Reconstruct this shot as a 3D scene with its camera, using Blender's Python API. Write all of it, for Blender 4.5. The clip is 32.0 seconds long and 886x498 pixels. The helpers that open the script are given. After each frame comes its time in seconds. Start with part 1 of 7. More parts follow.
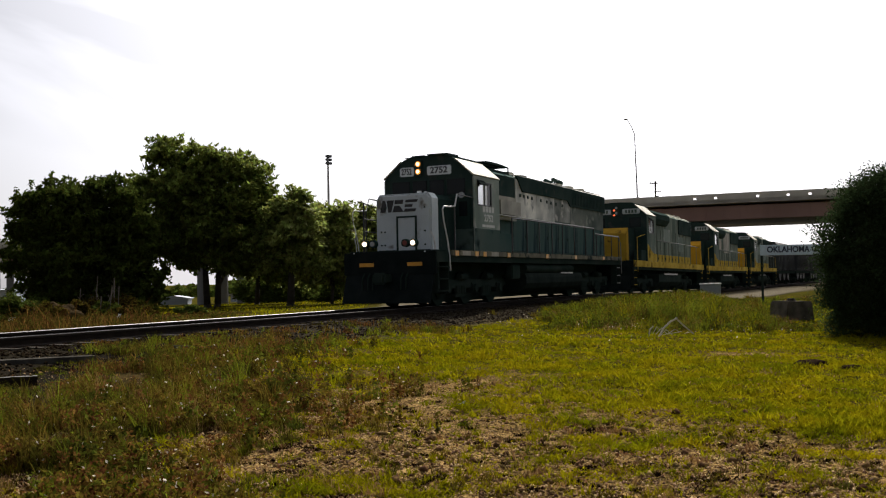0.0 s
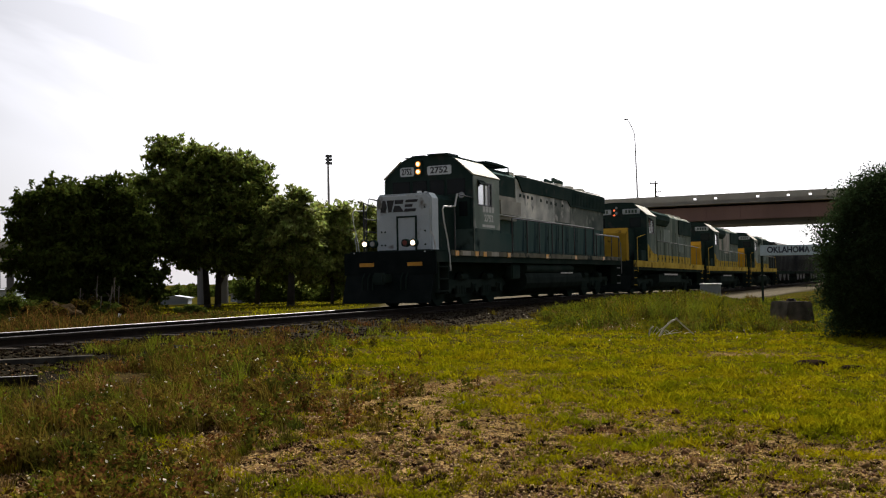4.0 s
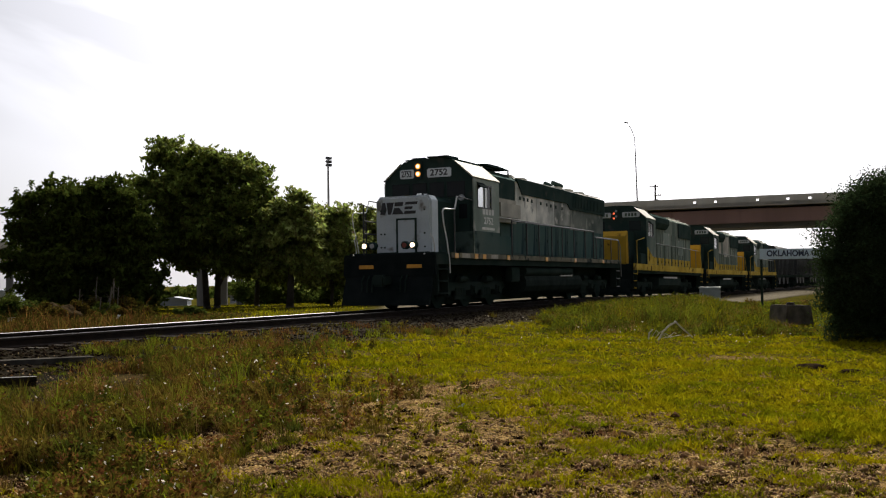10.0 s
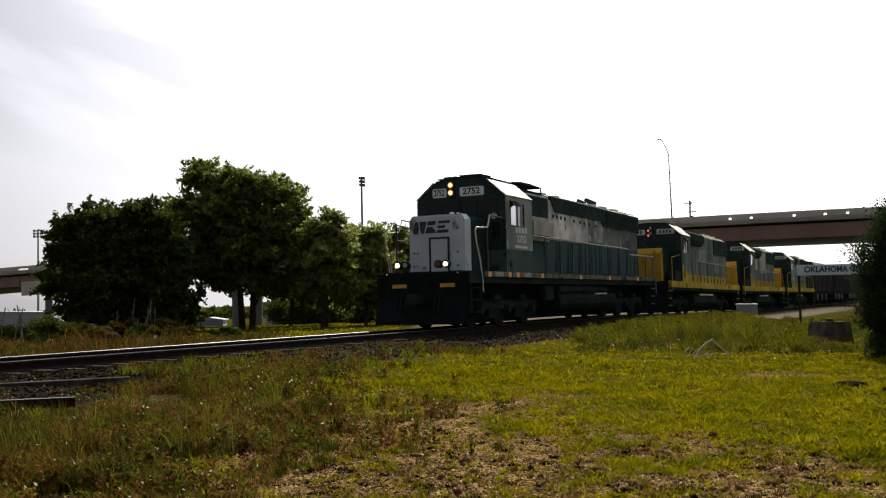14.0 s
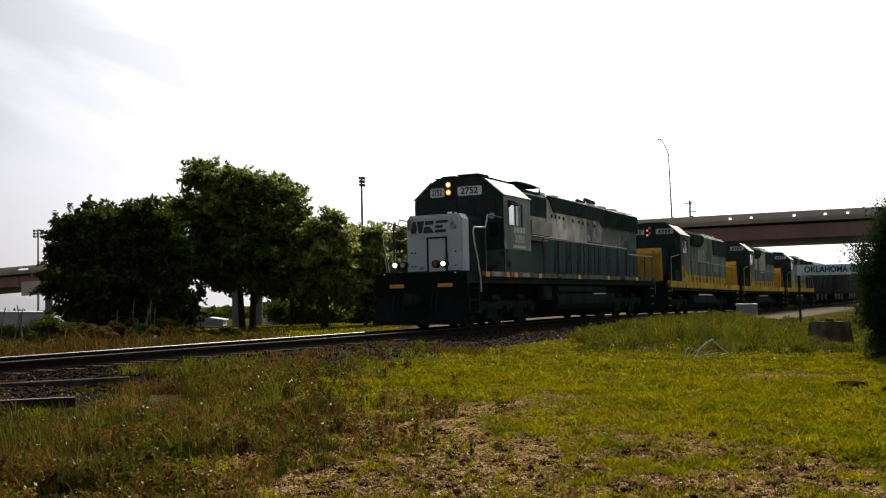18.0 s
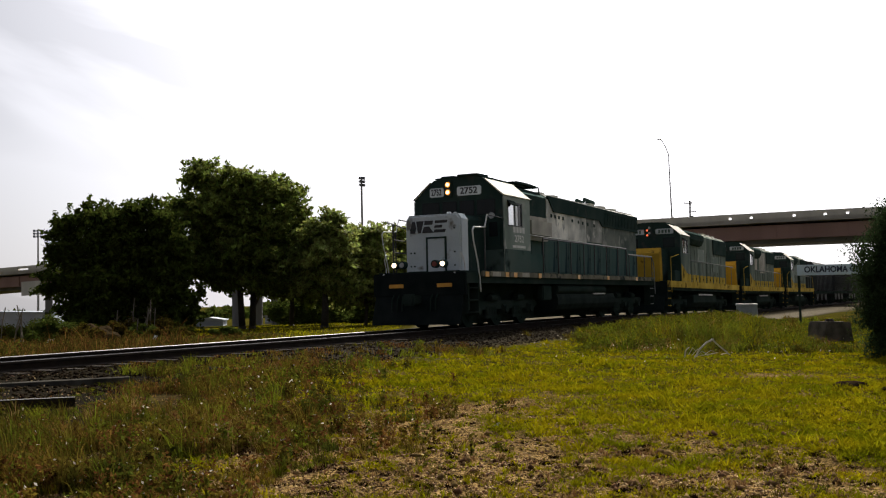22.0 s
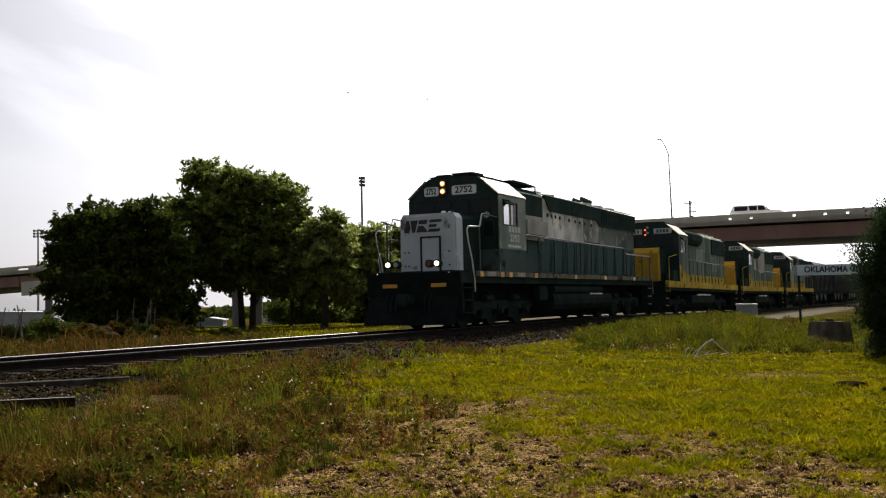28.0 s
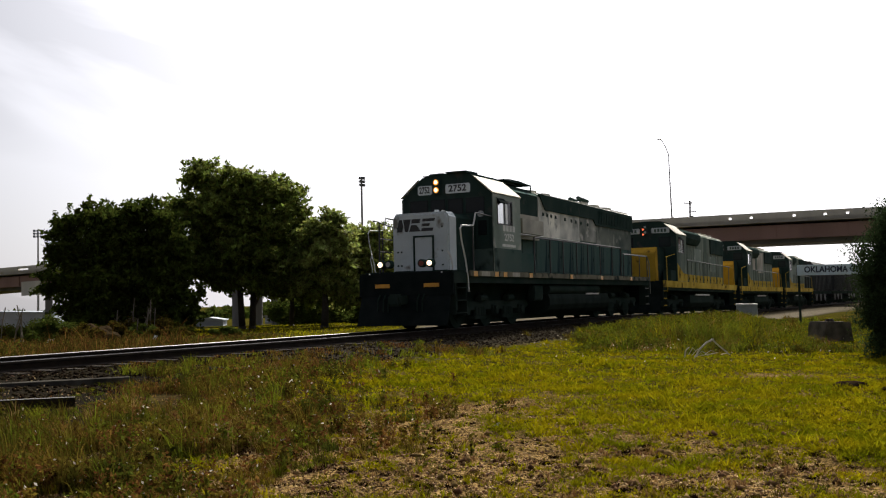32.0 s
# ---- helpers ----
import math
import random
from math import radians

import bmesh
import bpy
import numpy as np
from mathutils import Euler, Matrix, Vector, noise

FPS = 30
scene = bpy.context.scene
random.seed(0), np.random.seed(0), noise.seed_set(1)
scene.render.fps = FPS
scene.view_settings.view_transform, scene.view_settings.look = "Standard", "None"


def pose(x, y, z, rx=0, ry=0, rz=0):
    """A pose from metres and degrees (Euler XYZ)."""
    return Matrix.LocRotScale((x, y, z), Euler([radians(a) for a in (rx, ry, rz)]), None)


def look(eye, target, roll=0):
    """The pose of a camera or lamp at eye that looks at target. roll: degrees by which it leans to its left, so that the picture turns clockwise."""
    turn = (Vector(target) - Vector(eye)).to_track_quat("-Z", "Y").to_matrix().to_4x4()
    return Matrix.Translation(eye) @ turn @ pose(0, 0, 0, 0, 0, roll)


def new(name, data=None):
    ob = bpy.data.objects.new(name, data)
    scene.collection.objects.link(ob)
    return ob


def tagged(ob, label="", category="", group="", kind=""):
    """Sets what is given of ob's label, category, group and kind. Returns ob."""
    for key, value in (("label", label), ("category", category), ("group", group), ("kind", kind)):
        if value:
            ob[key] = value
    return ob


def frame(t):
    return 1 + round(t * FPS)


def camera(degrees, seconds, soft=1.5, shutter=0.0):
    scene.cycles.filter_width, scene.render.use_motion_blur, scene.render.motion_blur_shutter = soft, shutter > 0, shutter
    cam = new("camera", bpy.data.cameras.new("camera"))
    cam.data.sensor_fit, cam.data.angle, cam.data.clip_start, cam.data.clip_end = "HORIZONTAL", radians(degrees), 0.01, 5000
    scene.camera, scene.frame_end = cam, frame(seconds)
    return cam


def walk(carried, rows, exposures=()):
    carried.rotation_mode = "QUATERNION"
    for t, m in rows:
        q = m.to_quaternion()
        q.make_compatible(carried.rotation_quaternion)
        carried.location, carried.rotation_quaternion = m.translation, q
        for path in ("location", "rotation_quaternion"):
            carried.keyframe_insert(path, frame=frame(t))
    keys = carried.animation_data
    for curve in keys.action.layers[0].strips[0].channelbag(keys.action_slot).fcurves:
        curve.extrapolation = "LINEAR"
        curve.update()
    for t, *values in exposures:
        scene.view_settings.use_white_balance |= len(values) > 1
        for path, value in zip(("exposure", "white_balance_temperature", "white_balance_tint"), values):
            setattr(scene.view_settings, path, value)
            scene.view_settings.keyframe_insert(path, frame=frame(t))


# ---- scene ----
# The camera stands on a tripod beside the track; it is only panned.
EYE = (0.0, 0.0, 1.413)
RAIL = 0.60                       # top of rail above the grass
P0 = Vector((-0.712, 29.447))     # centre line of the track at the leading unit's pilot
YAW = radians(26.674)
D2 = Vector((math.sin(YAW), math.cos(YAW)))
N2 = Vector((math.cos(YAW), -math.sin(YAW)))


def aim(yaw, pitch, roll):
    y, p = radians(yaw), radians(pitch)
    return look(EYE, (EYE[0] + math.sin(y), EYE[1] + math.cos(y), EYE[2] + math.tan(p)), roll)


cam = camera(46.97, 32.0, 1.15)
walk(cam, [
    (0.0, aim(1.850, 1.675, -1.13)), (3.5, aim(1.847, 1.68, -1.12)), (5.5, aim(1.866, 1.626, -0.90)),
    (6.0, aim(1.885, 1.616, -0.90)), (6.5, aim(1.940, 1.63, -0.98)), (7.0, aim(1.941, 1.671, -1.0)),
    (7.5, aim(2.248, 1.806, -0.98)), (8.0, aim(2.281, 1.882, -0.95)), (8.5, aim(2.236, 1.871, -0.95)),
    (9.0, aim(2.244, 1.847, -0.90)), (9.5, aim(2.188, 1.848, -0.89)), (10.0, aim(1.870, 1.808, -0.86)),
    (10.5, aim(1.617, 1.785, -0.88)), (11.0, aim(1.938, 1.642, -0.96)), (11.5, aim(1.963, 1.677, -1.03)),
    (11.8, aim(1.963, 1.68, -1.04)), (11.9, aim(1.93, 1.70, -1.05)), (12.0, aim(0.0, 2.899, -1.262)),
    (12.1, aim(0.0, 2.899, -1.262)), (32.0, aim(0.0, 2.899, -1.262))],
    [(0.0, 0.46), (10.0, 0.48), (10.5, 0.51), (11.5, 0.46), (22.0, 0.47), (24.5, 0.50), (28.0, 0.53), (29.0, 0.55), (30.0, 0.52), (32.0, 0.50)])

# ---- daylight: hazy white sky, sun high behind the train ----
SUN_EL, SUN_AZ = radians(41), radians(16)     # azimuth clockwise from +Y
world = bpy.data.worlds.new("sky")
scene.world = world
world.use_nodes = True
wn, wl = world.node_tree.nodes, world.node_tree.links
wn.clear()
w_out = wn.new("ShaderNodeOutputWorld")
w_bg = wn.new("ShaderNodeBackground")
w_sky = wn.new("ShaderNodeTexSky")
w_sky.sky_type = 'NISHITA'
w_sky.sun_disc = False
w_sky.sun_elevation = SUN_EL
w_sky.sun_rotation = SUN_AZ
w_sky.air_density, w_sky.dust_density, w_sky.ozone_density = 1.0, 2.0, 1.0
w_co = wn.new("ShaderNodeTexCoord")
w_dirs = [wn.new("ShaderNodeVectorMath") for _ in range(2)]
for d_, v_ in zip(w_dirs, ((0.30, 0.0, 0.954), (0.954, 0.0, -0.30))):      # across and along the cirrus streaks
    d_.operation = 'DOT_PRODUCT'
    d_.inputs[1].default_value = v_
w_map = wn.new("ShaderNodeCombineXYZ")
w_scale = wn.new("ShaderNodeVectorMath")
w_scale.operation = 'MULTIPLY_ADD'
w_scale.inputs[1].default_value = (9.0, 1.7, 1.0)
w_scale.inputs[2].default_value = (3.35, 0.4, 0.0)
w_noise = wn.new("ShaderNodeTexNoise")
w_noise.inputs["Scale"].default_value = 1.0
w_noise.inputs["Detail"].default_value = 5
w_noise.inputs["Distortion"].default_value = 0.5
w_ramp = wn.new("ShaderNodeMapRange")
w_ramp.inputs[1].default_value, w_ramp.inputs[2].default_value = 0.45, 0.60
w_ramp.inputs[3].default_value, w_ramp.inputs[4].default_value = 0.77, 1.02      # thin cirrus brightens the haze
w_norm = wn.new("ShaderNodeVectorMath")
w_norm.operation = 'NORMALIZE'
w_dot = wn.new("ShaderNodeVectorMath")
w_dot.operation = 'DOT_PRODUCT'
w_dot.inputs[1].default_value = (math.sin(SUN_AZ) * math.cos(SUN_EL), math.cos(SUN_AZ) * math.cos(SUN_EL), math.sin(SUN_EL))
w_cl = wn.new("ShaderNodeClamp")
w_pow = wn.new("ShaderNodeMath")
w_pow.operation = 'POWER'
w_pow.inputs[1].default_value = 5.4
w_haze = wn.new("ShaderNodeMapRange")              # milky haze: brightest round the sun, faint behind the viewer
w_haze.inputs[3].default_value, w_haze.inputs[4].default_value = 1.9, 35.0
w_tint = wn.new("ShaderNodeCombineColor")
w_k = [wn.new("ShaderNodeMath") for _ in range(2)]
for k_, f_ in zip(w_k, (0.985, 1.045)):
    k_.operation = 'MULTIPLY'
    k_.inputs[1].default_value = f_
w_wisp = wn.new("ShaderNodeMath")
w_wisp.operation = 'MULTIPLY'
w_add = wn.new("ShaderNodeMix")
w_add.data_type, w_add.blend_type = 'RGBA', 'ADD'
w_add.inputs[0].default_value = 0.16
for i_, d_ in enumerate(w_dirs):
    wl.new(w_norm.outputs[0], d_.inputs[0])
    wl.new(d_.outputs["Value"], w_map.inputs[i_])
wl.new(w_map.outputs[0], w_scale.inputs[0])
wl.new(w_scale.outputs[0], w_noise.inputs["Vector"])
wl.new(w_noise.outputs["Fac"], w_ramp.inputs[0])
wl.new(w_co.outputs["Generated"], w_norm.inputs[0])
wl.new(w_norm.outputs[0], w_dot.inputs[0])
wl.new(w_dot.outputs["Value"], w_cl.inputs[0])
wl.new(w_cl.outputs[0], w_pow.inputs[0])
wl.new(w_pow.outputs[0], w_haze.inputs[0])
w_sep = wn.new("ShaderNodeSeparateXYZ")
w_low = wn.new("ShaderNodeMapRange")               # the haze thickens towards the horizon
w_low.inputs[1].default_value, w_low.inputs[2].default_value = 0.0, 0.32
w_low.inputs[3].default_value, w_low.inputs[4].default_value = 1.60, 0.92
w_hz = wn.new("ShaderNodeMath")
w_hz.operation = 'MULTIPLY'
wl.new(w_norm.outputs[0], w_sep.inputs[0])
wl.new(w_sep.outputs[2], w_low.inputs[0])
wl.new(w_haze.outputs[0], w_hz.inputs[0])
wl.new(w_low.outputs[0], w_hz.inputs[1])
wl.new(w_hz.outputs[0], w_wisp.inputs[0])
wl.new(w_ramp.outputs[0], w_wisp.inputs[1])
wl.new(w_wisp.outputs[0], w_tint.inputs[0])
for k_, i_ in zip(w_k, (1, 2)):
    wl.new(w_wisp.outputs[0], k_.inputs[0])
    wl.new(k_.outputs[0], w_tint.inputs[i_])
wl.new(w_tint.outputs[0], w_add.inputs[6])
wl.new(w_sky.outputs["Color"], w_add.inputs[7])
wl.new(w_add.outputs[2], w_bg.inputs["Color"])
wl.new(w_bg.outputs["Background"], w_out.inputs["Surface"])
w_bg.inputs["Strength"].default_value = 0.07

sun_data = bpy.data.lights.new("sun", 'SUN')
sun_data.energy, sun_data.angle, sun_data.color = 4.8, radians(0.6), (1.0, 0.93, 0.80)
sun = new("sun", sun_data)
sun.matrix_world = look((math.sin(SUN_AZ) * math.cos(SUN_EL) * 90, math.cos(SUN_AZ) * math.cos(SUN_EL) * 90, math.sin(SUN_EL) * 90), (0, 0, 0))


# ---- materials ----
def material(name, col, rough=0.7, metal=0.0, col2=None, scale=6.0, bump=0.15, fine=60.0, spec=0.5, island=0.0, rand=0.0,
             translucent=0.0, wear=None, wear_amount=0.0, streak=False):
    """A procedural surface: two colours mixed by noise at two scales, wear, and a fine bump."""
    m = bpy.data.materials.new(name)
    m.use_nodes = True
    n, l = m.node_tree.nodes, m.node_tree.links
    b = n["Principled BSDF"]
    b.inputs["Roughness"].default_value = rough
    b.inputs["Metallic"].default_value = metal
    b.inputs["Specular IOR Level"].default_value = spec
    if spec < 0.1:
        b.inputs["IOR"].default_value = 1.06     # dusty and chalky surfaces have no sheen
    co = n.new("ShaderNodeTexCoord")
    mp = n.new("ShaderNodeMapping")
    if streak:
        mp.inputs["Scale"].default_value = (1.0, 1.0, 0.12)
    l.new(co.outputs["Object"], mp.inputs["Vector"])
    big = n.new("ShaderNodeTexNoise")
    big.inputs["Scale"].default_value = scale
    big.inputs["Detail"].default_value = 6
    l.new(mp.outputs["Vector"], big.inputs["Vector"])
    small = n.new("ShaderNodeTexNoise")
    small.inputs["Scale"].default_value = fine
    small.inputs["Detail"].default_value = 3
    l.new(co.outputs["Object"], small.inputs["Vector"])
    rr = n.new("ShaderNodeMapRange")
    rr.inputs[1].default_value, rr.inputs[2].default_value = 0.33, 0.67
    l.new(big.outputs["Fac"], rr.inputs[0])
    mx = n.new("ShaderNodeMix")
    mx.data_type = 'RGBA'
    c2 = col2 or tuple(c * 0.72 for c in col)
    mx.inputs[6].default_value, mx.inputs[7].default_value = (*col, 1), (*c2, 1)
    l.new(rr.outputs[0], mx.inputs[0])
    out = mx.outputs[2]
    if wear:
        wr = n.new("ShaderNodeMapRange")
        wr.inputs[1].default_value, wr.inputs[2].default_value = 0.62 - wear_amount * 0.3, 0.72 - wear_amount * 0.3
        wn_ = n.new("ShaderNodeTexNoise")
        wn_.inputs["Scale"].default_value, wn_.inputs["Detail"].default_value = scale * 2.3, 8
        l.new(mp.outputs["Vector"], wn_.inputs["Vector"])
        l.new(wn_.outputs["Fac"], wr.inputs[0])
        w2 = n.new("ShaderNodeMix")
        w2.data_type = 'RGBA'
        w2.inputs[7].default_value = (*wear, 1)
        l.new(wr.outputs[0], w2.inputs[0])
        l.new(out, w2.inputs[6])
        out = w2.outputs[2]
    hv = n.new("ShaderNodeHueSaturation")
    l.new(out, hv.inputs["Color"])
    mr = n.new("ShaderNodeMapRange")
    mr.inputs[3].default_value, mr.inputs[4].default_value = 0.82, 1.18
    l.new(small.outputs["Fac"], mr.inputs[0])
    if island or rand:
        src = n.new("ShaderNodeNewGeometry").outputs["Random Per Island"] if island else n.new("ShaderNodeObjectInfo").outputs["Random"]
        k = island or rand
        v = n.new("ShaderNodeMapRange")
        v.inputs[3].default_value, v.inputs[4].default_value = 1 - k, 1 + k
        l.new(src, v.inputs[0])
        mu = n.new("ShaderNodeMath")
        mu.operation = 'MULTIPLY'
        l.new(mr.outputs[0], mu.inputs[0])
        l.new(v.outputs[0], mu.inputs[1])
        l.new(mu.outputs[0], hv.inputs["Value"])
        h = n.new("ShaderNodeMapRange")
        h.inputs[3].default_value, h.inputs[4].default_value = 0.5 - 0.06 * k, 0.5 + 0.03 * k
        l.new(src, h.inputs[0])
        l.new(h.outputs[0], hv.inputs["Hue"])
    else:
        l.new(mr.outputs[0], hv.inputs["Value"])
    l.new(hv.outputs["Color"], b.inputs["Base Color"])
    if bump:
        bp = n.new("ShaderNodeBump")
        bp.inputs["Strength"].default_value = bump
        bp.inputs["Distance"].default_value = 0.02
        l.new(small.outputs["Fac"], bp.inputs["Height"])
        l.new(bp.outputs["Normal"], b.inputs["Normal"])
    if translucent:
        tr = n.new("ShaderNodeBsdfTranslucent")
        l.new(hv.outputs["Color"], tr.inputs["Color"])
        ms = n.new("ShaderNodeMixShader")
        ms.inputs[0].default_value = translucent
        l.new(b.outputs["BSDF"], ms.inputs[1])
        l.new(tr.outputs["BSDF"], ms.inputs[2])
        l.new(ms.outputs["Shader"], n["Material Output"].inputs["Surface"])
    return m


def glow(name, col, strength):
    m = bpy.data.materials.new(name)
    m.use_nodes = True
    b = m.node_tree.nodes["Principled BSDF"]
    b.inputs["Base Color"].default_value = (*col, 1)
    b.inputs["Emission Color"].default_value = (*col, 1)
    b.inputs["Emission Strength"].default_value = strength
    return m


def glass(name, col=(0.02, 0.025, 0.03), rough=0.05):
    m = bpy.data.materials.new(name)
    m.use_nodes = True
    b = m.node_tree.nodes["Principled BSDF"]
    b.inputs["Base Color"].default_value = (*col, 1)
    b.inputs["Roughness"].default_value = rough
    b.inputs["IOR"].default_value = 1.5
    return m


M_BLACK = material("worn black paint", (0.023, 0.043, 0.039), 0.75, 0, (0.040, 0.060, 0.054), 0.9, 0.1, wear=(0.06, 0.065, 0.06), wear_amount=0.06, spec=0.05)
M_GREEN = material("faded dark teal paint", (0.052, 0.095, 0.088), 0.7, 0, (0.102, 0.128, 0.115), 0.55, 0.1, wear=(0.018, 0.030, 0.030), wear_amount=0.25, spec=0.06)
M_LOWHOOD = material("grimy dark teal hood paint", (0.044, 0.092, 0.086), 0.65, 0, (0.120, 0.152, 0.138), 0.8, 0.1, wear=(0.024, 0.046, 0.050), wear_amount=0.2, spec=0.06, streak=True)
M_HOODMID = material("half sanded hood paint", (0.38, 0.38, 0.335), 0.65, 0, (0.11, 0.124, 0.110), 0.9, 0.1, spec=0.1, wear=(0.50, 0.48, 0.42), wear_amount=0.16)
M_CABGREY = material("primer grey paint", (0.31, 0.355, 0.315), 0.7, 0, (0.175, 0.215, 0.19), 0.6, 0.1, wear=(0.42, 0.425, 0.39), wear_amount=0.2, spec=0.06)
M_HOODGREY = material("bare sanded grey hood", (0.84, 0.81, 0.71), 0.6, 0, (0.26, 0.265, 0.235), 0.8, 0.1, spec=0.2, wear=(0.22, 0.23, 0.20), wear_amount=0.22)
M_NOSE = material("weathered pale grey nose", (0.64, 0.70, 0.74), 0.55, 0, (0.50, 0.555, 0.59), 0.9, 0.1, spec=0.3, wear=(0.20, 0.19, 0.175), wear_amount=0.12)
# Pale roof colour that stands for sun and sky light on the slopes.
M_ROOF = material("roof sheet coloured as sunlit", (0.56, 0.53, 0.43), 0.5, 0, (0.44, 0.41, 0.33), 1.0, 0.08, spec=0.2)
M_UNDER = material("oily black underframe", (0.020, 0.033, 0.028), 0.8, 0, (0.034, 0.046, 0.040), 1.2, 0.3, spec=0.04)
M_PILOT = material("sooty black pilot", (0.009, 0.014, 0.014), 0.9, 0, (0.018, 0.022, 0.022), 2.0, 0.4, spec=0.02)
M_HOODDARK = material("grimy grey-green hood", (0.20, 0.215, 0.19), 0.7, 0, (0.080, 0.100, 0.090), 0.7, 0.1, wear=(0.30, 0.305, 0.27), wear_amount=0.14, spec=0.06)
M_SILL = material("dirty cream sill stripe", (0.26, 0.235, 0.17), 0.6, 0, (0.10, 0.10, 0.082), 1.3, 0.1, spec=0.02, wear=(0.04, 0.05, 0.048), wear_amount=0.25)
M_CREAM = material("dirty cream plate", (0.46, 0.43, 0.36), 0.6, 0, (0.32, 0.30, 0.25), 4, 0.05, spec=0.05)
M_DUCT = material("dusty tan duct paint", (0.42, 0.39, 0.32), 0.6, 0, (0.22, 0.215, 0.18), 1.1, 0.1, spec=0.15)
M_AMBER = material("amber reflective stripe", (0.75, 0.36, 0.03), 0.35, 0, (0.65, 0.3, 0.03), 6, 0.05)
M_YELLOW = material("faded yellow paint", (0.60, 0.43, 0.080), 0.5, 0, (0.36, 0.245, 0.042), 0.9, 0.08, wear=(0.08, 0.055, 0.025), wear_amount=0.16, spec=0.02)
M_OCHRE = material("grimy ochre paint", (0.46, 0.275, 0.034), 0.5, 0, (0.33, 0.20, 0.03), 1.1, 0.08, wear=(0.10, 0.065, 0.02), wear_amount=0.1, spec=0.02)
M_ORANGE = material("orange-yellow paint", (0.60, 0.315, 0.03), 0.5, 0, (0.48, 0.24, 0.03), 1.4, 0.08, spec=0.02)
M_UPGREY = material("weathered armour grey paint", (0.205, 0.240, 0.205), 0.7, 0, (0.085, 0.115, 0.098), 0.9, 0.1, wear=(0.42, 0.42, 0.36), wear_amount=0.16, spec=0.06, streak=True)
M_STEEL = material("dull steel", (0.30, 0.30, 0.30), 0.4, 0.9, (0.2, 0.19, 0.18), 5, 0.1)
M_HANDRAIL = material("pale painted handrail", (0.70, 0.71, 0.71), 0.5, 0, (0.58, 0.58, 0.57), 8, 0.05)
M_GREYRAIL = material("grimy grey handrail", (0.20, 0.21, 0.20), 0.6, 0, (0.12, 0.12, 0.12), 5, 0.05, spec=0.1)
# Emissive bezel: the orange glow round the headlights is put into the ring.
M_LAMPRING = glow("orange headlight glow ring", (1.0, 0.36, 0.06), 0.7)
# Window leaf made metallic so that it mirrors the bright sky.
M_MIRRORPANE = material("mirror pane for sky reflection", (0.80, 0.82, 0.84), 0.12, 1.0, (0.72, 0.74, 0.76), 4, 0.0)
M_DARKRAIL = material("black painted handrail", (0.02, 0.02, 0.02), 0.5, 0, (0.03, 0.03, 0.03), 8, 0.05)
M_WHITE = material("white board paint", (0.80, 0.82, 0.82), 0.5, 0, (0.72, 0.74, 0.74), 6, 0.04)
M_LETTER = material("black lettering", (0.03, 0.03, 0.035), 0.6, 0, (0.04, 0.04, 0.045), 6, 0.0)
M_GHOST = material("faded white lettering", (0.66, 0.66, 0.63), 0.6, 0, (0.50, 0.50, 0.48), 6, 0.0)
M_RED = glow("red marker lamp", (1.0, 0.16, 0.06), 0.9)
M_HEAD = glow("warm headlamp", (1.0, 0.72, 0.40), 2.6)
M_DITCH = glow("ditch lamp", (1.0, 0.72, 0.46), 2.6)
M_LENS = glass("unlit lens", (0.35, 0.36, 0.37), 0.2)
M_GLASS = glass("dark cab glass", (0.012, 0.015, 0.018), 0.25)
M_GLASS.node_tree.nodes["Principled BSDF"].inputs["Specular IOR Level"].default_value = 0.2
M_RAILHEAD = material("polished rail head", (0.068, 0.066, 0.064), 0.5, 1.0, (0.032, 0.031, 0.030), 1.2, 0.05)
M_RUST = material("rusted rail", (0.022, 0.016, 0.012), 0.9, 0, (0.013, 0.010, 0.008), 5, 0.3, spec=0.1)
M_TIE = material("creosoted timber", (0.040, 0.032, 0.025), 0.95, 0, (0.022, 0.018, 0.014), 3, 0.5, spec=0.1, rand=0.3)
M_BALLAST = material("grey-brown ballast stone", (0.036, 0.029, 0.019), 0.95, 0, (0.014, 0.011, 0.008), 3, 0.5, spec=0.0, island=0.6)
# Darker copy of the bridge concrete; shade under the deck is in its colour.
M_PIER = material("pier concrete with painted shade", (0.20, 0.195, 0.19), 0.9, 0, (0.15, 0.145, 0.14), 0.5, 0.3, streak=True)
# Darker copy of the ballast, with the shade beside the rails in its colour.
M_BALLAST2 = material("ballast and soil with painted shade", (0.026, 0.019, 0.011), 0.95, 0, (0.011, 0.008, 0.005), 3, 0.5, spec=0.0, island=0.6)
M_CONC = material("bridge concrete", (0.68, 0.645, 0.585), 0.9, 0, (0.53, 0.50, 0.45), 0.5, 0.3, streak=True)
M_CONC2 = material("old block concrete", (0.150, 0.132, 0.108), 0.95, 0, (0.056, 0.050, 0.042), 3, 0.6, spec=0.05)
M_BLEACH = material("sun-bleached dead wood", (0.55, 0.51, 0.44), 0.8, 0, (0.42, 0.38, 0.32), 6, 0.1, spec=0.1)
M_GIRDER = material("rust-red girder paint", (0.34, 0.205, 0.172), 0.75, 0, (0.26, 0.155, 0.130), 0.4, 0.2, streak=True)
M_GIRDER2 = material("grey girder paint", (0.16, 0.155, 0.14), 0.8, 0, (0.12, 0.115, 0.105), 0.4, 0.2)
M_RUSSET = material("russet seed heads", (0.170, 0.085, 0.024), 0.9, 0, (0.100, 0.052, 0.014), 1.6, 0.0, spec=0.03, island=0.5, translucent=0.3)
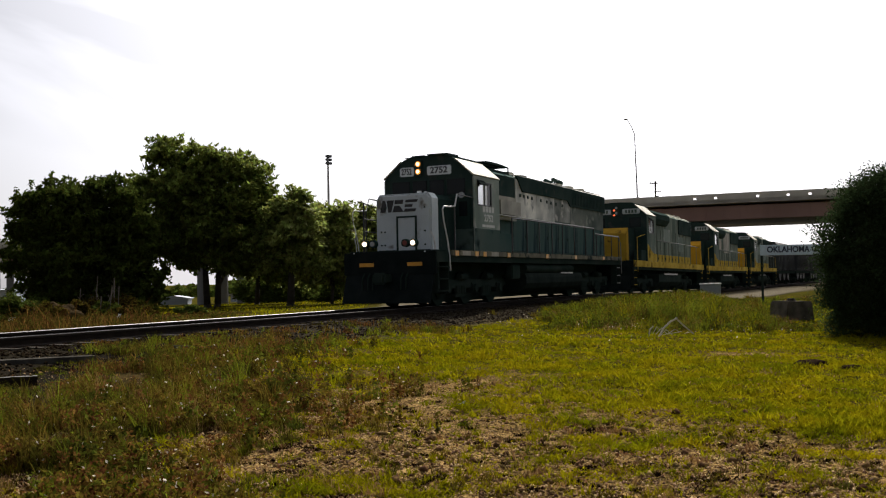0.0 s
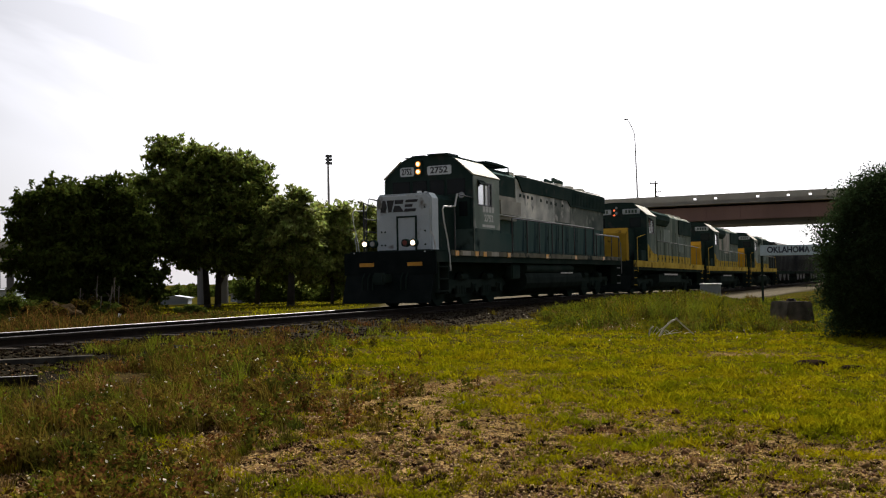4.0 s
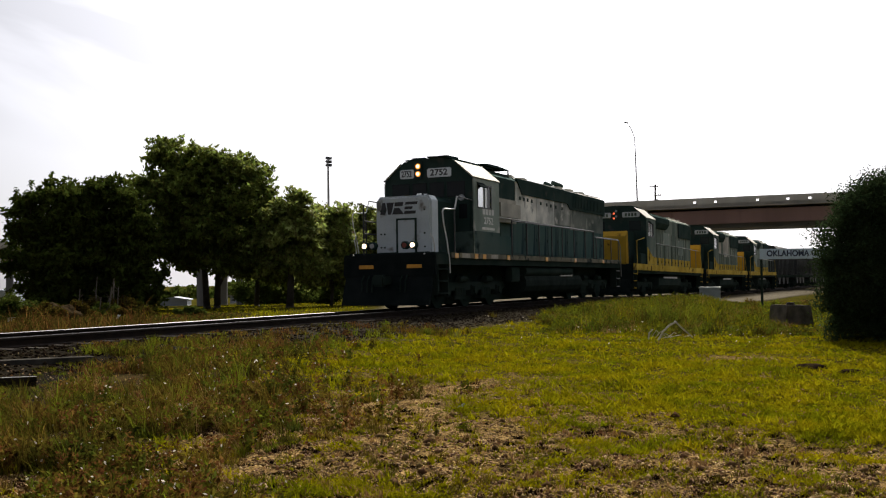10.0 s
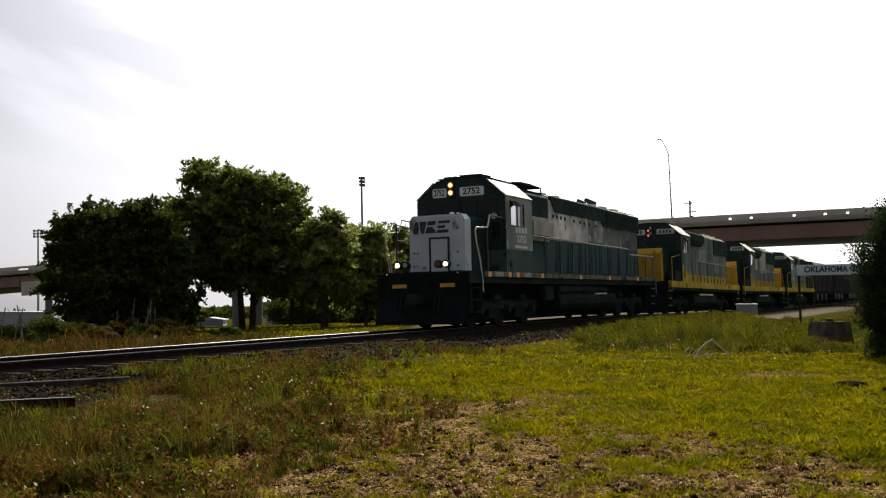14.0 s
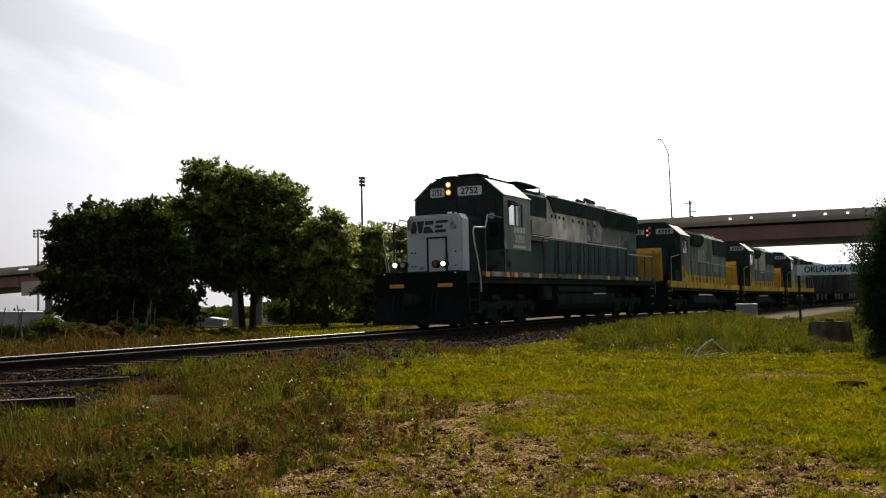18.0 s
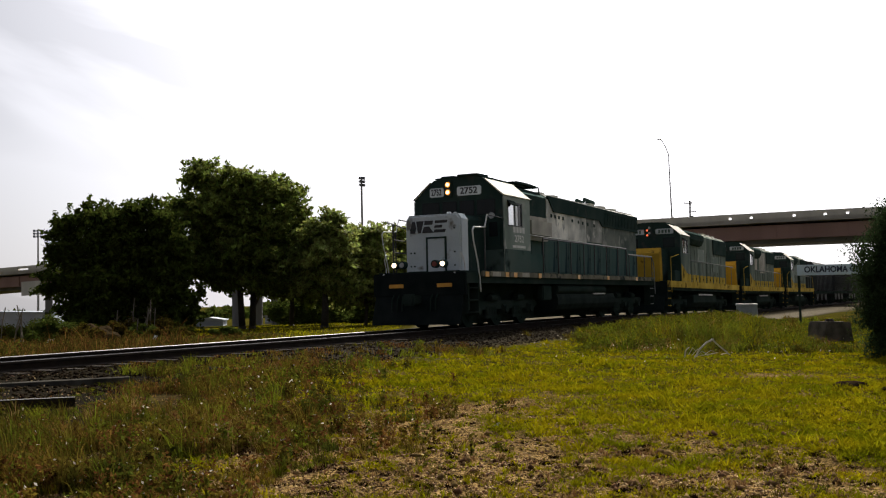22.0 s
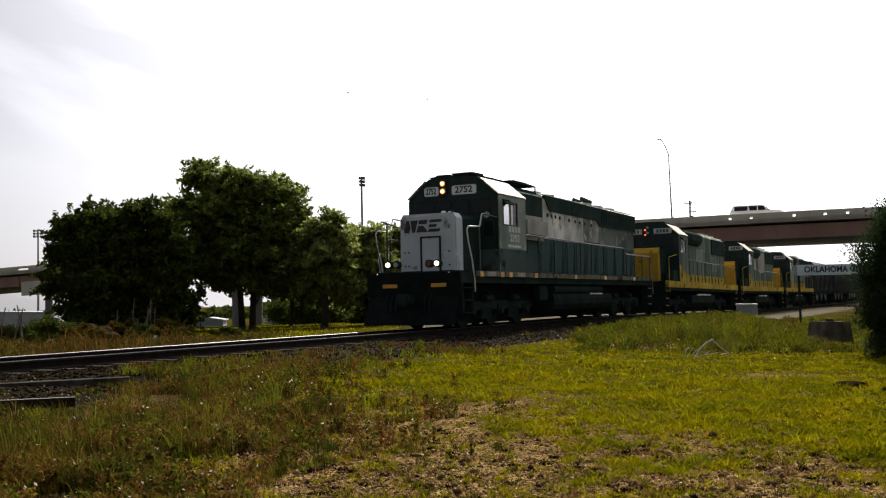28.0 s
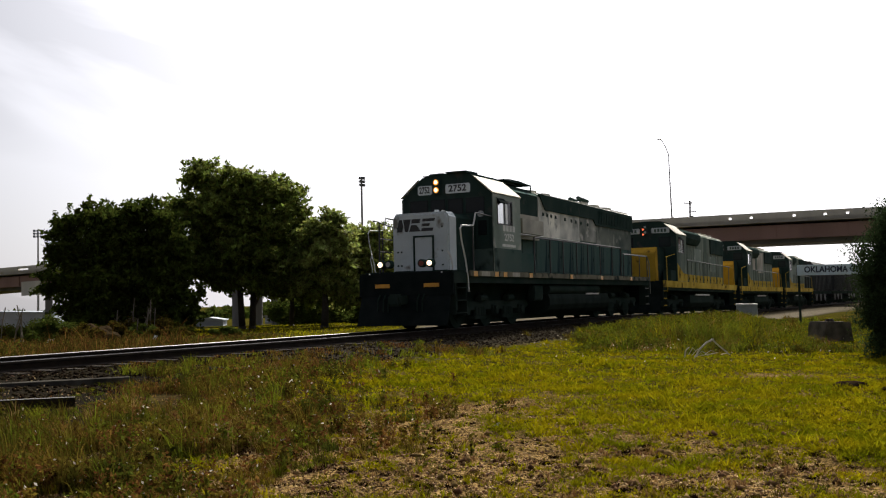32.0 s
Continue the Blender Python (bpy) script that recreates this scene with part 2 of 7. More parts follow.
M_PALE = material("pale seed fluff", (0.55, 0.50, 0.42), 0.8, 0, (0.42, 0.37, 0.30), 1.6, 0.0, spec=0.1, island=0.4, translucent=0.4)
M_BARK = material("rough bark", (0.052, 0.042, 0.032), 0.95, 0, (0.028, 0.023, 0.018), 6, 0.8)
M_PALEBARK = material("pale grey weathered bark", (0.20, 0.175, 0.14), 0.9, 0, (0.11, 0.095, 0.075), 5, 0.6, spec=0.1)
M_LEAF = material("broad green leaves", (0.290, 0.330, 0.085), 0.7, 0, (0.120, 0.160, 0.034), 0.9, 0.0, spec=0.25, island=0.6, translucent=0.48)
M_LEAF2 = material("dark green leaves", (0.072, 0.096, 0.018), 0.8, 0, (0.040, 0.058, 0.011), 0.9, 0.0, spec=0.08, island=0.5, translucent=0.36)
M_LEAF3 = material("mid green leaves", (0.185, 0.225, 0.048), 0.8, 0, (0.088, 0.124, 0.022), 0.9, 0.0, spec=0.12, island=0.6, translucent=0.48)
M_JUNIPER = material("juniper foliage", (0.040, 0.064, 0.026), 0.9, 0, (0.022, 0.036, 0.016), 1.5, 0.0, spec=0.0, island=0.5, translucent=0.25)
M_GRASS = material("yellow-green lawn grass", (0.248, 0.206, 0.004), 0.9, 0, (0.112, 0.126, 0.003), 1.5, 0.0, spec=0.03, island=0.32, translucent=0.48)
M_TALL = material("tall green grass", (0.122, 0.136, 0.010), 0.9, 0, (0.058, 0.082, 0.008), 0.9, 0.0, spec=0.03, island=0.5, translucent=0.48)
M_WEED = material("olive and straw weeds", (0.132, 0.088, 0.014), 0.9, 0, (0.035, 0.043, 0.007), 1.5, 0.0, spec=0.03, island=0.6, translucent=0.40)
M_FARWEED = material("brown-olive far weeds", (0.085, 0.058, 0.012), 0.9, 0, (0.024, 0.030, 0.005), 0.5, 0.0, spec=0.03, island=0.6, translucent=0.35)
# Near-black blade colour that paints small shadows on the earth.
M_SHADOWMAT = material("dark mats for painted shadows", (0.030, 0.019, 0.008), 1.0, 0, (0.014, 0.009, 0.004), 2.0, 0.0, spec=0.0, island=0.6)
M_WEED2 = material("dark green weed leaves", (0.090, 0.098, 0.012), 0.9, 0, (0.044, 0.054, 0.008), 1.5, 0.0, spec=0.02, island=0.6, translucent=0.35)
M_STRAW = material("dry straw stems", (0.32, 0.21, 0.08), 0.9, 0, (0.18, 0.10, 0.04), 1.6, 0.0, spec=0.05, island=0.5, translucent=0.3)


# ---- mesh tools ----
def box(bm, x0, x1, y0, y1, z0, z1, bevel=0.0):
    vs = [bm.verts.new((x, y, z)) for x in (x0, x1) for y in (y0, y1) for z in (z0, z1)]
    fs = [bm.faces.new([vs[i] for i in q]) for q in ((0, 1, 3, 2), (4, 6, 7, 5), (0, 4, 5, 1), (2, 3, 7, 6), (0, 2, 6, 4), (1, 5, 7, 3))]
    if bevel:
        es = {e for f_ in fs for e in f_.edges}
        bmesh.ops.bevel(bm, geom=list(es), offset=bevel, segments=2, affect='EDGES', clamp_overlap=True)
    return bm


def prism(bm, pts, axis, a, b):
    """A profile (list of 2D points) swept along x, y or z from a to b."""
    def at(p, t):
        return {"x": (t, p[0], p[1]), "y": (p[0], t, p[1]), "z": (p[0], p[1], t)}[axis]
    lo, hi = [bm.verts.new(at(p, a)) for p in pts], [bm.verts.new(at(p, b)) for p in pts]
    n = len(pts)
    bm.faces.new(lo)
    bm.faces.new(hi[::-1])
    for i in range(n):
        bm.faces.new((lo[i], hi[i], hi[(i + 1) % n], lo[(i + 1) % n]))
    return bm


def rod(bm, p, q, r, r2=None, seg=8):
    p, q = Vector(p), Vector(q)
    r2 = r if r2 is None else r2
    m = (q - p).to_track_quat("Z", "Y").to_matrix()
    rings = []
    for c, rad in ((p, r), (q, r2)):
        rings.append([bm.verts.new(c + m @ Vector((rad * math.cos(2 * math.pi * i / seg), rad * math.sin(2 * math.pi * i / seg), 0))) for i in range(seg)])
    for i in range(seg):
        bm.faces.new((rings[0][i], rings[0][(i + 1) % seg], rings[1][(i + 1) % seg], rings[1][i]))
    bm.faces.new(rings[0][::-1])
    bm.faces.new(rings[1])
    return bm


def pipe(bm, pts, r, seg=8):
    """A bent tube through the points, as one piece."""
    pts = [Vector(p) for p in pts]
    rings = []
    for i, p in enumerate(pts):
        d = (pts[min(i + 1, len(pts) - 1)] - pts[max(i - 1, 0)]).normalized()
        m = d.to_track_quat("Z", "Y").to_matrix()
        rings.append([bm.verts.new(p + m @ Vector((r * math.cos(2 * math.pi * k / seg), r * math.sin(2 * math.pi * k / seg), 0))) for k in range(seg)])
    for p, q in zip(rings, rings[1:]):
        # join each vertex with the nearest one of the next ring, so that turning frames do not twist the tube
        off = min(range(seg), key=lambda o: sum((p[k].co - q[(k + o) % seg].co).length for k in range(seg)))
        for k in range(seg):
            bm.faces.new((p[k], p[(k + 1) % seg], q[(k + 1 + off) % seg], q[(k + off) % seg]))
    bm.faces.new(rings[0][::-1])
    bm.faces.new(rings[-1])
    return bm


def finish(name, bm, mat, smooth=False):
    bmesh.ops.recalc_face_normals(bm, faces=bm.faces)
    me = bpy.data.meshes.new(name)
    bm.to_mesh(me)
    bm.free()
    me.materials.append(mat)
    if smooth:
        me.polygons.foreach_set("use_smooth", [True] * len(me.polygons))
    return me


def part(name, bm, mat, parent, label="", smooth=False):
    ob = new(name, finish(name, bm, mat, smooth))
    ob.parent = parent
    if label:
        ob["label"] = label
    return ob


def shared(name, me, parent, m):
    ob = new(name, me)
    ob.parent = parent
    ob.matrix_basis = m
    return ob


def B():
    return bmesh.new()


def thing(name, m, label, category, group="", kind=""):
    ob = new(name)
    ob.matrix_basis = m
    return tagged(ob, label, category, group, kind)


def raw(name, verts, faces, mat, parent=None, smooth=False):
    """A mesh from numpy arrays; faces all of one size."""
    me = bpy.data.meshes.new(name)
    k = faces.shape[1]
    me.vertices.add(len(verts))
    me.vertices.foreach_set("co", np.ascontiguousarray(verts, dtype=np.float32).ravel())
    me.loops.add(faces.size)
    me.loops.foreach_set("vertex_index", np.ascontiguousarray(faces, dtype=np.int32).ravel())
    me.polygons.add(len(faces))
    me.polygons.foreach_set("loop_start", np.arange(0, faces.size, k, dtype=np.int32))
    me.update(calc_edges=True)
    me.validate()
    me.materials.append(mat)
    if smooth:
        me.polygons.foreach_set("use_smooth", [True] * len(me.polygons))
    ob = new(name, me)
    ob.parent = parent
    return ob


def words(name, text, size, m, mat, parent, squeeze=1.0, depth=0.004):
    cu = bpy.data.curves.new(name, 'FONT')
    cu.body, cu.size, cu.extrude, cu.align_x, cu.align_y, cu.offset = text, size, depth, 'CENTER', 'CENTER', size * 0.028
    tmp = bpy.data.objects.new("tmp", cu)
    scene.collection.objects.link(tmp)
    me = bpy.data.meshes.new_from_object(tmp.evaluated_get(bpy.context.evaluated_depsgraph_get()))
    bpy.data.objects.remove(tmp)
    bpy.data.curves.remove(cu)
    for v in me.vertices:
        v.co.x *= squeeze
    me.materials.clear()
    me.materials.append(mat)
    ob = new(name, me)
    ob.parent = parent
    ob.matrix_basis = m
    return ob


# ---- the lie of the land ----
def track_drop(s):
    return np.interp(s, [18, 40, 60, 90, 160], [0, -0.30, -0.40, -0.50, -0.6])


def along(x, y):
    """Distance along the track, and sideways from its centre line (positive towards the lawn)."""
    qx, qy = np.asarray(x) - P0.x, np.asarray(y) - P0.y
    s = qx * D2.x + qy * D2.y
    return s, qx * N2.x + qy * N2.y + np.where(s < 0, s * s / 700.0, 0.0)


def centre(s, w=0.0):
    w = w - (s * s / 700.0 if s < 0 else 0.0)
    return P0 + D2 * s + N2 * w


def fuzz(x, y, scale, seed, octaves=3):
    """Smooth random patches between 0 and 1, at a scale in metres."""
    x, y = np.asarray(x, float) / scale, np.asarray(y, float) / scale
    out, amp = 0.0, 0.0
    for o in range(octaves):
        i, j = np.floor(x), np.floor(y)
        u, v = x - i, y - j
        u, v = u * u * (3 - 2 * u), v * v * (3 - 2 * v)

        def h(a, b):
            return np.modf(np.abs(np.sin(a * 127.1 + b * 311.7 + (seed + o) * 74.7) * 43758.5453))[0]
        g = (h(i, j) * (1 - u) + h(i + 1, j) * u) * (1 - v) + (h(i, j + 1) * (1 - u) + h(i + 1, j + 1) * u) * v
        k = 0.55 ** o
        out, amp = out + g * k, amp + k
        x, y = x * 2.03 + 5.1, y * 2.03 - 3.7
    return out / amp


def height(x, y):
    s, w = along(x, y)
    z = np.interp(w, [-260, -110, -60, -25, -6, -3.2, -2.1, -1.5, 1.5, 2.1, 3.3, 5, 9, 14, 30, 400],
                  [-3.0, -2.2, -1.2, 0.0, 0.12, 0.20, 0.37, 0.415, 0.415, 0.37, 0.24, 0.18, 0.10, 0.03, 0.0, 0.0])
    near = np.clip(1 - np.abs(w) / 14, 0, 1)
    z = z + track_drop(s) * near
    lump = 0.035 * np.sin(x * 1.7 + 0.6 * y) * np.sin(y * 1.3 - 0.4 * x) + 0.02 * np.sin(x * 4.1 + 1.0) * np.sin(y * 3.7)
    clods = (0.065 * fuzz(x, y, 0.55, 41) + 0.025 * fuzz(x, y, 0.16, 47, 2) - 0.045) * np.clip((17 - y) / 5, 0, 1) * np.clip((y - 4) / 1.5, 0, 1) * np.clip((w - 3.5) / 1.5, 0, 1)
    return z + clods + lump * np.clip((np.abs(w) - 3) / 3, 0, 1) * np.clip(1 - np.abs(y) / 120, 0, 1)


def on_ground(x, y, dz=0.0):
    return Vector((x, y, float(height(x, y)) + dz))


# ---- ground ----
def axis_steps(lo, hi, step, reach):
    a = list(np.arange(lo, hi + 1e-6, step))
    d, p = step, hi
    while p < reach:
        d *= 1.35
        p += d
        a.append(p)
    d, p = step, lo
    while p > -reach:
        d *= 1.35
        p -= d
        a.insert(0, p)
    return np.array(a)


def ground_material():
    m = bpy.data.materials.new("trodden earth, ballast and turf")
    m.use_nodes = True
    n, l = m.node_tree.nodes, m.node_tree.links
    b = n["Principled BSDF"]
    b.inputs["Roughness"].default_value = 0.95
    b.inputs["Specular IOR Level"].default_value = 0.0
    b.inputs["IOR"].default_value = 1.06
    co = n.new("ShaderNodeTexCoord")

    def noise_(scale, detail=6):
        t = n.new("ShaderNodeTexNoise")
        t.inputs["Scale"].default_value, t.inputs["Detail"].default_value = scale, detail
        l.new(co.outputs["Object"], t.inputs["Vector"])
        return t.outputs["Fac"]

    def span(src, a, c):
        r = n.new("ShaderNodeMapRange")
        r.inputs[1].default_value, r.inputs[2].default_value = a, c
        l.new(src, r.inputs[0])
        return r.outputs[0]

    def mix(f, a, c):
        x = n.new("ShaderNodeMix")
        x.data_type = 'RGBA'
        for sock, v in ((x.inputs[6], a), (x.inputs[7], c)):
            if isinstance(v, tuple):
                sock.default_value = (*v, 1)
            else:
                l.new(v, sock)
        l.new(f, x.inputs[0])
        return x.outputs[2]
    at = n.new("ShaderNodeAttribute")
    at.attribute_name = "cover"
    sep = n.new("ShaderNodeSeparateColor")
    l.new(at.outputs["Color"], sep.inputs[0])
    dirt = mix(span(noise_(2.2), 0.35, 0.65), (0.160, 0.102, 0.036), (0.345, 0.226, 0.092))
    dirt = mix(span(noise_(38, 3), 0.50, 0.60), dirt, (0.028, 0.017, 0.008))
    dirt = mix(span(noise_(11, 4), 0.54, 0.66), dirt, (0.062, 0.042, 0.018))
    turf = mix(span(noise_(0.8), 0.35, 0.65), (0.060, 0.056, 0.006), (0.036, 0.040, 0.005))
    turf = mix(span(noise_(22, 4), 0.40, 0.70), turf, (0.045, 0.030, 0.010))
    bal = mix(span(noise_(30, 4), 0.35, 0.65), (0.008, 0.007, 0.005), (0.026, 0.022, 0.016))
    col = mix(sep.outputs[0], dirt, turf)
    col = mix(sep.outputs[1], col, bal)
    litter = mix(span(noise_(9, 5), 0.38, 0.62), (0.018, 0.014, 0.007), (0.062, 0.042, 0.020))
    col = mix(sep.outputs[2], col, litter)
    gravel = mix(span(noise_(14, 5), 0.35, 0.65), (0.165, 0.145, 0.110), (0.095, 0.082, 0.060))
    col = mix(at.outputs["Alpha"], col, gravel)
    l.new(col, b.inputs["Base Color"])
    bp = n.new("ShaderNodeBump")
    bp.inputs["Strength"].default_value, bp.inputs["Distance"].default_value = 1.0, 0.06
    l.new(noise_(26, 6), bp.inputs["Height"])
    l.new(bp.outputs["Normal"], b.inputs["Normal"])
    return m


def turf_cover(x, y):
    """0 on bare earth, 1 under full grass."""
    s, w = along(x, y)
    wob = 0.5 * np.sin(1.9 * x + 0.7 * y) + 0.35 * np.sin(0.8 * x - 2.3 * y + 1.0) + 0.25 * np.sin(4.3 * x + 1.3) * np.sin(3.1 * y)
    bare = np.exp(-(((x + 0.45 - 0.10 * (y - 8)) / 1.9) ** 2 + ((y - 8.0) / 2.3) ** 2) * 0.85)
    bare = np.maximum(bare, 0.9 * np.exp(-(((x - 1.7) / 1.7) ** 2 + ((y - 6.9) / 1.0) ** 2)))
    bare = np.maximum(bare, 0.62 * np.exp(-(((x - 0.5) / 1.3) ** 2 + ((y - 12.2) / 1.5) ** 2)))
    bare = np.maximum(bare, 0.7 * np.exp(-(((x - 5.2) / 0.9) ** 2 + ((y - 16.6) / 0.5) ** 2)))
    bare = np.maximum(bare, 0.50 * np.exp(-(((x + 0.7) / 2.2) ** 2 + ((y - 10.6) / 2.6) ** 2)))
    bare = np.maximum(bare, 0.85 * np.exp(-((y - 6.5 - 0.25 * np.sin(x * 1.7)) / 0.95) ** 2) * np.clip((x + 0.5) / 1.0, 0, 1))
    bare = np.maximum(bare, 0.75 * np.exp(-(((x + 1.2) / 1.0) ** 2 + ((y - 6.4) / 1.1) ** 2)))
    c = 1 - np.clip(bare * 1.25 + 0.28 * wob * bare, 0, 1) + 0.10 * wob - 0.30 * np.clip(np.sin(2.7 * x + 1.9 * np.sin(1.1 * y)) * np.sin(1.7 * y + 0.8 * x) - 0.25, 0, 1) * (y < 22)
    near = np.clip((15.5 - y) / 5, 0, 1) * (1 - 0.55 * np.clip((x - 1.0) / 1.0, 0, 1) * np.clip((y - 7.8) / 0.8, 0, 1))
    c = c - near * (0.95 * np.clip((fuzz(x, y, 0.75, 3) - 0.56) / 0.10, 0, 1) + 0.75 * np.clip((fuzz(x, y * 0.6, 0.24, 9, 2) - 0.60) / 0.10, 0, 1))
    c = c + 0.45 * bare * np.clip((fuzz(x, y, 0.5, 17) - 0.56) / 0.10, 0, 1)
    c = np.where(np.abs(w) < 3.6, c * np.clip((np.abs(w) - 2.2 + 0.5 * wob) / 1.6, 0, 1), c)
    return np.clip(c, 0, 1)


def bank_edge(y):
    """Where the weedy bank gives way to the trodden grass."""
    return -2.1 + 1.0 * np.exp(-((y - 12.2) / 2.6) ** 2) - 0.55 * np.clip((8.2 - y) / 1.5, 0, 1)


def build_ground():
    xs, ys = axis_steps(-30, 36, 0.2, 2600), axis_steps(2, 70, 0.2, 3200)
    gx, gy = np.meshgrid(xs, ys)
    v = np.stack([gx, gy, height(gx, gy)], -1).reshape(-1, 3)
    nx, ny = len(xs), len(ys)
    i = (np.arange(ny - 1)[:, None] * nx + np.arange(nx - 1)[None, :]).ravel()
    f = np.stack([i, i + 1, i + nx + 1, i + nx], -1)
    ob = raw("ground", v, f, ground_material(), smooth=True)
    s, w = along(v[:, 0], v[:, 1])
    cov = np.zeros((len(v), 4), dtype=np.float32)
    cov[:, 0] = turf_cover(v[:, 0], v[:, 1])
    cov[:, 1] = np.clip((3.9 + 2.6 * np.clip((s - 22) / 12, 0, 1) * (w > 0) + 4.5 * (w < 0) * np.clip((s + 6) / 3, 0, 1) - np.abs(w)) / 0.9, 0, 1) * (v[:, 1] < 300)
    x_, y_ = v[:, 0], v[:, 1]
    # Near-black ballast colour round the old siding paints the shade there.
    cov[:, 1] = np.maximum(cov[:, 1], np.clip((-3.7 - x_) / 0.5, 0, 1) * np.clip((y_ - 10.8) / 0.5, 0, 1) * (y_ < 18))
    cov[:, 2] = 0.9 * np.clip(1 - (x_ - bank_edge(y_) + 0.4) / 0.7, 0, 1) * np.clip((22 - y_) / 4, 0, 1) * np.clip((w - 2.5) / 0.6, 0, 1) * (1 - np.clip((-3.7 - x_) / 0.5, 0, 1) * np.clip((y_ - 10.8) / 0.5, 0, 1))
    cov[:, 3] = np.clip((-2.3 - w) / 0.5, 0, 1) * np.clip((w + 14) / 0.8, 0, 1) * np.clip((s + 2.0 * (w + 2.3) - 2) / 2, 0, 1) * (s < 120)
    cov[:, 3] = np.maximum(cov[:, 3], np.clip((w - 2.6) / 0.8, 0, 1) * np.clip((6.2 - w) / 0.8, 0, 1) * np.clip((s - 26) / 5, 0, 1) * (s < 120))
    cov[:, 3] = np.maximum(cov[:, 3], 0.16 * np.clip((4.8 - w) / 0.8, 0, 1) * np.clip((w - 1.0) / 0.5, 0, 1) * np.clip((s + 12) / 4, 0, 1) * (s < 40))
    ca = ob.data.color_attributes.new("cover", 'FLOAT_COLOR', 'POINT')
    ca.data.foreach_set("color", cov.ravel())
    tagged(ob, "trodden grassy ground with bare earth and ballast", "ground", kind="structure")


def blades(name, x, y, hgt, wid, mat, label, lean=0.5, seed=1, fan=None, wind=0.0):
    """Many single grass blades, bent once, as one sheet of stuff."""
    r = np.random.default_rng(seed)
    n = len(x)
    z = height(x, y) - 0.01
    a = r.uniform(0, 2 * np.pi, n)
    b = r.uniform(0, 2 * np.pi, n)
    ln = r.uniform(0.1, 1.0, n) * lean * hgt
    base = np.stack([x, y, z], -1)
    side = np.stack([np.cos(a), np.sin(a), 0 * a], -1) * (wid * 0.5)[:, None]
    if fan is not None:
        b = np.where(r.uniform(0, 1, n) < 0.75, fan + r.normal(0, 0.5, n), b)
    out = np.stack([np.cos(b) * ln - wind * hgt, np.sin(b) * ln, 0 * a], -1)
    up = np.stack([0 * a, 0 * a, hgt], -1)
    v = np.stack([base - side, base + side, base + up * 0.6 + out * 0.35 + side * 0.75, base + up * 0.6 + out * 0.35 - side * 0.75, base + up + out], 1)
    k = np.arange(n)[:, None] * 5
    tri = np.concatenate([k + np.array([0, 1, 2]), k + np.array([0, 2, 3]), k + np.array([3, 2, 4])], 0)
    ob = raw(name, v.reshape(-1, 3), tri, mat)
    return tagged(ob, label, "grass", kind="stuff")


def scatter(n, y0, y1, spread, seed, power=1.0):
    """Places over the wedge of ground in front of the tripod, denser close by."""
    r = np.random.default_rng(seed)
    u = r.uniform(0, 1, n)
    y = 1 / ((1 - u) / y0 + u / y1) if power == 1 else y0 * (y1 / y0) ** u
    return r.uniform(-1, 1, n) * spread * y, y, r


def clumped(n, per, y0, y1, spread, reach, seed):
    """Tufts: many blades round shared roots."""
    x, y, r = scatter(n, y0, y1, spread, seed)
    vig = r.uniform(0.45, 1.0, n)
    k = np.repeat(np.arange(n), per)
    a, d = r.uniform(0, 6.28, n * per), np.abs(r.normal(0, reach, n * per)) * vig[k]
    d = d * (0.6 + 0.035 * y[k])
    return x, y, vig, k, x[k] + d * np.cos(a), y[k] + d * np.sin(a), r


def leaf_bits(name, x, y, dz, size, mat, label, seed):
    r = np.random.default_rng(seed)
    n = len(x)
    p = np.stack([x, y, height(x, y) + dz], -1)
    a = r.normal(size=(n, 3))
    a /= np.linalg.norm(a, axis=1)[:, None]
    b = np.cross(a, r.normal(size=(n, 3)))
    b /= np.linalg.norm(b, axis=1)[:, None]
    sz = ((size + 0.0009 * y) * r.uniform(0.5, 1.3, n))[:, None]
    v = np.stack([p - a * sz, p + b * sz * 0.5, p + a * sz, p - b * sz * 0.5], 1)
    return tagged(raw(name, v.reshape(-1, 3), np.arange(n * 4).reshape(-1, 4), mat), label, "weeds", kind="stuff")


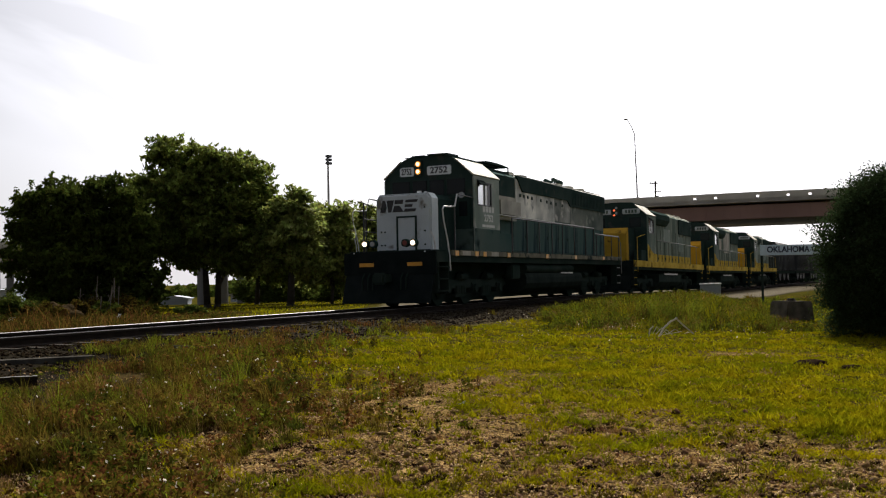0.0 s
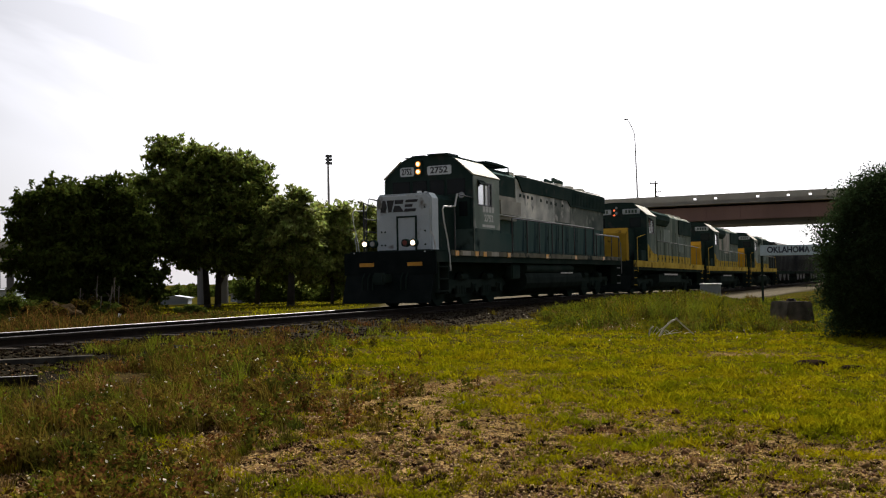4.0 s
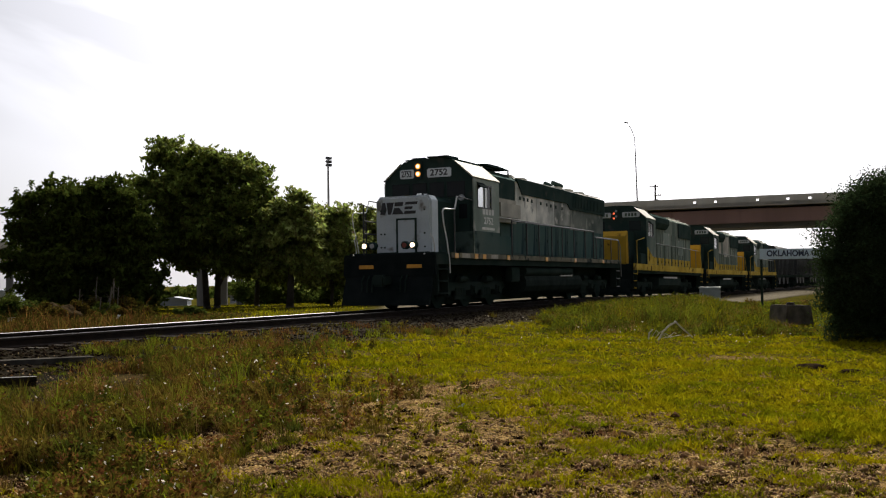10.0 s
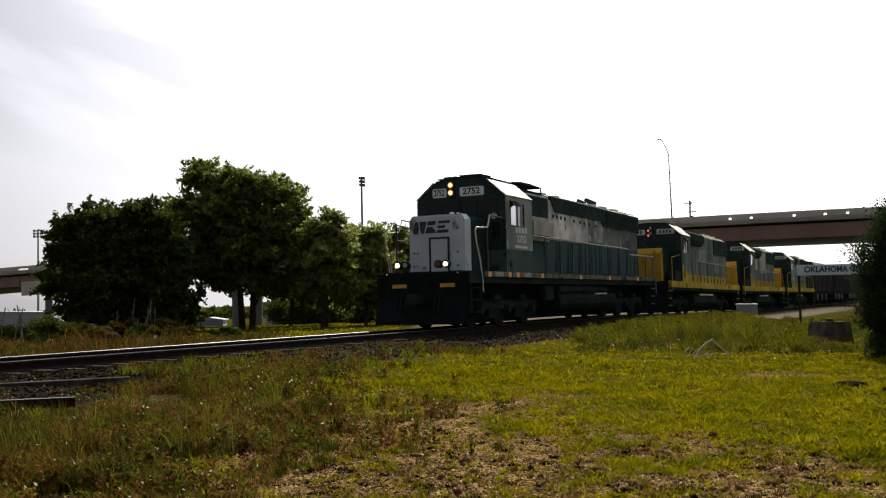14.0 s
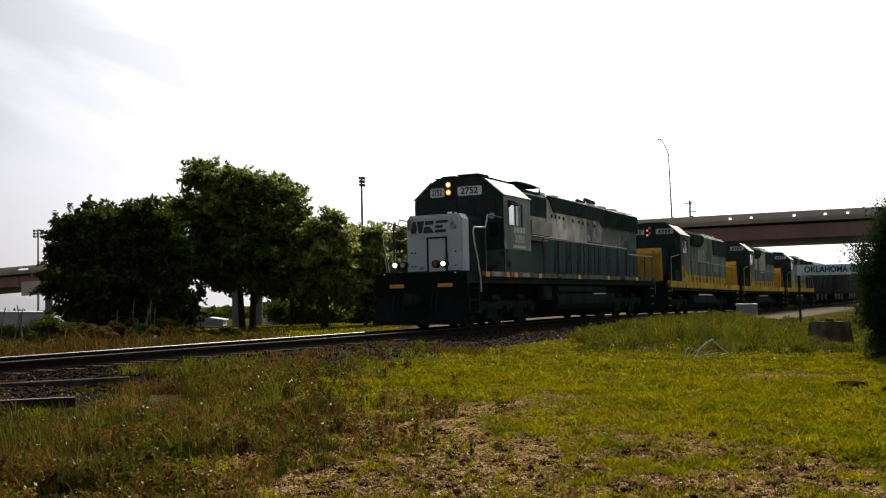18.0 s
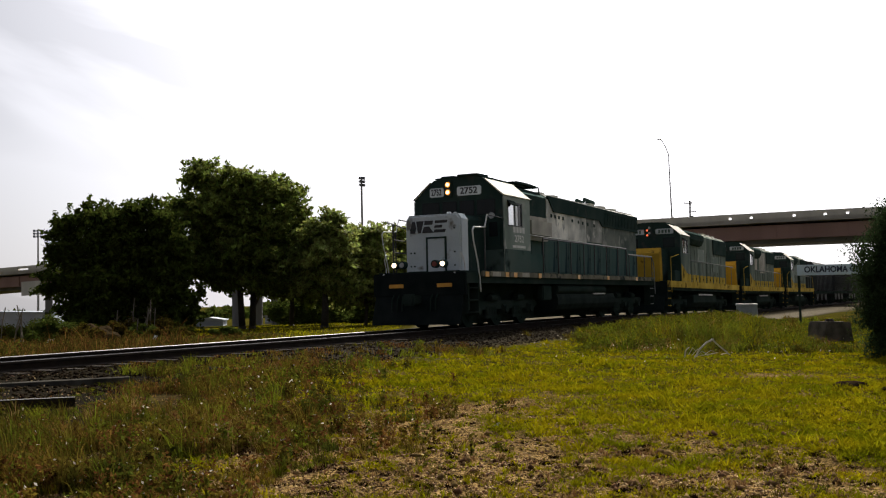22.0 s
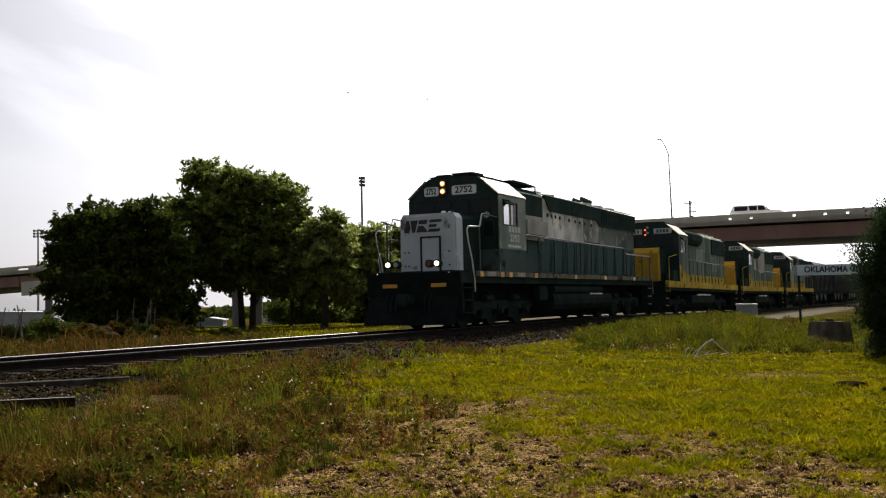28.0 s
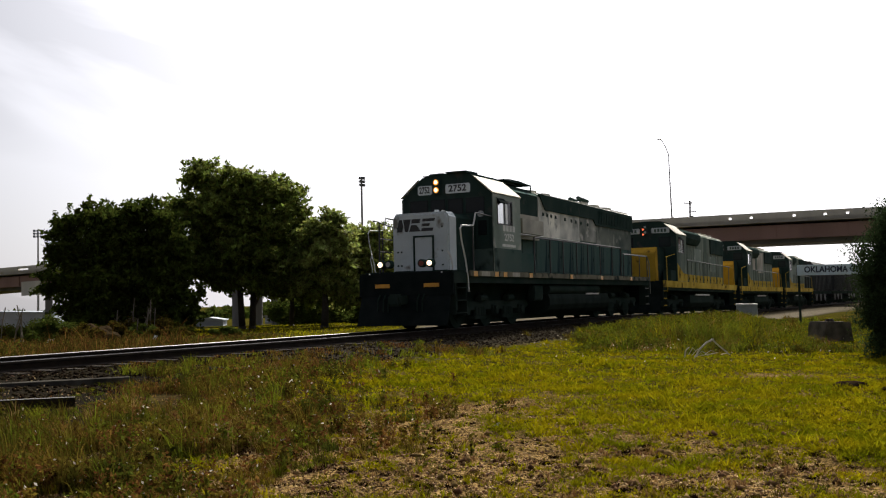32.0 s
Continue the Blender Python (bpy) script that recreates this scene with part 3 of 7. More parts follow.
def build_grass():
    # lawn: short tufts that leave earth between them
    x, y, vig, k, bx, by, r = clumped(42000, 13, 5.2, 52, 0.50, 0.043, 11)
    s, w = along(x, y)
    cov = turf_cover(x, y)
    keep = (r.uniform(0, 1, len(x)) < (0.10 + 0.90 * cov ** 1.2) * (0.3 + 0.7 * np.clip((x - bank_edge(y)) / 0.8 + 0.5 * (y > 15.5), 0, 1))) & (w > 3.2 + 0.6 * np.clip((6 - s) / 4, 0, 1) * np.clip((y - 15) / 1.5, 0, 1) + 0.8 * (fuzz(x, y, 0.8, 71) - 0.5)) & ((x > -2.3) | (y > 15.5))
    keep = keep[k]
    k, bx, by = k[keep], bx[keep], by[keep]
    h = (0.55 + 0.9 * np.clip(0.5 + 0.5 * np.sin(bx * 2.3 + 1.3 * np.sin(by * 1.1)) * np.sin(by * 1.9 + 0.9 * bx), 0, 1)) * (0.020 + 0.038 * r.uniform(0, 1, len(k))) * (0.4 + 0.9 * vig[k]) * (0.55 + 0.6 * cov[k])
    h *= 1 + 1.0 * (((np.sin(k * 7.77) * 5123.7) % 1.0) > 0.9)
    blades("lawn_grass", bx, by, h, 0.0055 + 0.0008 * by, M_GRASS, "short yellow-green grass growing in sunlit patches", 1.6, 12)
    # thin sole of blades between the tufts
    x, y, r = scatter(170000, 5.2, 52, 0.50, 13)
    s, w = along(x, y)
    keep = (r.uniform(0, 1, len(x)) < turf_cover(x, y) ** 1.5 * np.clip((x - bank_edge(y)) / 0.8 + (y > 15.5), 0, 1)) & (w > 3.2 + 0.6 * np.clip((6 - s) / 4, 0, 1) * np.clip((y - 15) / 1.5, 0, 1) + 0.8 * (fuzz(x, y, 0.8, 71) - 0.5)) & ((x > -2.3) | (y > 15.5))
    x, y = x[keep], y[keep]
    blades("lawn_sole", x, y, 0.015 + 0.03 * r.uniform(0, 1, len(x)), 0.005 + 0.0009 * y, M_GRASS, "low grass between the tufts of the lawn", 2.2, 14)
    # clover and other low leaves in the lawn
    x, y, r = scatter(150000, 5.2, 46, 0.50, 15)
    s, w = along(x, y)
    tuft = np.sin(x * 5.1 + np.sin(y * 3.0)) * np.sin(y * 4.3 + x * 1.7)
    keep = (r.uniform(0, 1, len(x)) < turf_cover(x, y) ** 1.2 * (0.35 + 0.65 * (tuft > 0.1))) & (w > 3.3 + 0.6 * np.clip((6 - s) / 4, 0, 1) * np.clip((y - 15) / 1.5, 0, 1)) & ((x > -2.3) | (y > 15.5))
    x, y = x[keep], y[keep]
    leaf_bits("lawn_clover", x, y, 0.008 + 0.03 * r.uniform(0, 1, len(x)), 0.006, M_GRASS, "small clover leaves in the lawn", 16)
    # ragged weeds over the bank beside the track, and tall grass along the ballast
    x, y, vig, k, bx, by, r = clumped(8200, 56, 5.2, 50, 0.52, 0.070, 21)
    s, w = along(x, y)
    bank = np.clip(1 - (x - bank_edge(y) + 0.35 * np.sin(y * 1.9) + 0.3 * np.sin(x * 4.1 + y * 2.7)) / 1.7, 0, 1) * np.clip((20 - y) / 4, 0, 1) * np.clip((w - 1.7 - 1.5 * np.clip((s + 12) / 3, 0, 1)) / 1.2, 0, 1)
    patch = np.clip((fuzz(x, y * 0.8, 0.5, 31) - 0.36) / 0.16, 0, 1)
    ridge = np.clip((y - 19) / 3, 0, 1) * np.clip((w - 2.4) / 0.8, 0, 1) * np.clip((13.5 - w) / 3.5, 0, 1) * np.clip((s + 0.3 * w - 1.5) / 3, 0, 1)
    keep = (r.uniform(0, 1, len(x)) < bank * (0.05 + 0.95 * patch ** 2) + 0.9 * ridge)[k]
    k, bx, by = k[keep], bx[keep], by[keep]
    h = (0.035 + 0.165 * r.uniform(0, 1, len(k)) ** 1.3) * (0.35 + 0.95 * vig[k]) * (0.75 + 0.45 * ridge[k] + 0.4 * np.clip((s[k] - 6) / 8, 0, 1) * (w[k] < 6))
    h *= (0.72 + 0.55 * patch[k]) * (1 + 0.8 * (((np.sin(k * 5.37) * 9871.3) % 1.0) > 0.86) * (by < 17))
    h *= 1 - 0.55 * np.clip((bx - bank_edge(by) + 0.9) / 1.6, 0, 1) * (by < 17)
    h *= np.where((bx < -4.1) & (by > 12.1) & (by < 16.5), 0.25, np.where((bx < -4.2) & (by > 11.35) & (by < 12.1), 0.35, 1.0))
    h *= np.clip(np.hypot((bx - 10.3) / 1.2, (by - 27.0) / 1.6), 0.3, 1)
    h *= 0.35 + 0.9 * np.exp(-(np.hypot(bx - x[k], by - y[k]) / (0.12 + 0.004 * by)) ** 2)
    kind = (np.sin(k * 12.9898) * 43758.5453) % 1.0
    near_bank = ridge[k] < 0.3
    for nm, mat, lab, m in (("weeds", M_WEED, "olive and brown weeds on the bank beside the track", ((kind < 0.66) | (kind > 0.86) & (kind <= 0.93)) & near_bank | (kind < 0.45) & ~near_bank),
                            ("dry_stems", M_STRAW, "dry straw-coloured stems among the weeds", (kind > 0.93) & near_bank | (kind > 0.95) & ~near_bank),
                            ("tall_grass", M_TALL, "tall yellow-green grass beside the track", (kind >= 0.66) & (kind <= 0.86) & near_bank | (kind >= 0.45) & (kind <= 0.95) & ~near_bank)):
        blades(nm, bx[m], by[m], h[m] * (0.8 if nm == "dry_stems" else 1.0), (0.0040 + 0.00042 * by[m]) * (0.6 if nm == "dry_stems" else 1.0), mat, lab, 0.9, 31 + len(nm), np.arctan2(by[m] - y[k][m], bx[m] - x[k][m]), 0.22)
    # dense tall grass on the rise beside the train
    r = np.random.default_rng(140)
    n = 4600
    x, y = r.uniform(2.0, 20, n), r.uniform(18.5, 50, n)
    s, w = along(x, y)
    edge = 23.6 + 0.9 * np.sin(x * 0.9) - 0.22 * np.clip(x - 5, 0, 9) - 2.2 * np.clip((x - 7.0) / 4, 0, 1) + 3.2 * (fuzz(x, y, 0.9, 47) - 0.5)
    keep = (y > edge) & (x > 0.134 * y + 0.9 * (fuzz(x, y, 1.6, 21) - 0.5)) & (w > 2.6) & (w < 17 - 0.30 * np.clip(y - 27, 0, 30)) & (np.hypot((x - 10.45) / 1.1, (y - 26.8) / 1.6) > 1)
    x, y, w, edge = x[keep], y[keep], w[keep], edge[keep]
    vig = (0.25 + 1.0 * np.clip((fuzz(x, y, 1.9, 5) - 0.28) / 0.5, 0, 1)) * (0.18 + 0.82 * np.clip((y - edge) / 2.8, 0, 1)) * (0.55 + 0.45 * np.clip((38 - y) / 6, 0, 1)) * np.clip(0.30 + (x - 0.134 * y) / 3.2, 0.3, 1)
    k = np.repeat(np.arange(len(x)), 70)
    a, d = r.uniform(0, 6.28, len(k)), np.abs(r.normal(0, 0.24, len(k)))
    bx, by = x[k] + d * np.cos(a), y[k] + d * np.sin(a)
    vig = vig * np.where((np.abs(x - 10.3) < 1.3) & (y < 28.5), 0.38, 1.0) * (1 - 0.72 * np.clip((x / y - 0.29) / 0.04, 0, 1) * np.clip((y - 26) / 2, 0, 1))
    h = vig[k] * (0.18 + 0.70 * r.uniform(0, 1, len(k)) ** 1.6) * np.exp(-(d / 0.5) ** 2)
    kind = np.modf(np.abs(np.sin(k * 91.7) * 4375.85))[0]
    for nm, mat, lab, m in (("ridge_grass", M_GRASS, "dense tall yellow-green grass on the rise beside the track", kind < 0.14),
                            ("ridge_green_grass", M_TALL, "darker green grass on the rise beside the track", (kind >= 0.14) & (kind < 0.56)),
                            ("ridge_weeds", M_WEED, "olive weeds among the tall grass", (kind >= 0.56) & (kind < 0.95)),
                            ("ridge_straw", M_STRAW, "dry stems among the tall grass", kind >= 0.95)):
        blades(nm, bx[m], by[m], h[m], 0.005 + 0.00036 * by[m], mat, lab, 0.95, 141 + len(nm))
    m = r.uniform(0, 1, len(k)) < 0.75
    leaf_bits("ridge_leaves", bx[m], by[m], h[m] * r.uniform(0.2, 0.95, m.sum()), 0.013, M_WEED2, "broad weed leaves among the tall grass", 149)
    # weeds that creep over the ballast shoulder
    r = np.random.default_rng(150)
    n = 1500
    s, w = r.uniform(-24, -3.5, n), r.uniform(1.05, 4.6, n)
    x = P0.x + D2.x * s + N2.x * (w - s * s / 700)
    y = P0.y + D2.y * s + N2.y * (w - s * s / 700)
    keep = (r.uniform(0, 1, n) < np.clip((w - 0.9) / 1.8, 0.12, 1) * np.clip((-7 - s) / 5, 0.22, 1)) & (fuzz(x, y, 1.1, 8) > 0.40) & (x > -0.315 * y)
    x, y, w = x[keep], y[keep], w[keep]
    k = np.repeat(np.arange(len(x)), 46)
    a, d = r.uniform(0, 6.28, len(k)), np.abs(r.normal(0, 0.13, len(k)))
    bx, by = x[k] + d * np.cos(a), y[k] + d * np.sin(a)
    h = (0.04 + 0.20 * r.uniform(0, 1, len(k)) ** 2) * np.clip(w[k] / 3, 0.35, 1)
    kind = np.modf(np.abs(np.sin(k * 17.7) * 4375.85))[0]
    for nm, mat, lab, m in (("shoulder_weeds", M_WEED, "low olive weeds creeping over the ballast", kind < 0.5),
                            ("shoulder_grass", M_TALL, "tufts of grass creeping over the ballast", (kind >= 0.5) & (kind < 0.72)),
                            ("shoulder_dry_weeds", M_RUSSET, "dry russet weeds creeping over the ballast", kind >= 0.72)):
        blades(nm, bx[m], by[m], h[m], 0.006 + 0.0004 * by[m], mat, lab, 0.9, 151 + len(nm))
        q = m & (r.uniform(0, 1, len(k)) < 0.35)
        leaf_bits(nm.replace("shoulder", "low"), bx[q], by[q], h[q] * 0.7, 0.011, mat, lab.replace("creeping", "spreading"), 161 + len(nm))
    # broad-leaved weeds, russet seed heads and pale fluff on the bank
    x, y, vig, k, bx, by, r = clumped(8200, 30, 5.2, 24, 0.52, 0.055, 51)
    s, w = along(x, y)
    bank = np.clip(1 - (x - bank_edge(y) + 0.35 * np.sin(y * 1.9) + 0.3 * np.sin(x * 4.1 + y * 2.7)) / 1.7, 0, 1) * np.clip((21 - y) / 4, 0, 1) * np.clip((w - 2.6 - 1.2 * np.clip((s + 12) / 3, 0, 1)) / 0.6, 0, 1)
    keep = (r.uniform(0, 1, len(x)) < bank * ~((x < -4.0) & (y > 11.5) & (y < 16.5)) * np.clip((fuzz(x, y * 0.8, 0.5, 31) - 0.45) / 0.12, 0.03, 1))[k]
    k, bx, by = k[keep], bx[keep], by[keep]
    hz = (0.03 + 0.16 * r.uniform(0, 1, len(k)) ** 1.2) * (0.4 + 0.8 * vig[k])
    kind = (np.sin(k * 78.233) * 43758.5453) % 1.0
    for nm, mat, lab, m, size in (("broadleaf_weeds", M_WEED, "low broad-leaved olive weeds on the bank", kind < 0.40, 0.017),
                                  ("dark_weeds", M_WEED2, "dark green broad-leaved weeds on the bank", (kind >= 0.40) & (kind < 0.58), 0.019),
                                  ("green_weeds", M_TALL, "fresh green weed leaves on the bank", (kind >= 0.58) & (kind < 0.64), 0.010),
                                  ("russet_weeds", M_RUSSET, "russet brown seed heads among the weeds", kind >= 0.64, 0.012)):
        leaf_bits(nm, bx[m], by[m], hz[m], size, mat, lab, 61 + len(nm))
    m = r.uniform(0, 1, len(k)) < 0.022
    leaf_bits("seed_fluff", bx[m], by[m], hz[m] * 1.15, 0.008, M_PALE, "tiny pale seed heads and flecks among the weeds", 71)
    x, y, r = scatter(9000, 5.4, 40, 0.5, 81)
    s, w = along(x, y)
    m = w > 3
    leaf_bits("dead_leaf_litter", x[m], y[m], 0.01 + 0 * x[m], 0.011, M_STRAW, "dry straw and leaf litter on the ground", 82)
    x, y, r = scatter(330, 18, 36, 0.42, 95)
    s, w = along(x, y)
    m = (x > 2) & (w > 3) & (w < 13)
    leaf_bits("ridge_seed_heads", x[m], y[m], 0.08 + 0.14 * r.uniform(0, 1, m.sum()), 0.004, M_PALE, "pale seed heads in the tall grass", 96)
    # scattered tufts and dry weeds on the trodden earth
    x, y, vig, k, bx, by, r = clumped(1500, 34, 5.2, 14, 0.46, 0.055, 91)
    keep = ((r.uniform(0, 1, len(x)) < 0.75 * (1 - turf_cover(x, y))) & (x > bank_edge(y) - 0.5))[k]
    k, bx, by = k[keep], bx[keep], by[keep]
    kind = (np.sin(k * 31.7) * 43758.5453) % 1.0
    h = (0.015 + 0.06 * r.uniform(0, 1, len(k)) ** 1.5) * (0.4 + 0.9 * vig[k])
    for nm, mat, lab, m in (("earth_tufts", M_WEED, "olive-brown weed tufts on bare earth", kind < 0.42),
                            ("green_tufts", M_GRASS, "small grass tufts on bare earth", (kind >= 0.42) & (kind < 0.80)),
                            ("straw_tufts", M_STRAW, "dry straw tufts on bare earth", kind >= 0.80)):
        blades(nm, bx[m], by[m], h[m], 0.004 + 0.0006 * by[m], mat, lab, 1.2, 92 + len(nm))
    # dark flat blades standing for tuft and clod shadows on the bare earth
    x, y, vig, k, bx, by, r = clumped(1500, 60, 5.2, 15, 0.46, 0.06, 191)
    keep = ((r.uniform(0, 1, len(x)) < 0.32 * (1 - turf_cover(x, y)) + 0.06) & (x > bank_edge(y) - 0.3))[k]
    bx, by = bx[keep], by[keep]
    blades("dead_thatch", bx, by, 0.012 + 0.028 * r.uniform(0, 1, len(bx)), 0.007 + 0.0006 * by, M_SHADOWMAT, "dark flat blades standing for tuft and clod shadows", 2.6, 192)
    # beyond the track
    x, y, r = scatter(120000, 17, 110, 0.52, 41, 2)
    s, w = along(x, y)
    keep = ((w < -2.6) & (s + 2.0 * w < -3.5) | (w < -14.5) | (w < -2.6) & (s < -6)) & (w > -60) & (r.uniform(0, 1, len(x)) < 0.45 + 0.5 * (np.sin(x * 1.3 + 0.8 * np.sin(y * 0.9)) * np.sin(y * 0.7 + 0.3 * x) > -0.1))
    x, y, w = x[keep], y[keep], w[keep]
    tall = np.clip(1 - (x + 9.5) / 4, 0, 1) * np.clip((w + 18) / 6, 0, 1)
    tall = np.maximum(np.maximum(tall, np.clip((w + 6.5) / 2, 0, 1)), np.clip((-6.0 - x) / 2, 0, 1) * np.clip((w + 17) / 6, 0, 1))
    h = 0.03 + r.uniform(0, 1, len(x)) ** 1.7 * (0.35 + 0.65 * np.abs(np.sin(x * 0.9 + 1.7 * np.sin(y * 0.37)))) * (0.08 + 0.20 * tall * np.clip(1 - (x + 7) / 8, 0.25, 1))
    left = np.clip((-0.235 - x / y) / 0.03, 0, 1)
    h = h * (1 + 1.9 * left * np.clip((fuzz(x, y, 1.3, 67) - 0.42) / 0.2, 0, 1) * (w < -4.5))
    k = (tall > 0.35) | (left > r.uniform(0, 1, len(x)))
    blades("far_grass", x[~k], y[~k], h[~k] * 1.4, 0.004 + 0.0007 * y[~k], M_GRASS, "sunlit grass under the trees beyond the track", 1.8, 42)
    q = k & (r.uniform(0, 1, len(x)) < 0.35)
    k = k & ~q
    blades("far_weeds", x[k], y[k], h[k], 0.004 + 0.0007 * y[k], M_FARWEED, "brown and olive weeds beyond the track", 1.2, 43)
    z = r.uniform(0, 1, len(x)) < 0.5
    for nm, m, mat, lab in (("far_weed_leaves", k & z, M_FARWEED, "brown and olive weed leaves beyond the track"), ("far_green_leaves", k & ~z & (fuzz(x, y, 2.5, 61) > 0.5), M_WEED2, "dark green weed leaves beyond the track")):
        leaf_bits(nm, x[m], y[m], 0.03 + h[m] * 0.8, 0.012, mat, lab, 45)
    blades("far_dry_weeds", x[q], y[q], h[q] * 1.15, 0.004 + 0.0006 * y[q], M_RUSSET, "dry reddish-brown weeds beyond the track", 1.2, 44)


def stones(name, x, y, size, mat, label, seed):
    r = np.random.default_rng(seed)
    n = len(x)
    base = np.array([(1, 0, 0), (0, 1, 0), (-1, 0, 0), (0, -1, 0), (0, 0, 0.75), (0, 0, -0.6)], float)
    tri = np.array([(0, 1, 4), (1, 2, 4), (2, 3, 4), (3, 0, 4), (1, 0, 5), (2, 1, 5), (3, 2, 5), (0, 3, 5)])
    a = r.uniform(0, 6.28, n)
    v = base[None] * (size[:, None] * r.uniform(0.6, 1.3, (n, 6)))[:, :, None]
    v = np.stack([v[..., 0] * np.cos(a)[:, None] - v[..., 1] * np.sin(a)[:, None], v[..., 0] * np.sin(a)[:, None] + v[..., 1] * np.cos(a)[:, None], v[..., 2]], -1)
    v += np.stack([x, y, height(x, y) + size * 0.2], -1)[:, None, :]
    ob = raw(name, v.reshape(-1, 3), (np.arange(n)[:, None, None] * 6 + tri[None]).reshape(-1, 3), mat)
    return tagged(ob, label, "stones", kind="stuff")


def build_stones():
    r = np.random.default_rng(5)
    s = r.uniform(-24, 30, 26000)
    w = r.uniform(-3.0, 3.6, 26000)
    x = P0.x + D2.x * s + N2.x * (w - np.where(s < 0, s * s / 700, 0))
    y = P0.y + D2.y * s + N2.y * (w - np.where(s < 0, s * s / 700, 0))
    sz = r.uniform(0.018, 0.045, len(x))
    k = s + 1.5 * r.normal(size=len(s)) < -7.5
    stones("ballast", x[~k], y[~k], sz[~k], M_BALLAST, "grey-brown crushed stone ballast around the ties", 6)
    stones("dirty_ballast", x[k], y[k], sz[k], M_BALLAST2, "black ballast mixed with soil, shade in its colour", 16)
    x, y, r = scatter(60000, 5.4, 16, 0.48, 7)
    k = r.uniform(0, 1, len(x)) < (1 - turf_cover(x, y)) ** 1.0
    x, y = x[k], y[k]
    xc, yc, rc = scatter(22000, 5.4, 15, 0.46, 17)
    m = (rc.uniform(0, 1, len(xc)) < 0.15 + 0.85 * (1 - turf_cover(xc, yc))) & (xc > bank_edge(yc) - 1.2)
    stones("clods", xc[m], yc[m], 0.005 + 0.020 * rc.uniform(0, 1, m.sum()) ** 4, M_CLOD, "crumbled clods of brown soil", 18)
    xb, yb, rb = scatter(900, 5.6, 14, 0.46, 27)
    m = (rb.uniform(0, 1, len(xb)) < 0.9 * (1 - turf_cover(xb, yb))) & (xb > bank_edge(yb) - 0.8)
    stones("large_clods", xb[m], yb[m], 0.020 + 0.032 * rb.uniform(0, 1, m.sum()) ** 2.5, M_CLOD, "lumps of dry brown soil", 28)
    stones("pebbles", x, y, 0.004 + 0.016 * r.uniform(0, 1, len(x)) ** 5, M_PEBBLE, "small pale and brown pebbles on bare earth", 8)


M_CLOD = material("crumbly brown soil", (0.230, 0.150, 0.068), 1.0, 0, (0.060, 0.038, 0.017), 8, 0.6, spec=0.0, island=0.5)
M_PEBBLE = material("earthy pebbles", (0.46, 0.32, 0.17), 0.95, 0, (0.10, 0.052, 0.026), 9, 0.3, spec=0.1, island=0.7)
build_ground()
build_grass()
build_stones()


# ---- track ----
def build_track():
    tr = thing("railway_track", Matrix.Identity(4), "steel rails on dark timber ties in ballast", "track", kind="structure")
    prof = [(-0.07, -0.17), (0.07, -0.17), (0.07, -0.155), (0.012, -0.13), (0.012, -0.05), (0.036, -0.04), (0.036, -0.006), (0.03, -0.001), (-0.03, -0.001), (-0.036, -0.006), (-0.036, -0.04), (-0.012, -0.05), (-0.012, -0.13), (-0.07, -0.155)]
    ss = list(np.arange(-60, 0, 3.0)) + list(np.arange(0, 170.1, 6.0))
    for w0 in (0.755, -0.755):
        g_ = -1 if w0 > 0 else 1     # the gauge side is worn bright as well
        worn = [(-g_ * 0.030, -0.001), (-g_ * 0.028, 0.004), (g_ * 0.018, 0.005), (g_ * 0.032, -0.002), (g_ * 0.0365, -0.006), (g_ * 0.033, -0.006)]
        for nm, pr, mat in (("rail", prof, M_RUST), ("running_surface", worn, M_RAILHEAD)):
            bm = B()
            rings = []
            for s in ss:
                zz = RAIL + float(track_drop(s))
                rings.append([bm.verts.new((*centre(s, w0 + a), zz + c)) for a, c in pr])
            for p, q in zip(rings, rings[1:]):
                for i in range(len(pr)):
                    bm.faces.new((p[i], q[i], q[(i + 1) % len(pr)], p[(i + 1) % len(pr)]))
            part(nm, bm, mat, tr, "worn shiny rail head" if nm != "rail" else "")
    bm = B()
    box(bm, -0.115, 0.115, -1.3, 1.3, -0.10, 0.09, 0.012)
    tie = finish("tie", bm, M_TIE)
    rr = random.Random(4)
    s = -40.0
    while s < 110:
        p = centre(s)
        yaw = math.degrees(YAW) + (-s * 57.3 / 350 if s < 0 else 0)
        shared("tie", tie, tr, pose(p.x, p.y, RAIL - 0.255 + float(track_drop(s)) + rr.uniform(-0.012, 0.012), 0, 0, 90 - yaw + rr.uniform(-1.2, 1.2)))
        s += 0.53 + rr.uniform(-0.02, 0.02)


build_track()


# ---- the train ----
# Every unit is built with x backwards along the train, y to the far side and z up from the top of the rail.
def unit_pose(s, ahead=0.0):
    """Pose of a unit whose front stands s metres along the track, moved ahead by some metres."""
    p = P0 + D2 * (s - ahead)
    z0, z1 = float(track_drop(s)), float(track_drop(s + 17))
    return pose(p.x, p.y, RAIL + z0 * 0.75 + z1 * 0.25, 0, -math.degrees(math.atan2(z1 - z0, 17)) * 0.7, 90 - math.degrees(YAW))


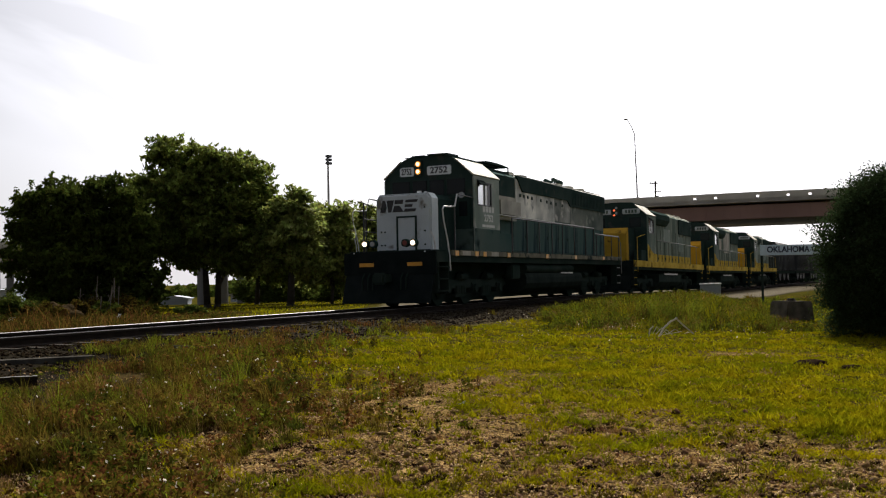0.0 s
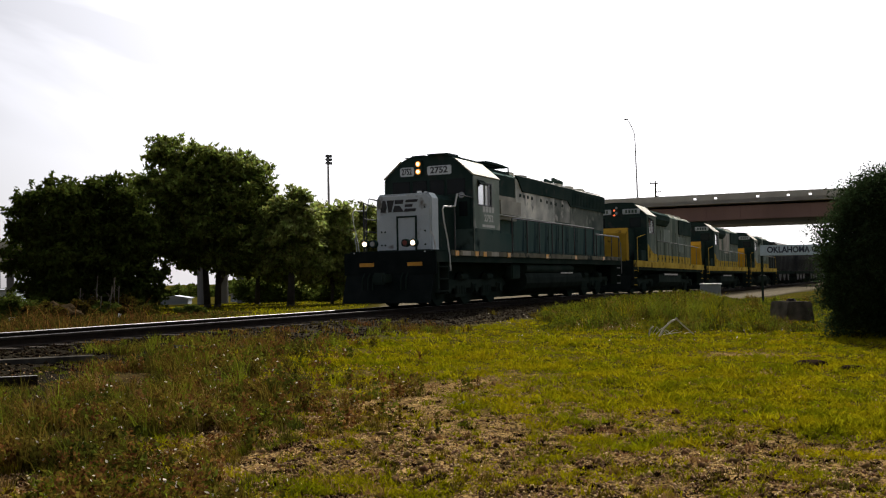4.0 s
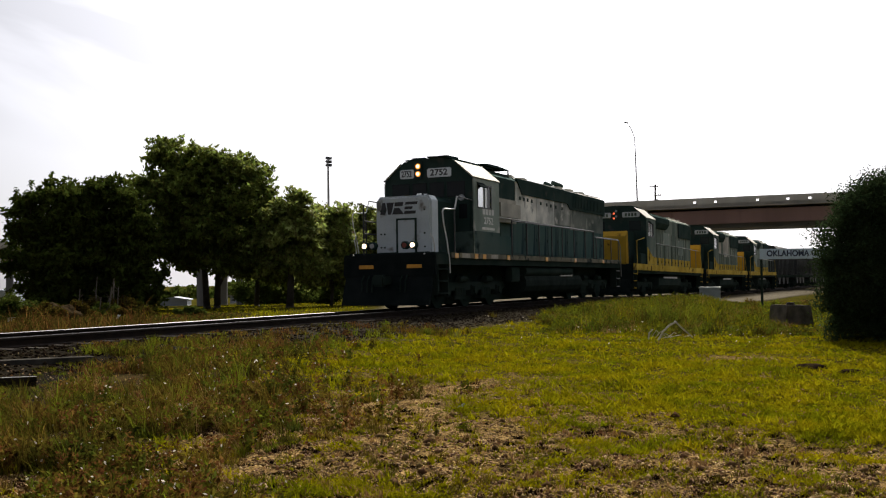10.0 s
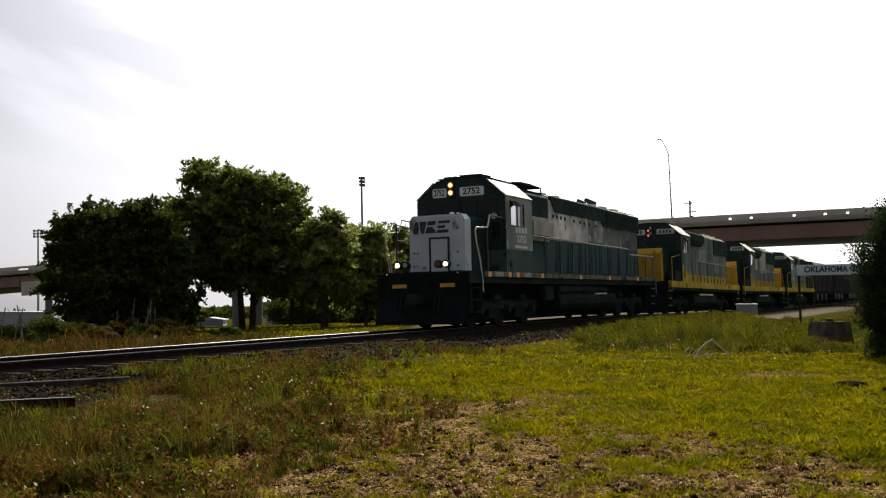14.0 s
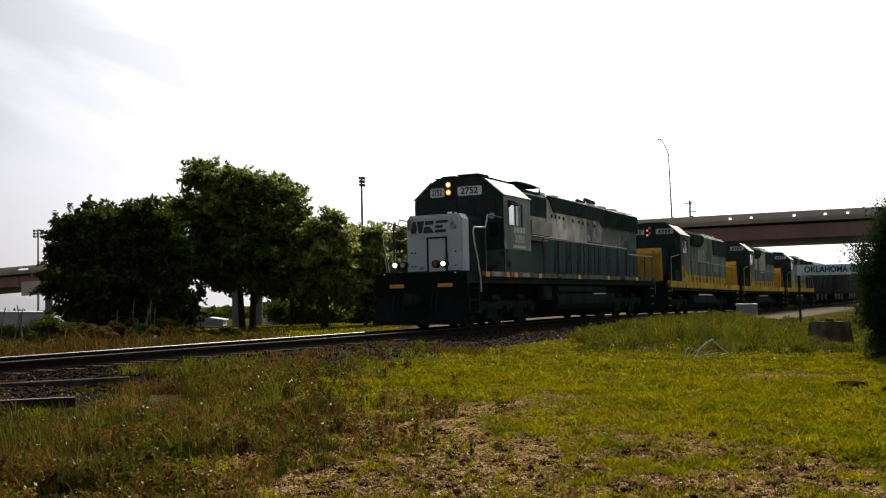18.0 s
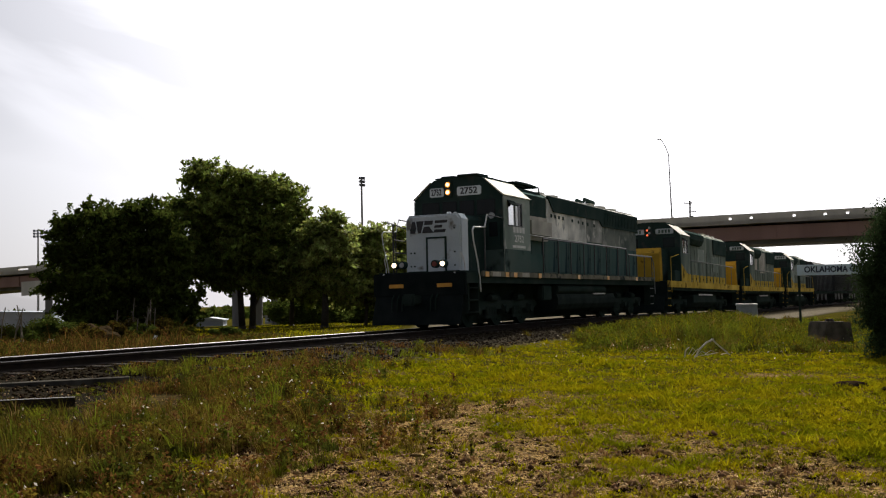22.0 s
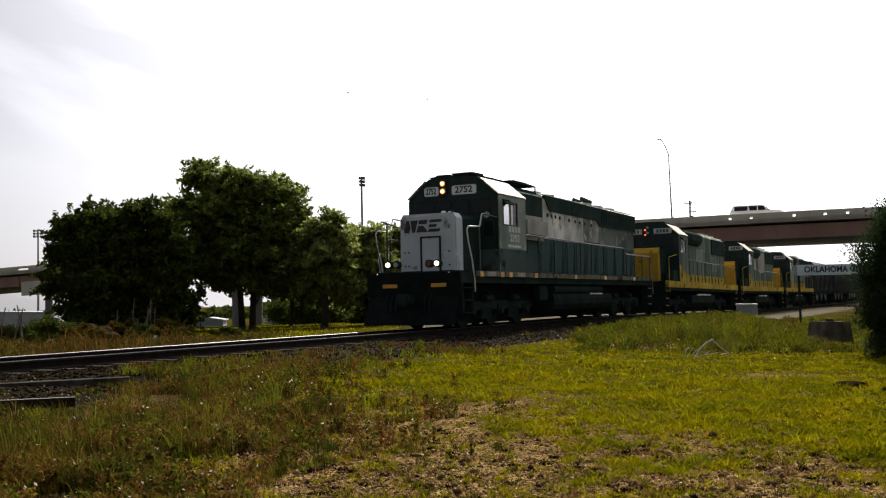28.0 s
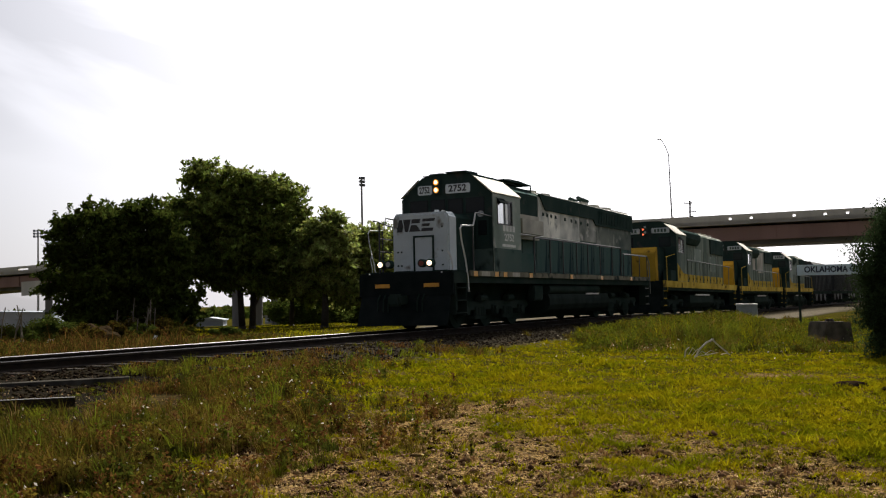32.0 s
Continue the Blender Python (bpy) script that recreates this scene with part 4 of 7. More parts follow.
def wheelset_mesh(r):
    bm = B()
    rod(bm, (0, -0.95, 0), (0, 0.95, 0), 0.085, seg=10)
    for sgn in (-1, 1):
        rod(bm, (0, sgn * 0.70, 0), (0, sgn * 0.82, 0), r, seg=28)
        rod(bm, (0, sgn * 0.66, 0), (0, sgn * 0.70, 0), r + 0.03, seg=28)
        rod(bm, (0, sgn * 0.82, 0), (0, sgn * 0.86, 0), r * 0.55, seg=18)
        for i in range(4):
            a = i * math.pi / 2
            box(bm, r * 0.6 * math.cos(a) - 0.03, r * 0.6 * math.cos(a) + 0.03, sgn * 0.83 - 0.01, sgn * 0.83 + 0.01, r * 0.6 * math.sin(a) - 0.03, r * 0.6 * math.sin(a) + 0.03)
    return finish("wheelset", bm, M_UNDER)


WHEEL = wheelset_mesh(0.508)
WHEEL_SMALL = wheelset_mesh(0.43)
ROLLING = []      # (wheelset, place in its unit, radius)


def truck(unit, xs, radius, mesh, z_frame=0.62):
    bm = B()
    x0, x1 = min(xs) - 0.75, max(xs) + 0.75
    for sgn in (-1, 1):
        y = sgn * 1.02
        prism(bm, [(x0, z_frame), (x0 + 0.15, z_frame + 0.16), (x1 - 0.15, z_frame + 0.16), (x1, z_frame), (x1 - 0.25, z_frame - 0.1), (x0 + 0.25, z_frame - 0.1)], "y", y - 0.07, y + 0.07)
        for x in xs:
            box(bm, x - 0.2, x + 0.2, y - 0.13, y + 0.13, 0.36, 0.68, 0.03)
            rod(bm, (x, y + sgn * 0.13, 0.508), (x, y + sgn * 0.19, 0.508), 0.13, seg=12)
        for a, c in zip(xs, xs[1:]):
            xm = (a + c) / 2
            for dx in (-0.28, -0.1, 0.1, 0.28):
                rod(bm, (xm + dx, y + sgn * 0.06, 0.34), (xm + dx, y + sgn * 0.06, 0.60), 0.075, seg=10)
            box(bm, xm - 0.42, xm + 0.42, y - 0.1, y + 0.14, 0.24, 0.34, 0.02)
            rod(bm, (xm - 0.2, y + sgn * 0.12, 0.86), (xm + 0.3, y + sgn * 0.12, 0.86), 0.1, seg=10)
    box(bm, x0 + 0.3, x1 - 0.3, -0.6, 0.6, 0.10, 0.95, 0.03)
    t = part("truck", bm, M_UNDER, unit, "grimy black truck frame with springs")
    for x in xs:
        w = shared("wheelset", mesh, unit, pose(x, 0, radius))
        ROLLING.append((w, (x, 0, radius), radius))
    return t


def stanchions(unit, xs, z0, z1, y, mat, r=0.02, rail_z=None):
    me_b = B()
    rod(me_b, (0, 0, z0), (0, 0, z1), r, seg=6)
    me = finish("stanchion", me_b, mat)
    for x in xs:
        shared("stanchion", me, unit, pose(x, y, 0))
    bm = B()
    rod(bm, (xs[0], y, z1), (xs[-1], y, z1), r * 1.05, seg=6)
    part("handrail", bm, mat, unit)


def doors(unit, x0, x1, n, z0, z1, y, sgn, mat, latch=M_BLACK, gap=0.02):
    """A row of hood access doors, slightly proud, each with a latch."""
    wdt = (x1 - x0) / n
    bm = B()
    box(bm, gap, wdt - gap, -0.012, 0.012, z0, z1, 0.006)
    me = finish("hood_door", bm, mat)
    bm = B()
    box(bm, wdt - 0.14, wdt - 0.06, -0.03, 0.03, (z0 + z1) / 2 - 0.06, (z0 + z1) / 2 + 0.06, 0.01)
    ml = finish("latch", bm, latch)
    for i in range(n):
        d_ = shared("hood_door", me, unit, pose(x0 + i * wdt, y, 0))
        shared("latch", ml, d_, pose(0, 0, 0))


def cab(unit, x0, x1, mat, roofmat, ze=4.02, zr=4.62, half=1.525, zf=1.62, side_mat=None):
    """Cab with sloping roof sides: shell, roof sheets, windows, door."""
    prof = [(-half, zf), (half, zf), (half, ze), (0.84, zr), (0.45, zr + 0.06), (-0.45, zr + 0.06), (-0.84, zr), (-half, ze)]
    bm = B()
    prism(bm, prof, "x", x0, x1)
    shell = part("cab", bm, mat, unit)
    for sgn in (-1, 1):
        bm = B()
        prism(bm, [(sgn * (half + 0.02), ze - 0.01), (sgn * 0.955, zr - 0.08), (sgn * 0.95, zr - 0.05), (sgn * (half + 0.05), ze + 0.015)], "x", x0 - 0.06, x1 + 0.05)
        part("roof_sheet", bm, roofmat, unit, "pale sloping roof sheet with sunlight in its colour")
        bm = B()
        prism(bm, [(sgn * 0.03, zr + 0.065), (sgn * 0.80, zr + 0.03), (sgn * 0.80, zr + 0.055), (sgn * 0.03, zr + 0.09)], "x", x0 - 0.03, x1 + 0.04)
        part("roof_sheet", bm, M_BLACK, unit)
    return shell


def cab_side(unit, x0, x1, y, sgn, mat, zf=1.62, ze=4.0, wx0=0.34, wx1=1.42, wz0=3.12, wz1=3.80):
    """Side sheet with a framed sliding window: a mirror leaf, one painted pale as sky reflection, dark beyond."""
    ya = y + sgn * 0.012
    bm = B()
    a0, a1 = x0 + wx0, x0 + wx1
    for q in ((x0, a0, zf, ze), (a1, x1, zf, ze), (a0, a1, zf, wz0), (a0, a1, wz1, ze)):
        box(bm, q[0], q[1], ya - 0.012, ya + 0.012, q[2], q[3])
    side = part("cab_side", bm, mat, unit)
    bm = B()
    for q in ((a0 - 0.04, a0, wz0 - 0.04, wz1 + 0.04), (a1, a1 + 0.04, wz0 - 0.04, wz1 + 0.04), (a0, a1, wz0 - 0.04, wz0), (a0, a1, wz1, wz1 + 0.04), ((a0 + a1) / 2 - 0.02, (a0 + a1) / 2 + 0.02, wz0, wz1)):
        box(bm, q[0], q[1], ya + sgn * 0.012 - 0.012, ya + sgn * 0.012 + 0.012, q[2], q[3])
    win = part("window_frame", bm, M_DARKRAIL, side)
    for q0, q1, pm in ((a0, (a0 + a1) / 2 - 0.1, M_MIRRORPANE), ((a0 + a1) / 2 - 0.1, a1 - 0.3, M_PANE), (a1 - 0.3, a1, M_GLASS)):
        bm = B()
        box(bm, q0, q1, ya - sgn * 0.006 - 0.004, ya - sgn * 0.006 + 0.004, wz0, wz1)
        part("pane", bm, pm, side)
    bm = B()
    prism(bm, [(ya, wz1 + 0.10), (ya + sgn * 0.16, wz1 - 0.06), (ya + sgn * 0.15, wz1 - 0.09), (ya, wz1 + 0.08)], "x", a0 - 0.08, a0 + 0.48)
    part("awning", bm, M_PILOT, side)
    return side


def front_lamps(unit, x, z0, z1, y, mat, r=0.064):
    bm = B()
    box(bm, x - 0.05, x + 0.03, y - 0.14, y + 0.14, z0 - 0.16, z1 + 0.16, 0.03)
    hs = part("headlight_housing", bm, M_BLACK, unit)
    for z in (z0, z1):
        bm = B()
        rod(bm, (x - 0.050, y, z), (x - 0.068, y, z), r * 1.35, seg=18)
        part("headlight_bezel", bm, M_LAMPRING if mat is M_HEAD else M_BLACK, hs)
        bm = B()
        rod(bm, (x - 0.055, y, z), (x - 0.078, y, z), r * (0.8 if mat is M_HEAD else 1), seg=16)
        part("headlight", bm, mat, hs, "lit headlight" if mat is not M_LENS else "unlit headlight")


def coupler(unit, x, sgn):
    bm = B()
    box(bm, min(x, x + sgn * 0.5), max(x, x + sgn * 0.5), -0.12, 0.12, 0.72, 0.98, 0.03)
    box(bm, min(x + sgn * 0.42, x + sgn * 0.68), max(x + sgn * 0.42, x + sgn * 0.68), -0.2, 0.2, 0.68, 1.02, 0.06)
    part("coupler", bm, M_UNDER, unit)


def steps(unit, x0, x1, y, sgn, mat=M_UNDER, edge=None):
    bm = B()
    for k, z in enumerate((0.45, 0.80, 1.15)):
        box(bm, x0, x1, min(y, y - sgn * 0.25), max(y, y - sgn * 0.25), z, z + 0.03)
    for xx in (x0, x1):
        box(bm, xx - 0.015, xx + 0.015, min(y, y - sgn * 0.28), max(y, y - sgn * 0.28), 0.42, 1.55)
    part("steps", bm, mat, unit)
    if edge:
        for z in (0.45, 0.80, 1.15):
            bm = B()
            box(bm, x0 + 0.02, x1 - 0.02, y + sgn * 0.002 - 0.006, y + sgn * 0.002 + 0.006, z - 0.005, z + 0.035)
            part("step_edge", bm, edge, unit)


# Pale base colour stands in for bright sky reflected in the glass.
M_PANE = glass("cab pane with painted reflection", (0.74, 0.76, 0.76), 0.18)


def fans(unit, xs, z, r=0.6):
    bm = B()
    rod(bm, (0, 0, 0), (0, 0, 0.17), r, seg=24)
    for i in range(8):
        a = i * math.pi / 4
        box(bm, -0.02 + 0.3 * math.cos(a), 0.02 + 0.3 * math.cos(a), -0.02 + 0.3 * math.sin(a), 0.02 + 0.3 * math.sin(a), 0.14, 0.17)
    rod(bm, (0, 0, 0.17), (0, 0, 0.19), r * 0.9, seg=24)
    me = finish("fan_housing", bm, M_HOODGREY)
    for x in xs:
        shared("fan_housing", me, unit, pose(x, 0, z))


def lead_locomotive():
    u = thing("diesel_locomotive", unit_pose(0), "black and teal diesel locomotive with pale grey nose, headlights lit", "locomotive", "locomotives of the train")
    # underframe and pilot
    bm = B()
    box(bm, 0.05, 20.05, -1.5, 1.5, 1.30, 1.60)
    part("underframe", bm, M_UNDER, u)
    for sgn in (-1, 1):
        bm = B()
        box(bm, 1.05, 20.0, sgn * 1.53 - 0.03, sgn * 1.53 + 0.03, 1.50, 1.655)
        part("side_sill", bm, M_SILL, u, "dirty cream sill stripe")
        me_b = B()
        box(me_b, -0.13, 0.13, -0.004, 0.004, 1.49, 1.64)
        me = finish("reflector", me_b, M_AMBER)
        for x in (1.35, 2.85, 3.5, 5.6, 9.5, 13.0, 17.0):
            shared("reflector", me, u, pose(x, sgn * 1.564, 0))
        me_b = B()
        box(me_b, -0.30, 0.30, -0.003, 0.003, 1.505, 1.64)
        me = finish("pale_reflector", me_b, M_CREAM)
        for x in (2.05, 4.35):
            shared("pale_reflector", me, u, pose(x, sgn * 1.563, 0))
    bm = B()
    box(bm, -0.05, 0.12, -1.5, 1.5, 0.95, 1.62, 0.03)
    part("pilot_plate", bm, M_PILOT, u)
    bm = B()
    prism(bm, [(0.10, 1.0), (-0.02, 1.0), (-0.32, 0.14), (-0.22, 0.14)], "y", -1.42, 1.42)
    part("snow_plough", bm, M_PILOT, u)
    bm = B()
    box(bm, 19.95, 20.1, -1.5, 1.5, 0.5, 1.62, 0.03)
    part("pilot_plate", bm, M_PILOT, u)
    coupler(u, -0.05, -1)
    coupler(u, 20.1, 1)
    for y in (-0.62, -0.46, 0.46, 0.62, 0.8):
        bm = B()
        pipe(bm, [(-0.05, y, 1.0), (-0.18, y, 0.85), (-0.2, y, 0.55), (-0.1, y + 0.05, 0.42)], 0.025, 6)
        part("air_hose", bm, M_UNDER, u)
    for y in (0.72, -0.85):
        bm = B()
        box(bm, -0.075, -0.05, y - 0.24, y + 0.24, 1.20, 1.31, 0.008)
        part("step_light", bm, M_AMBER, u, "amber reflective plate")
    for y, mat in ((0.80, M_DITCH), (0.54, M_LENS), (-0.78, M_DITCH), (-0.52, M_REDDULL)):
        bm = B()
        rod(bm, (-0.02, y, 1.87), (0.14, y, 1.87), 0.115, seg=16)
        h_ = part("ditch_light_housing", bm, M_BLACK, u)
        bm = B()
        rod(bm, (-0.04, y, 1.87), (-0.02, y, 1.87), 0.072, seg=16)
        part("ditch_light", bm, mat, h_, "lit ditch light" if mat is M_DITCH else "")
    bm = B()
    rod(bm, (-0.06, -0.02, 0.86), (-0.09, -0.02, 0.86), 0.035, seg=8)
    part("marker_light", bm, M_RED, u, "small red marker light")
    for sgn in (-1, 1):
        bm = B()
        box(bm, 2.70, 2.80, sgn * 1.54 - 0.02, sgn * 1.54 + 0.02, 2.4, 3.98, 0.01)
        part("corner_post", bm, M_CABGREY, u)
        bm = B()
        rod(bm, (2.66, sgn * 1.15, 3.40), (2.71, sgn * 1.15, 3.40), 0.10, seg=14)
        part("class_light", bm, M_LENS, u)
    # nose
    bm = B()
    prism(bm, [(-0.90, 1.62), (0.90, 1.62), (0.90, 3.22), (0.80, 3.36), (-0.80, 3.36), (-0.90, 3.22)], "x", 0.95, 2.72)
    bmesh.ops.bevel(bm, geom=[e for e in bm.edges if all(v.co.x < 1 for v in e.verts)], offset=0.05, segments=2, affect='EDGES')
    nose = part("nose", bm, M_BLACK, u, "black low nose with a pale grey front")
    bm = B()
    prism(bm, [(-0.93, 1.64), (0.93, 1.64), (0.93, 3.23), (0.82, 3.385), (-0.82, 3.385), (-0.93, 3.23)], "x", 0.94, 1.42)
    bmesh.ops.bevel(bm, geom=[e for e in bm.edges if all(v.co.x < 1 for v in e.verts)], offset=0.06, segments=3, affect='EDGES')
    part("nose_front", bm, M_NOSE, nose, "pale grey weathered front sheet wrapped round the nose")
    bm = B()
    for q in ((0.17, 0.22, 1.65, 2.70), (-0.45, -0.40, 1.65, 2.70), (-0.45, 0.22, 2.66, 2.71)):
        box(bm, 0.90, 0.955, q[0], q[1], q[2], q[3])
    dr = part("nose_door_frame", bm, M_BLACK, nose)
    bm = B()
    box(bm, 0.915, 0.945, -0.40, 0.17, 1.66, 2.66, 0.01)
    part("nose_door", bm, M_NOSE, nose)
    for y in (-0.72, 0.62, 0.74):
        for z in (1.85, 2.25, 2.95):
            bm = B()
            rod(bm, (0.915, y, z), (0.945, y, z), 0.026, seg=8)
            part("bolt", bm, M_BLACK, nose)
    bm = B()
    rod(bm, (1.25, -0.40, 3.36), (1.25, -0.40, 3.46), 0.07, seg=10)
    rod(bm, (1.25, -0.60, 3.36), (1.25, -0.60, 3.44), 0.05, seg=10)
    part("nose_marker", bm, M_WHITE, nose)
    # slanted black company mark, drawn as plain bars
    bm = B()

    def bar(y0, y1, z0, z1, slant=0.0):
        # seen from the front, the far side is to the left of the viewer
        q = [(y0 + slant, z1), (y1 + slant, z1), (y1, z0), (y0, z0)]
        vs = [bm.verts.new((0.930, -a, c)) for a, c in q] + [bm.verts.new((0.938, -a, c)) for a, c in q]
        for k in ((0, 1, 2, 3), (7, 6, 5, 4), (0, 4, 5, 1), (1, 5, 6, 2), (2, 6, 7, 3), (3, 7, 4, 0)):
            bm.faces.new([vs[i] for i in k])
    def slab(q):
        vs = [bm.verts.new((0.930, -a, c)) for a, c in q] + [bm.verts.new((0.938, -a, c)) for a, c in q]
        n_ = len(q)
        bm.faces.new(vs[:n_])
        bm.faces.new(vs[n_:][::-1])
        for k in range(n_):
            bm.faces.new((vs[k], vs[k + n_], vs[(k + 1) % n_ + n_], vs[(k + 1) % n_]))
    slab([(-0.69, 3.20), (-0.60, 3.20), (-0.55, 2.99), (-0.60, 2.84), (-0.77, 2.84)])
    slab([(-0.55, 3.20), (-0.30, 3.20), (-0.40, 2.84), (-0.50, 2.84)])
    slab([(-0.27, 3.20), (0.02, 3.20), (-0.01, 3.08), (-0.28, 3.08)])
    slab([(-0.29, 3.03), (-0.12, 3.03), (0.03, 2.84), (-0.36, 2.84)])
    bar(0.07, 0.47, 3.12, 3.20, 0.03)
    bar(0.05, 0.30, 2.98, 3.06, 0.03)
    bar(0.03, 0.41, 2.84, 2.93, 0.03)
    part("company_mark", bm, M_LETTER, nose)
    # cab
    c = cab(u, 2.72, 4.85, M_BLACK, M_ROOF)
    cab_side(u, 2.72, 4.85, -1.525, -1, M_CABGREY)
    cab_side(u, 2.72, 4.85, 1.525, 1, M_CABGREY)
    for sgn in (-1, 1):
        bm = B()
        box(bm, 2.74, 4.85, sgn * 1.549 - 0.012, sgn * 1.549 + 0.012, 1.66, 2.36)
        part("cab_skirt", bm, M_GREEN, u, "dark teal lower cab panel")
        bm = B()
        box(bm, 2.64, 2.688, min(sgn * 0.93, sgn * 1.52), max(sgn * 0.93, sgn * 1.52), 1.66, 2.34, 0.01)
        part("cab_skirt", bm, M_GREEN, u, "dark teal lower cab panel")
    for y, wdt in ((-0.96, 0.62), (-0.30, 0.50), (0.30, 0.5), (0.96, 0.62)):
        bm = B()
        box(bm, 2.70, 2.715, y - wdt / 2, y + wdt / 2, 3.45, 3.92, 0.02)
        part("windscreen", bm, M_GLASS, u)
    # dark door beside the nose on the near side
    for y in (-1.2, 1.2):
        bm = B()
        box(bm, 2.69, 2.715, y - 0.24, y + 0.24, 1.65, 3.35, 0.02)
        d_ = part("cab_door", bm, M_BLACK, u)
        bm = B()
        box(bm, 2.675, 2.69, y - 0.14, y + 0.14, 2.75, 3.2, 0.02)
        part("pane", bm, M_GLASS, d_)
    for yc, nm in ((-0.40, 1), (0.73, 2)):
        bm = B()
        box(bm, 2.66, 2.72, yc - (0.42 if nm == 1 else 0.25), yc + (0.42 if nm == 1 else 0.25), 4.08, 4.37, 0.05)
        nb = part("number_board", bm, M_LITBOARD, u, "white board with black digits")
        words("digits", "2752", 0.275, pose(2.656, yc, 4.222, 90, 0, -90), M_LETTER, nb, 1.10 if nm == 1 else 0.66)
    front_lamps(u, 2.68, 4.21, 4.45, 0.31, M_HEAD)
    bm = B()
    prism(bm, [(2.55, 4.71), (2.55, 4.735), (3.4, 4.745), (3.4, 4.66), (2.75, 4.66)], "y", -0.75, -0.05)
    box(bm, 2.9, 3.5, 0.2, 0.7, 4.66, 4.76, 0.03)
    part("roof_vent", bm, M_BLACK, u)
    bm = B()
    box(bm, 3.35, 4.4, -1.555, -1.545, 2.42, 2.50)
    part("pale_stripe", bm, M_GHOST, u)
    bm = B()
    for k in range(4):
        box(bm, 3.42 + k * 0.25, 3.60 + k * 0.25, -1.556, -1.546, 2.90, 3.08)
    part("faded_mark", bm, M_GHOST, u)
    words("digits", "2752", 0.30, pose(3.90, -1.552, 2.70, 90, 0, 0), M_GHOST, u, 1.25)
    # long hood
    bm = B()
    prism(bm, [(-0.92, 1.62), (0.92, 1.62), (0.92, 4.36), (0.74, 4.50), (-0.74, 4.50), (-0.92, 4.36)], "x", 4.85, 19.3)
    part("long_hood", bm, M_LOWHOOD, u, "weathered dark teal hood")
    for sgn in (-1, 1):
        # bare grey upper panels behind the cab
        for x0, x1, z0, z1 in ((7.95, 10.2, 2.95, 4.34), (10.2, 12.3, 2.95, 4.0), (12.3, 14.3, 3.0, 3.95)):
            bm = B()
            box(bm, x0, x1, sgn * 0.93 - 0.014, sgn * 0.93 + 0.014, z0, z1, 0.01)
            part("hood_panel", bm, M_HOODGREY if x0 < 12 else M_HOODMID, u, "bare sanded grey hood panel")
        bm = B()
        box(bm, 14.3, 19.2, sgn * 0.93 - 0.012, sgn * 0.93 + 0.012, 2.85, 3.75, 0.01)
        part("hood_panel", bm, M_HOODDARK, u)
        bm = B()
        pipe(bm, [(1.56, sgn * 1.5, 3.34), (2.72, sgn * 1.5, 3.30)], 0.02, 6)
        part("cab_handrail", bm, M_DARKRAIL, u)
        bm = B()
        pipe(bm, [(1.35, sgn * 1.5, 2.92), (1.35, sgn * 1.5, 1.66)], 0.022, 6)
        part("cab_handrail", bm, M_DARKRAIL, u)
        bm = B()
        box(bm, 5.6, 7.85, sgn * 1.02 - 0.22, sgn * 1.02 + 0.22, 2.80, 3.62, 0.17)
        part("intake_bulge", bm, M_DUCT, u, "pale rounded duct bulging from the hood")
        # Strip in the pale panel colour paints the sunlit roof edge.
        bm = B()
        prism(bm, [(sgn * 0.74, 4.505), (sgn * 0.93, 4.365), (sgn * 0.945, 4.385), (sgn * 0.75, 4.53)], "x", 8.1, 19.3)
        part("roof_edge", bm, M_HOODGREY, u, "weathered hood roof edge, its pale tone standing for sunlight")
        # air intake behind the cab, dynamic brake band and radiator flare
        bm = B()
        box(bm, 4.95, 7.85, sgn * 0.94 - 0.02, sgn * 0.94 + 0.02, 3.60, 4.36, 0.02)
        part("intake_grille", bm, M_BLACK, u)
        bm = B()
        prism(bm, [(8.05, 4.42), (8.6, 3.92), (13.9, 3.92), (14.25, 3.70), (19.4, 3.70), (19.4, 4.40), (8.05, 4.46)], "y", sgn * 0.90, sgn * 0.985)
        part("radiator_flare", bm, M_BLACK, u, "dark radiator and brake grid flare")
        bm = B()
        for k in range(22):
            box(bm, 14.5 + k * 0.22, 14.62 + k * 0.22, sgn * 0.99 - 0.012, sgn * 0.99 + 0.012, 3.80, 4.30)
        part("radiator_grille", bm, M_BLACK, u)
        for x in (8.35, 8.75, 9.15, 9.6, 10.6, 11.3, 11.8, 12.4, 13.2):
            bm = B()
            box(bm, x, x + 0.14, sgn * 0.95 - 0.01, sgn * 0.95 + 0.01, 3.72 - 0.02 * (x - 8), 3.84 - 0.02 * (x - 8))
            part("hood_latch", bm, M_BLACK, u)
        doors(u, 5.2, 19.0, 11, 1.75, 2.86, sgn * 0.932, sgn, M_LOWHOOD)
        bm = B()
        box(bm, 5.2, 6.5, sgn * 1.14 - 0.2, sgn * 1.14 + 0.2, 1.66, 2.3, 0.03)
        part("blower_duct", bm, M_GREEN, u)
        bm = B()
        box(bm, 4.95, 20.0, sgn * 1.22 - 0.28, sgn * 1.22 + 0.28, 1.61, 1.665)
        part("walkway", bm, M_UNDER, u)
        xs = [6.09, 7.56, 8.84, 10.28, 11.54, 13.03, 14.54, 15.75]
        stanchions(u, xs, 1.66, 2.82, sgn * 1.5, M_DARKRAIL, 0.024)
        bm = B()
        rod(bm, (4.92, sgn * 1.5, 2.88), (15.75, sgn * 1.5, 2.825), 0.022, seg=6)
        part("handrail", bm, M_GREYRAIL, u)
        xs = [16.14, 17.3, 18.5, 19.73]
